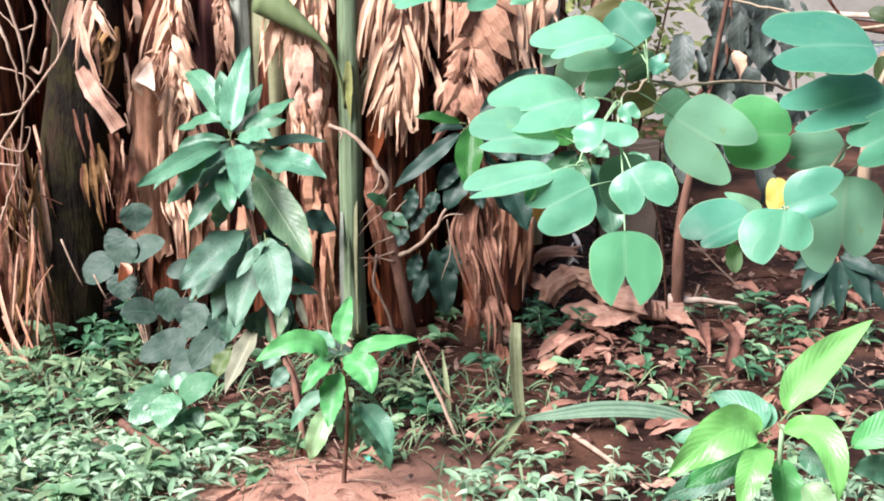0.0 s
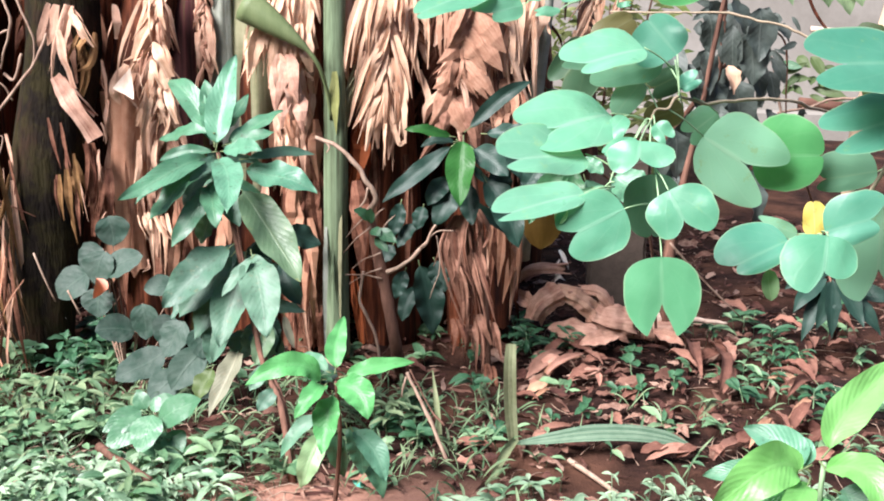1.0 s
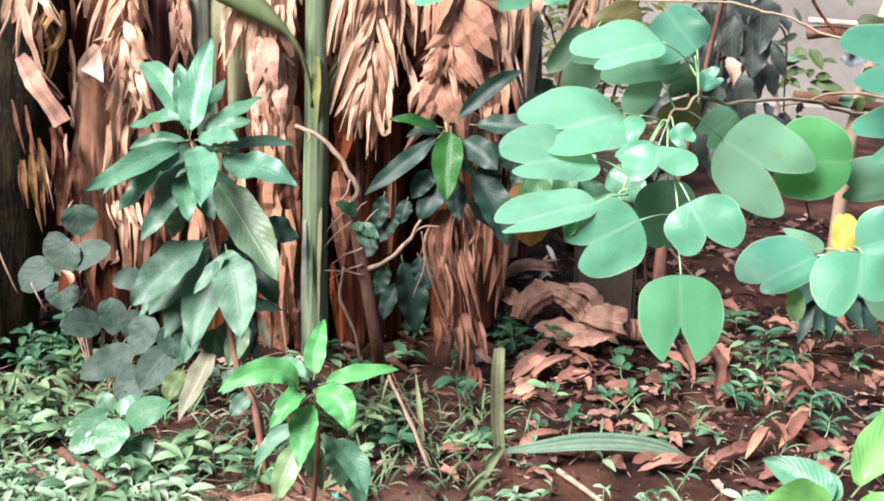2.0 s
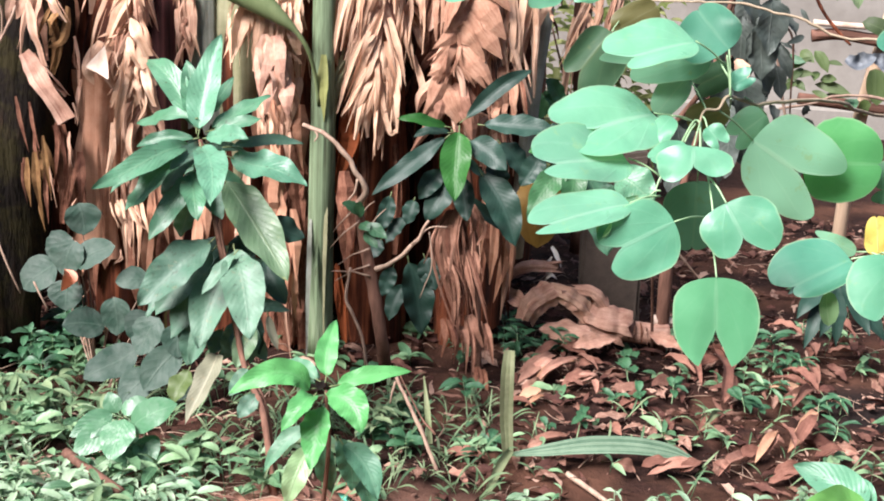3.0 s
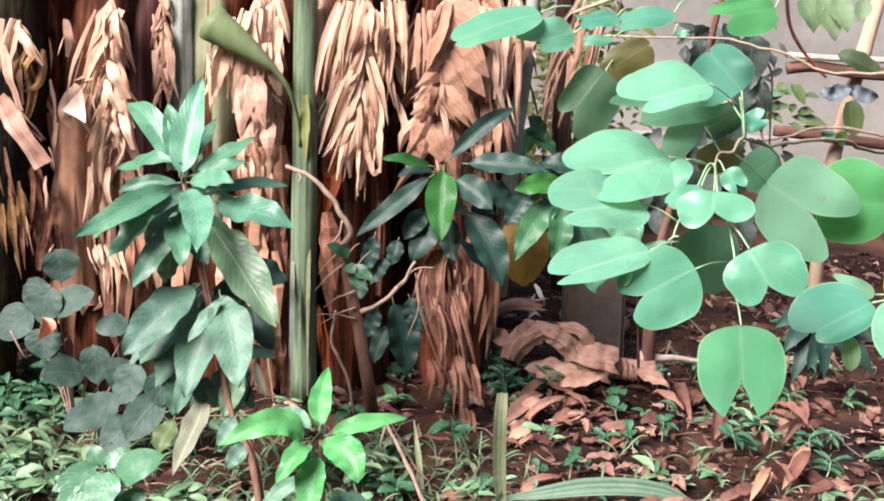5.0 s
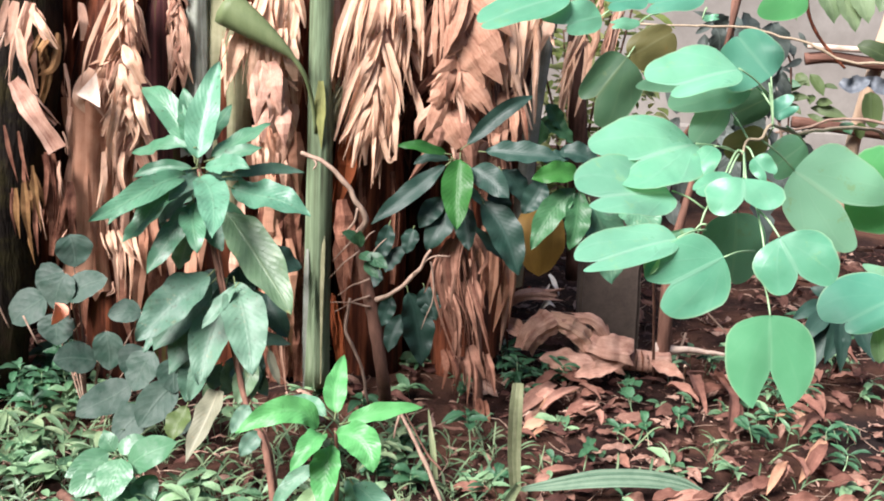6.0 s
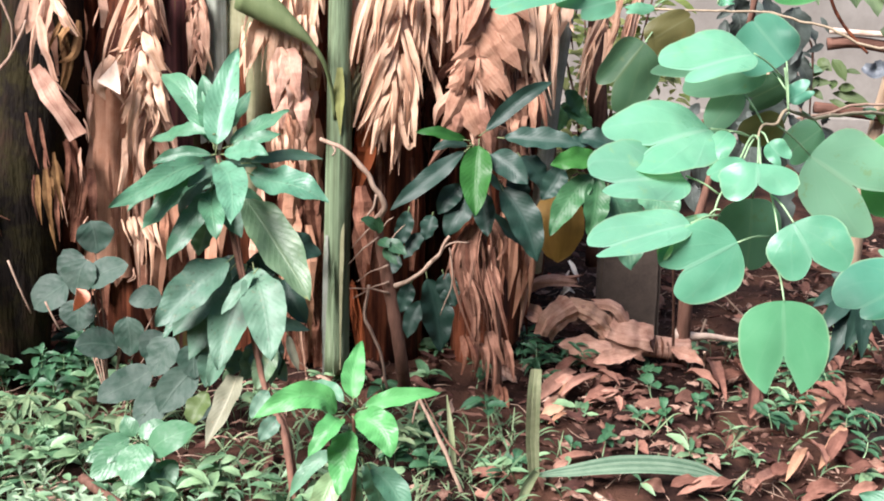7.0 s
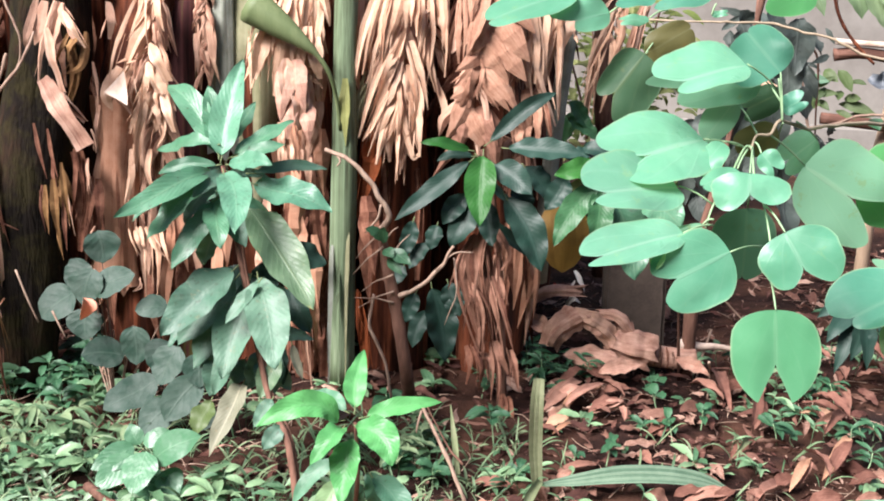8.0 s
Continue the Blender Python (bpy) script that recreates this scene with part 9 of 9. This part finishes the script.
part("rail", tube([(1.379, 4.370, 0.689), (1.550, 4.360, 0.678), (1.745, 4.360, 0.659), (1.984, 4.360, 0.647)], 0.022, 0.022, 16, 10, 0.1), M_POLE, fence)
part("rail", tube([(1.390, 4.340, 0.977), (1.545, 4.330, 0.973), (1.733, 4.330, 0.974), (1.922, 4.330, 0.975)], 0.012, 0.012, 16, 8, 0.1), M_BLEACHED, fence, "pale cane")
part("post", tube([(2.75, 4.5, -0.05), (2.78, 4.5, 0.8), (2.8, 4.5, 1.7)], 0.034, 0.03, 16, 12), M_BAMBOO, fence)
rag = thing("rag", (1.603, 4.330, 0.849), "blue-grey rag caught on the fence", "rag")
part("rag", ribbon([(1.519, 4.300, 0.859), (1.550, 4.290, 0.841), (1.590, 4.290, 0.851), (1.616, 4.300, 0.872)], [0.03, 0.07, 0.06, 0.02], 0.4, CAMF, 14, 5, None, 0.4, 0.0, 0.0, 0.3), M_CLOTH, rag)
part("rag", ribbon([(1.608, 4.300, 0.868), (1.653, 4.290, 0.854), (1.696, 4.290, 0.844), (1.726, 4.300, 0.831)], [0.03, 0.06, 0.05, 0.02], 0.3, CAMF, 14, 5, None, -0.4, 0.0, 0.0, 0.3), M_CLOTH, rag)
vine = thing("hanging_vine", (1.401, 4.200, 0.660), "thin dark vine with small green leaves on the fence", "vine")
part("stem", tube([(1.316, 4.200, 1.222), (1.340, 4.200, 1.105), (1.387, 4.200, 1.023), (1.457, 4.200, 0.950), (1.496, 4.200, 0.916)], 0.007, 0.005, 20, 6, knots=0.4), M_STEM_DARK, vine)
part("stem", tube([(1.842, 4.000, 0.673), (1.670, 4.000, 0.739), (1.532, 4.000, 0.762), (1.413, 4.000, 0.760), (1.328, 4.000, 0.728), (1.222, 4.000, 0.703)], 0.006, 0.004, 30, 6, knots=0.5, crook=0.006), M_TWIG, vine)
part("stem", tube([(1.083, 3.900, 1.042), (1.166, 3.900, 0.895), (1.217, 3.900, 0.705), (1.310, 3.950, 0.521), (1.731, 5.210, 0.000)], 0.006, 0.005, 16, 6, knots=0.4), M_TWIG, vine)
def vine_leaf(b, t, w):
    part("leaf", blade(b, t, w, 0.06, 0.25, V((RB.uniform(-0.3, 0.3), -0.85, 0.4)), lance, 0.04, 8, 4), RB.choice((M_VINE, M_VINE, M_SEEDLING)), vine)


vine_leaf((1.238, 4.100, 0.872), (1.306, 4.050, 0.862), 0.033)
vine_leaf((1.256, 4.100, 0.833), (1.323, 4.050, 0.883), 0.029)
vine_leaf((1.295, 4.100, 0.899), (1.335, 4.050, 0.864), 0.042)
vine_leaf((1.344, 4.100, 0.901), (1.387, 4.050, 0.830), 0.050)
vine_leaf((1.276, 4.100, 0.804), (1.340, 4.050, 0.824), 0.029)
vine_leaf((1.363, 4.100, 0.828), (1.343, 4.050, 0.800), 0.033)
vine_leaf((1.390, 4.100, 0.859), (1.435, 4.050, 0.859), 0.021)
vine_leaf((1.287, 4.100, 0.794), (1.318, 4.050, 0.763), 0.029)
vine_leaf((1.359, 4.100, 0.782), (1.478, 4.050, 0.761), 0.042)
vine_leaf((1.377, 4.100, 0.799), (1.422, 4.050, 0.808), 0.033)
vine_leaf((1.403, 4.100, 0.749), (1.498, 4.050, 0.756), 0.025)
vine_leaf((1.352, 4.100, 0.757), (1.411, 4.050, 0.738), 0.025)
vine_leaf((1.476, 4.100, 0.733), (1.499, 4.050, 0.702), 0.055)
vine_leaf((1.250, 4.100, 0.762), (1.286, 4.050, 0.782), 0.033)
vine_leaf((1.312, 4.100, 0.836), (1.245, 4.050, 0.790), 0.029)
for b, t, w in (((1.562, 4.100, 0.848), (1.572, 4.050, 0.725), 0.085), ((1.494, 4.100, 1.007), (1.640, 4.050, 0.957), 0.071), ((1.532, 4.100, 0.695), (1.552, 4.050, 0.731), 0.055)):
    part("leaf", blade(b, t, w, 0.06, 0.25, V((RB.uniform(-0.3, 0.3), -0.85, 0.4)), oval, 0.04, 10, 4), M_VINE, vine, "broad dull olive leaf")
for b, t, w in (((1.289, 3.900, 1.218), (1.327, 3.850, 1.095), 0.091), ((1.344, 3.900, 1.221), (1.401, 3.850, 1.071), 0.099), ((1.400, 3.900, 1.224), (1.439, 3.850, 1.101), 0.088), ((1.164, 3.900, 1.194), (1.205, 3.850, 1.099), 0.051), ((1.496, 3.900, 1.210), (1.471, 3.850, 1.139), 0.060)):
    part("leaf", blade(b, t, w, 0.06, 0.25, V((RB.uniform(-0.3, 0.3), -0.85, 0.4)), lance, 0.04, 10, 4), M_HANGING, vine, "pale green hanging leaf")

# bright foliage glimpsed past the clump
bush = thing("bush", (0.70, 5.6, 0.0), "sunlit yellow-green bush beyond the clump", "bush")
rb = random.Random(5)
for k in range(5):
    part("branch", tube([(0.66 + 0.02 * k, 5.6, -0.02), (0.62 + 0.05 * k, 5.6, 0.4), (0.5 + 0.11 * k, 5.55, 0.8 + 0.08 * k)], 0.012, 0.004, 8, 6), M_BARK, bush)
s_ = Shape()
for k in range(1100):
    p = V((rb.uniform(0.3, 1.05), rb.uniform(5.3, 6.0), rb.uniform(0.05, 1.3)))
    if (p.x - 0.7) ** 2 / 0.14 + (p.z - 0.6) ** 2 / 0.5 > 1.1:
        continue
    a = rb.uniform(0, 6.28)
    ln = rb.uniform(0.05, 0.11)
    blade(p, p + V((math.cos(a) * ln, math.sin(a) * ln, rb.uniform(-0.8, 0.3) * ln)), ln * 0.4, 0.08, 0.25, V((0, -0.5, 0.8)), lance, 0.04, 5, 2, s_, rb)
part("crown", s_, M_BUSH, bush)
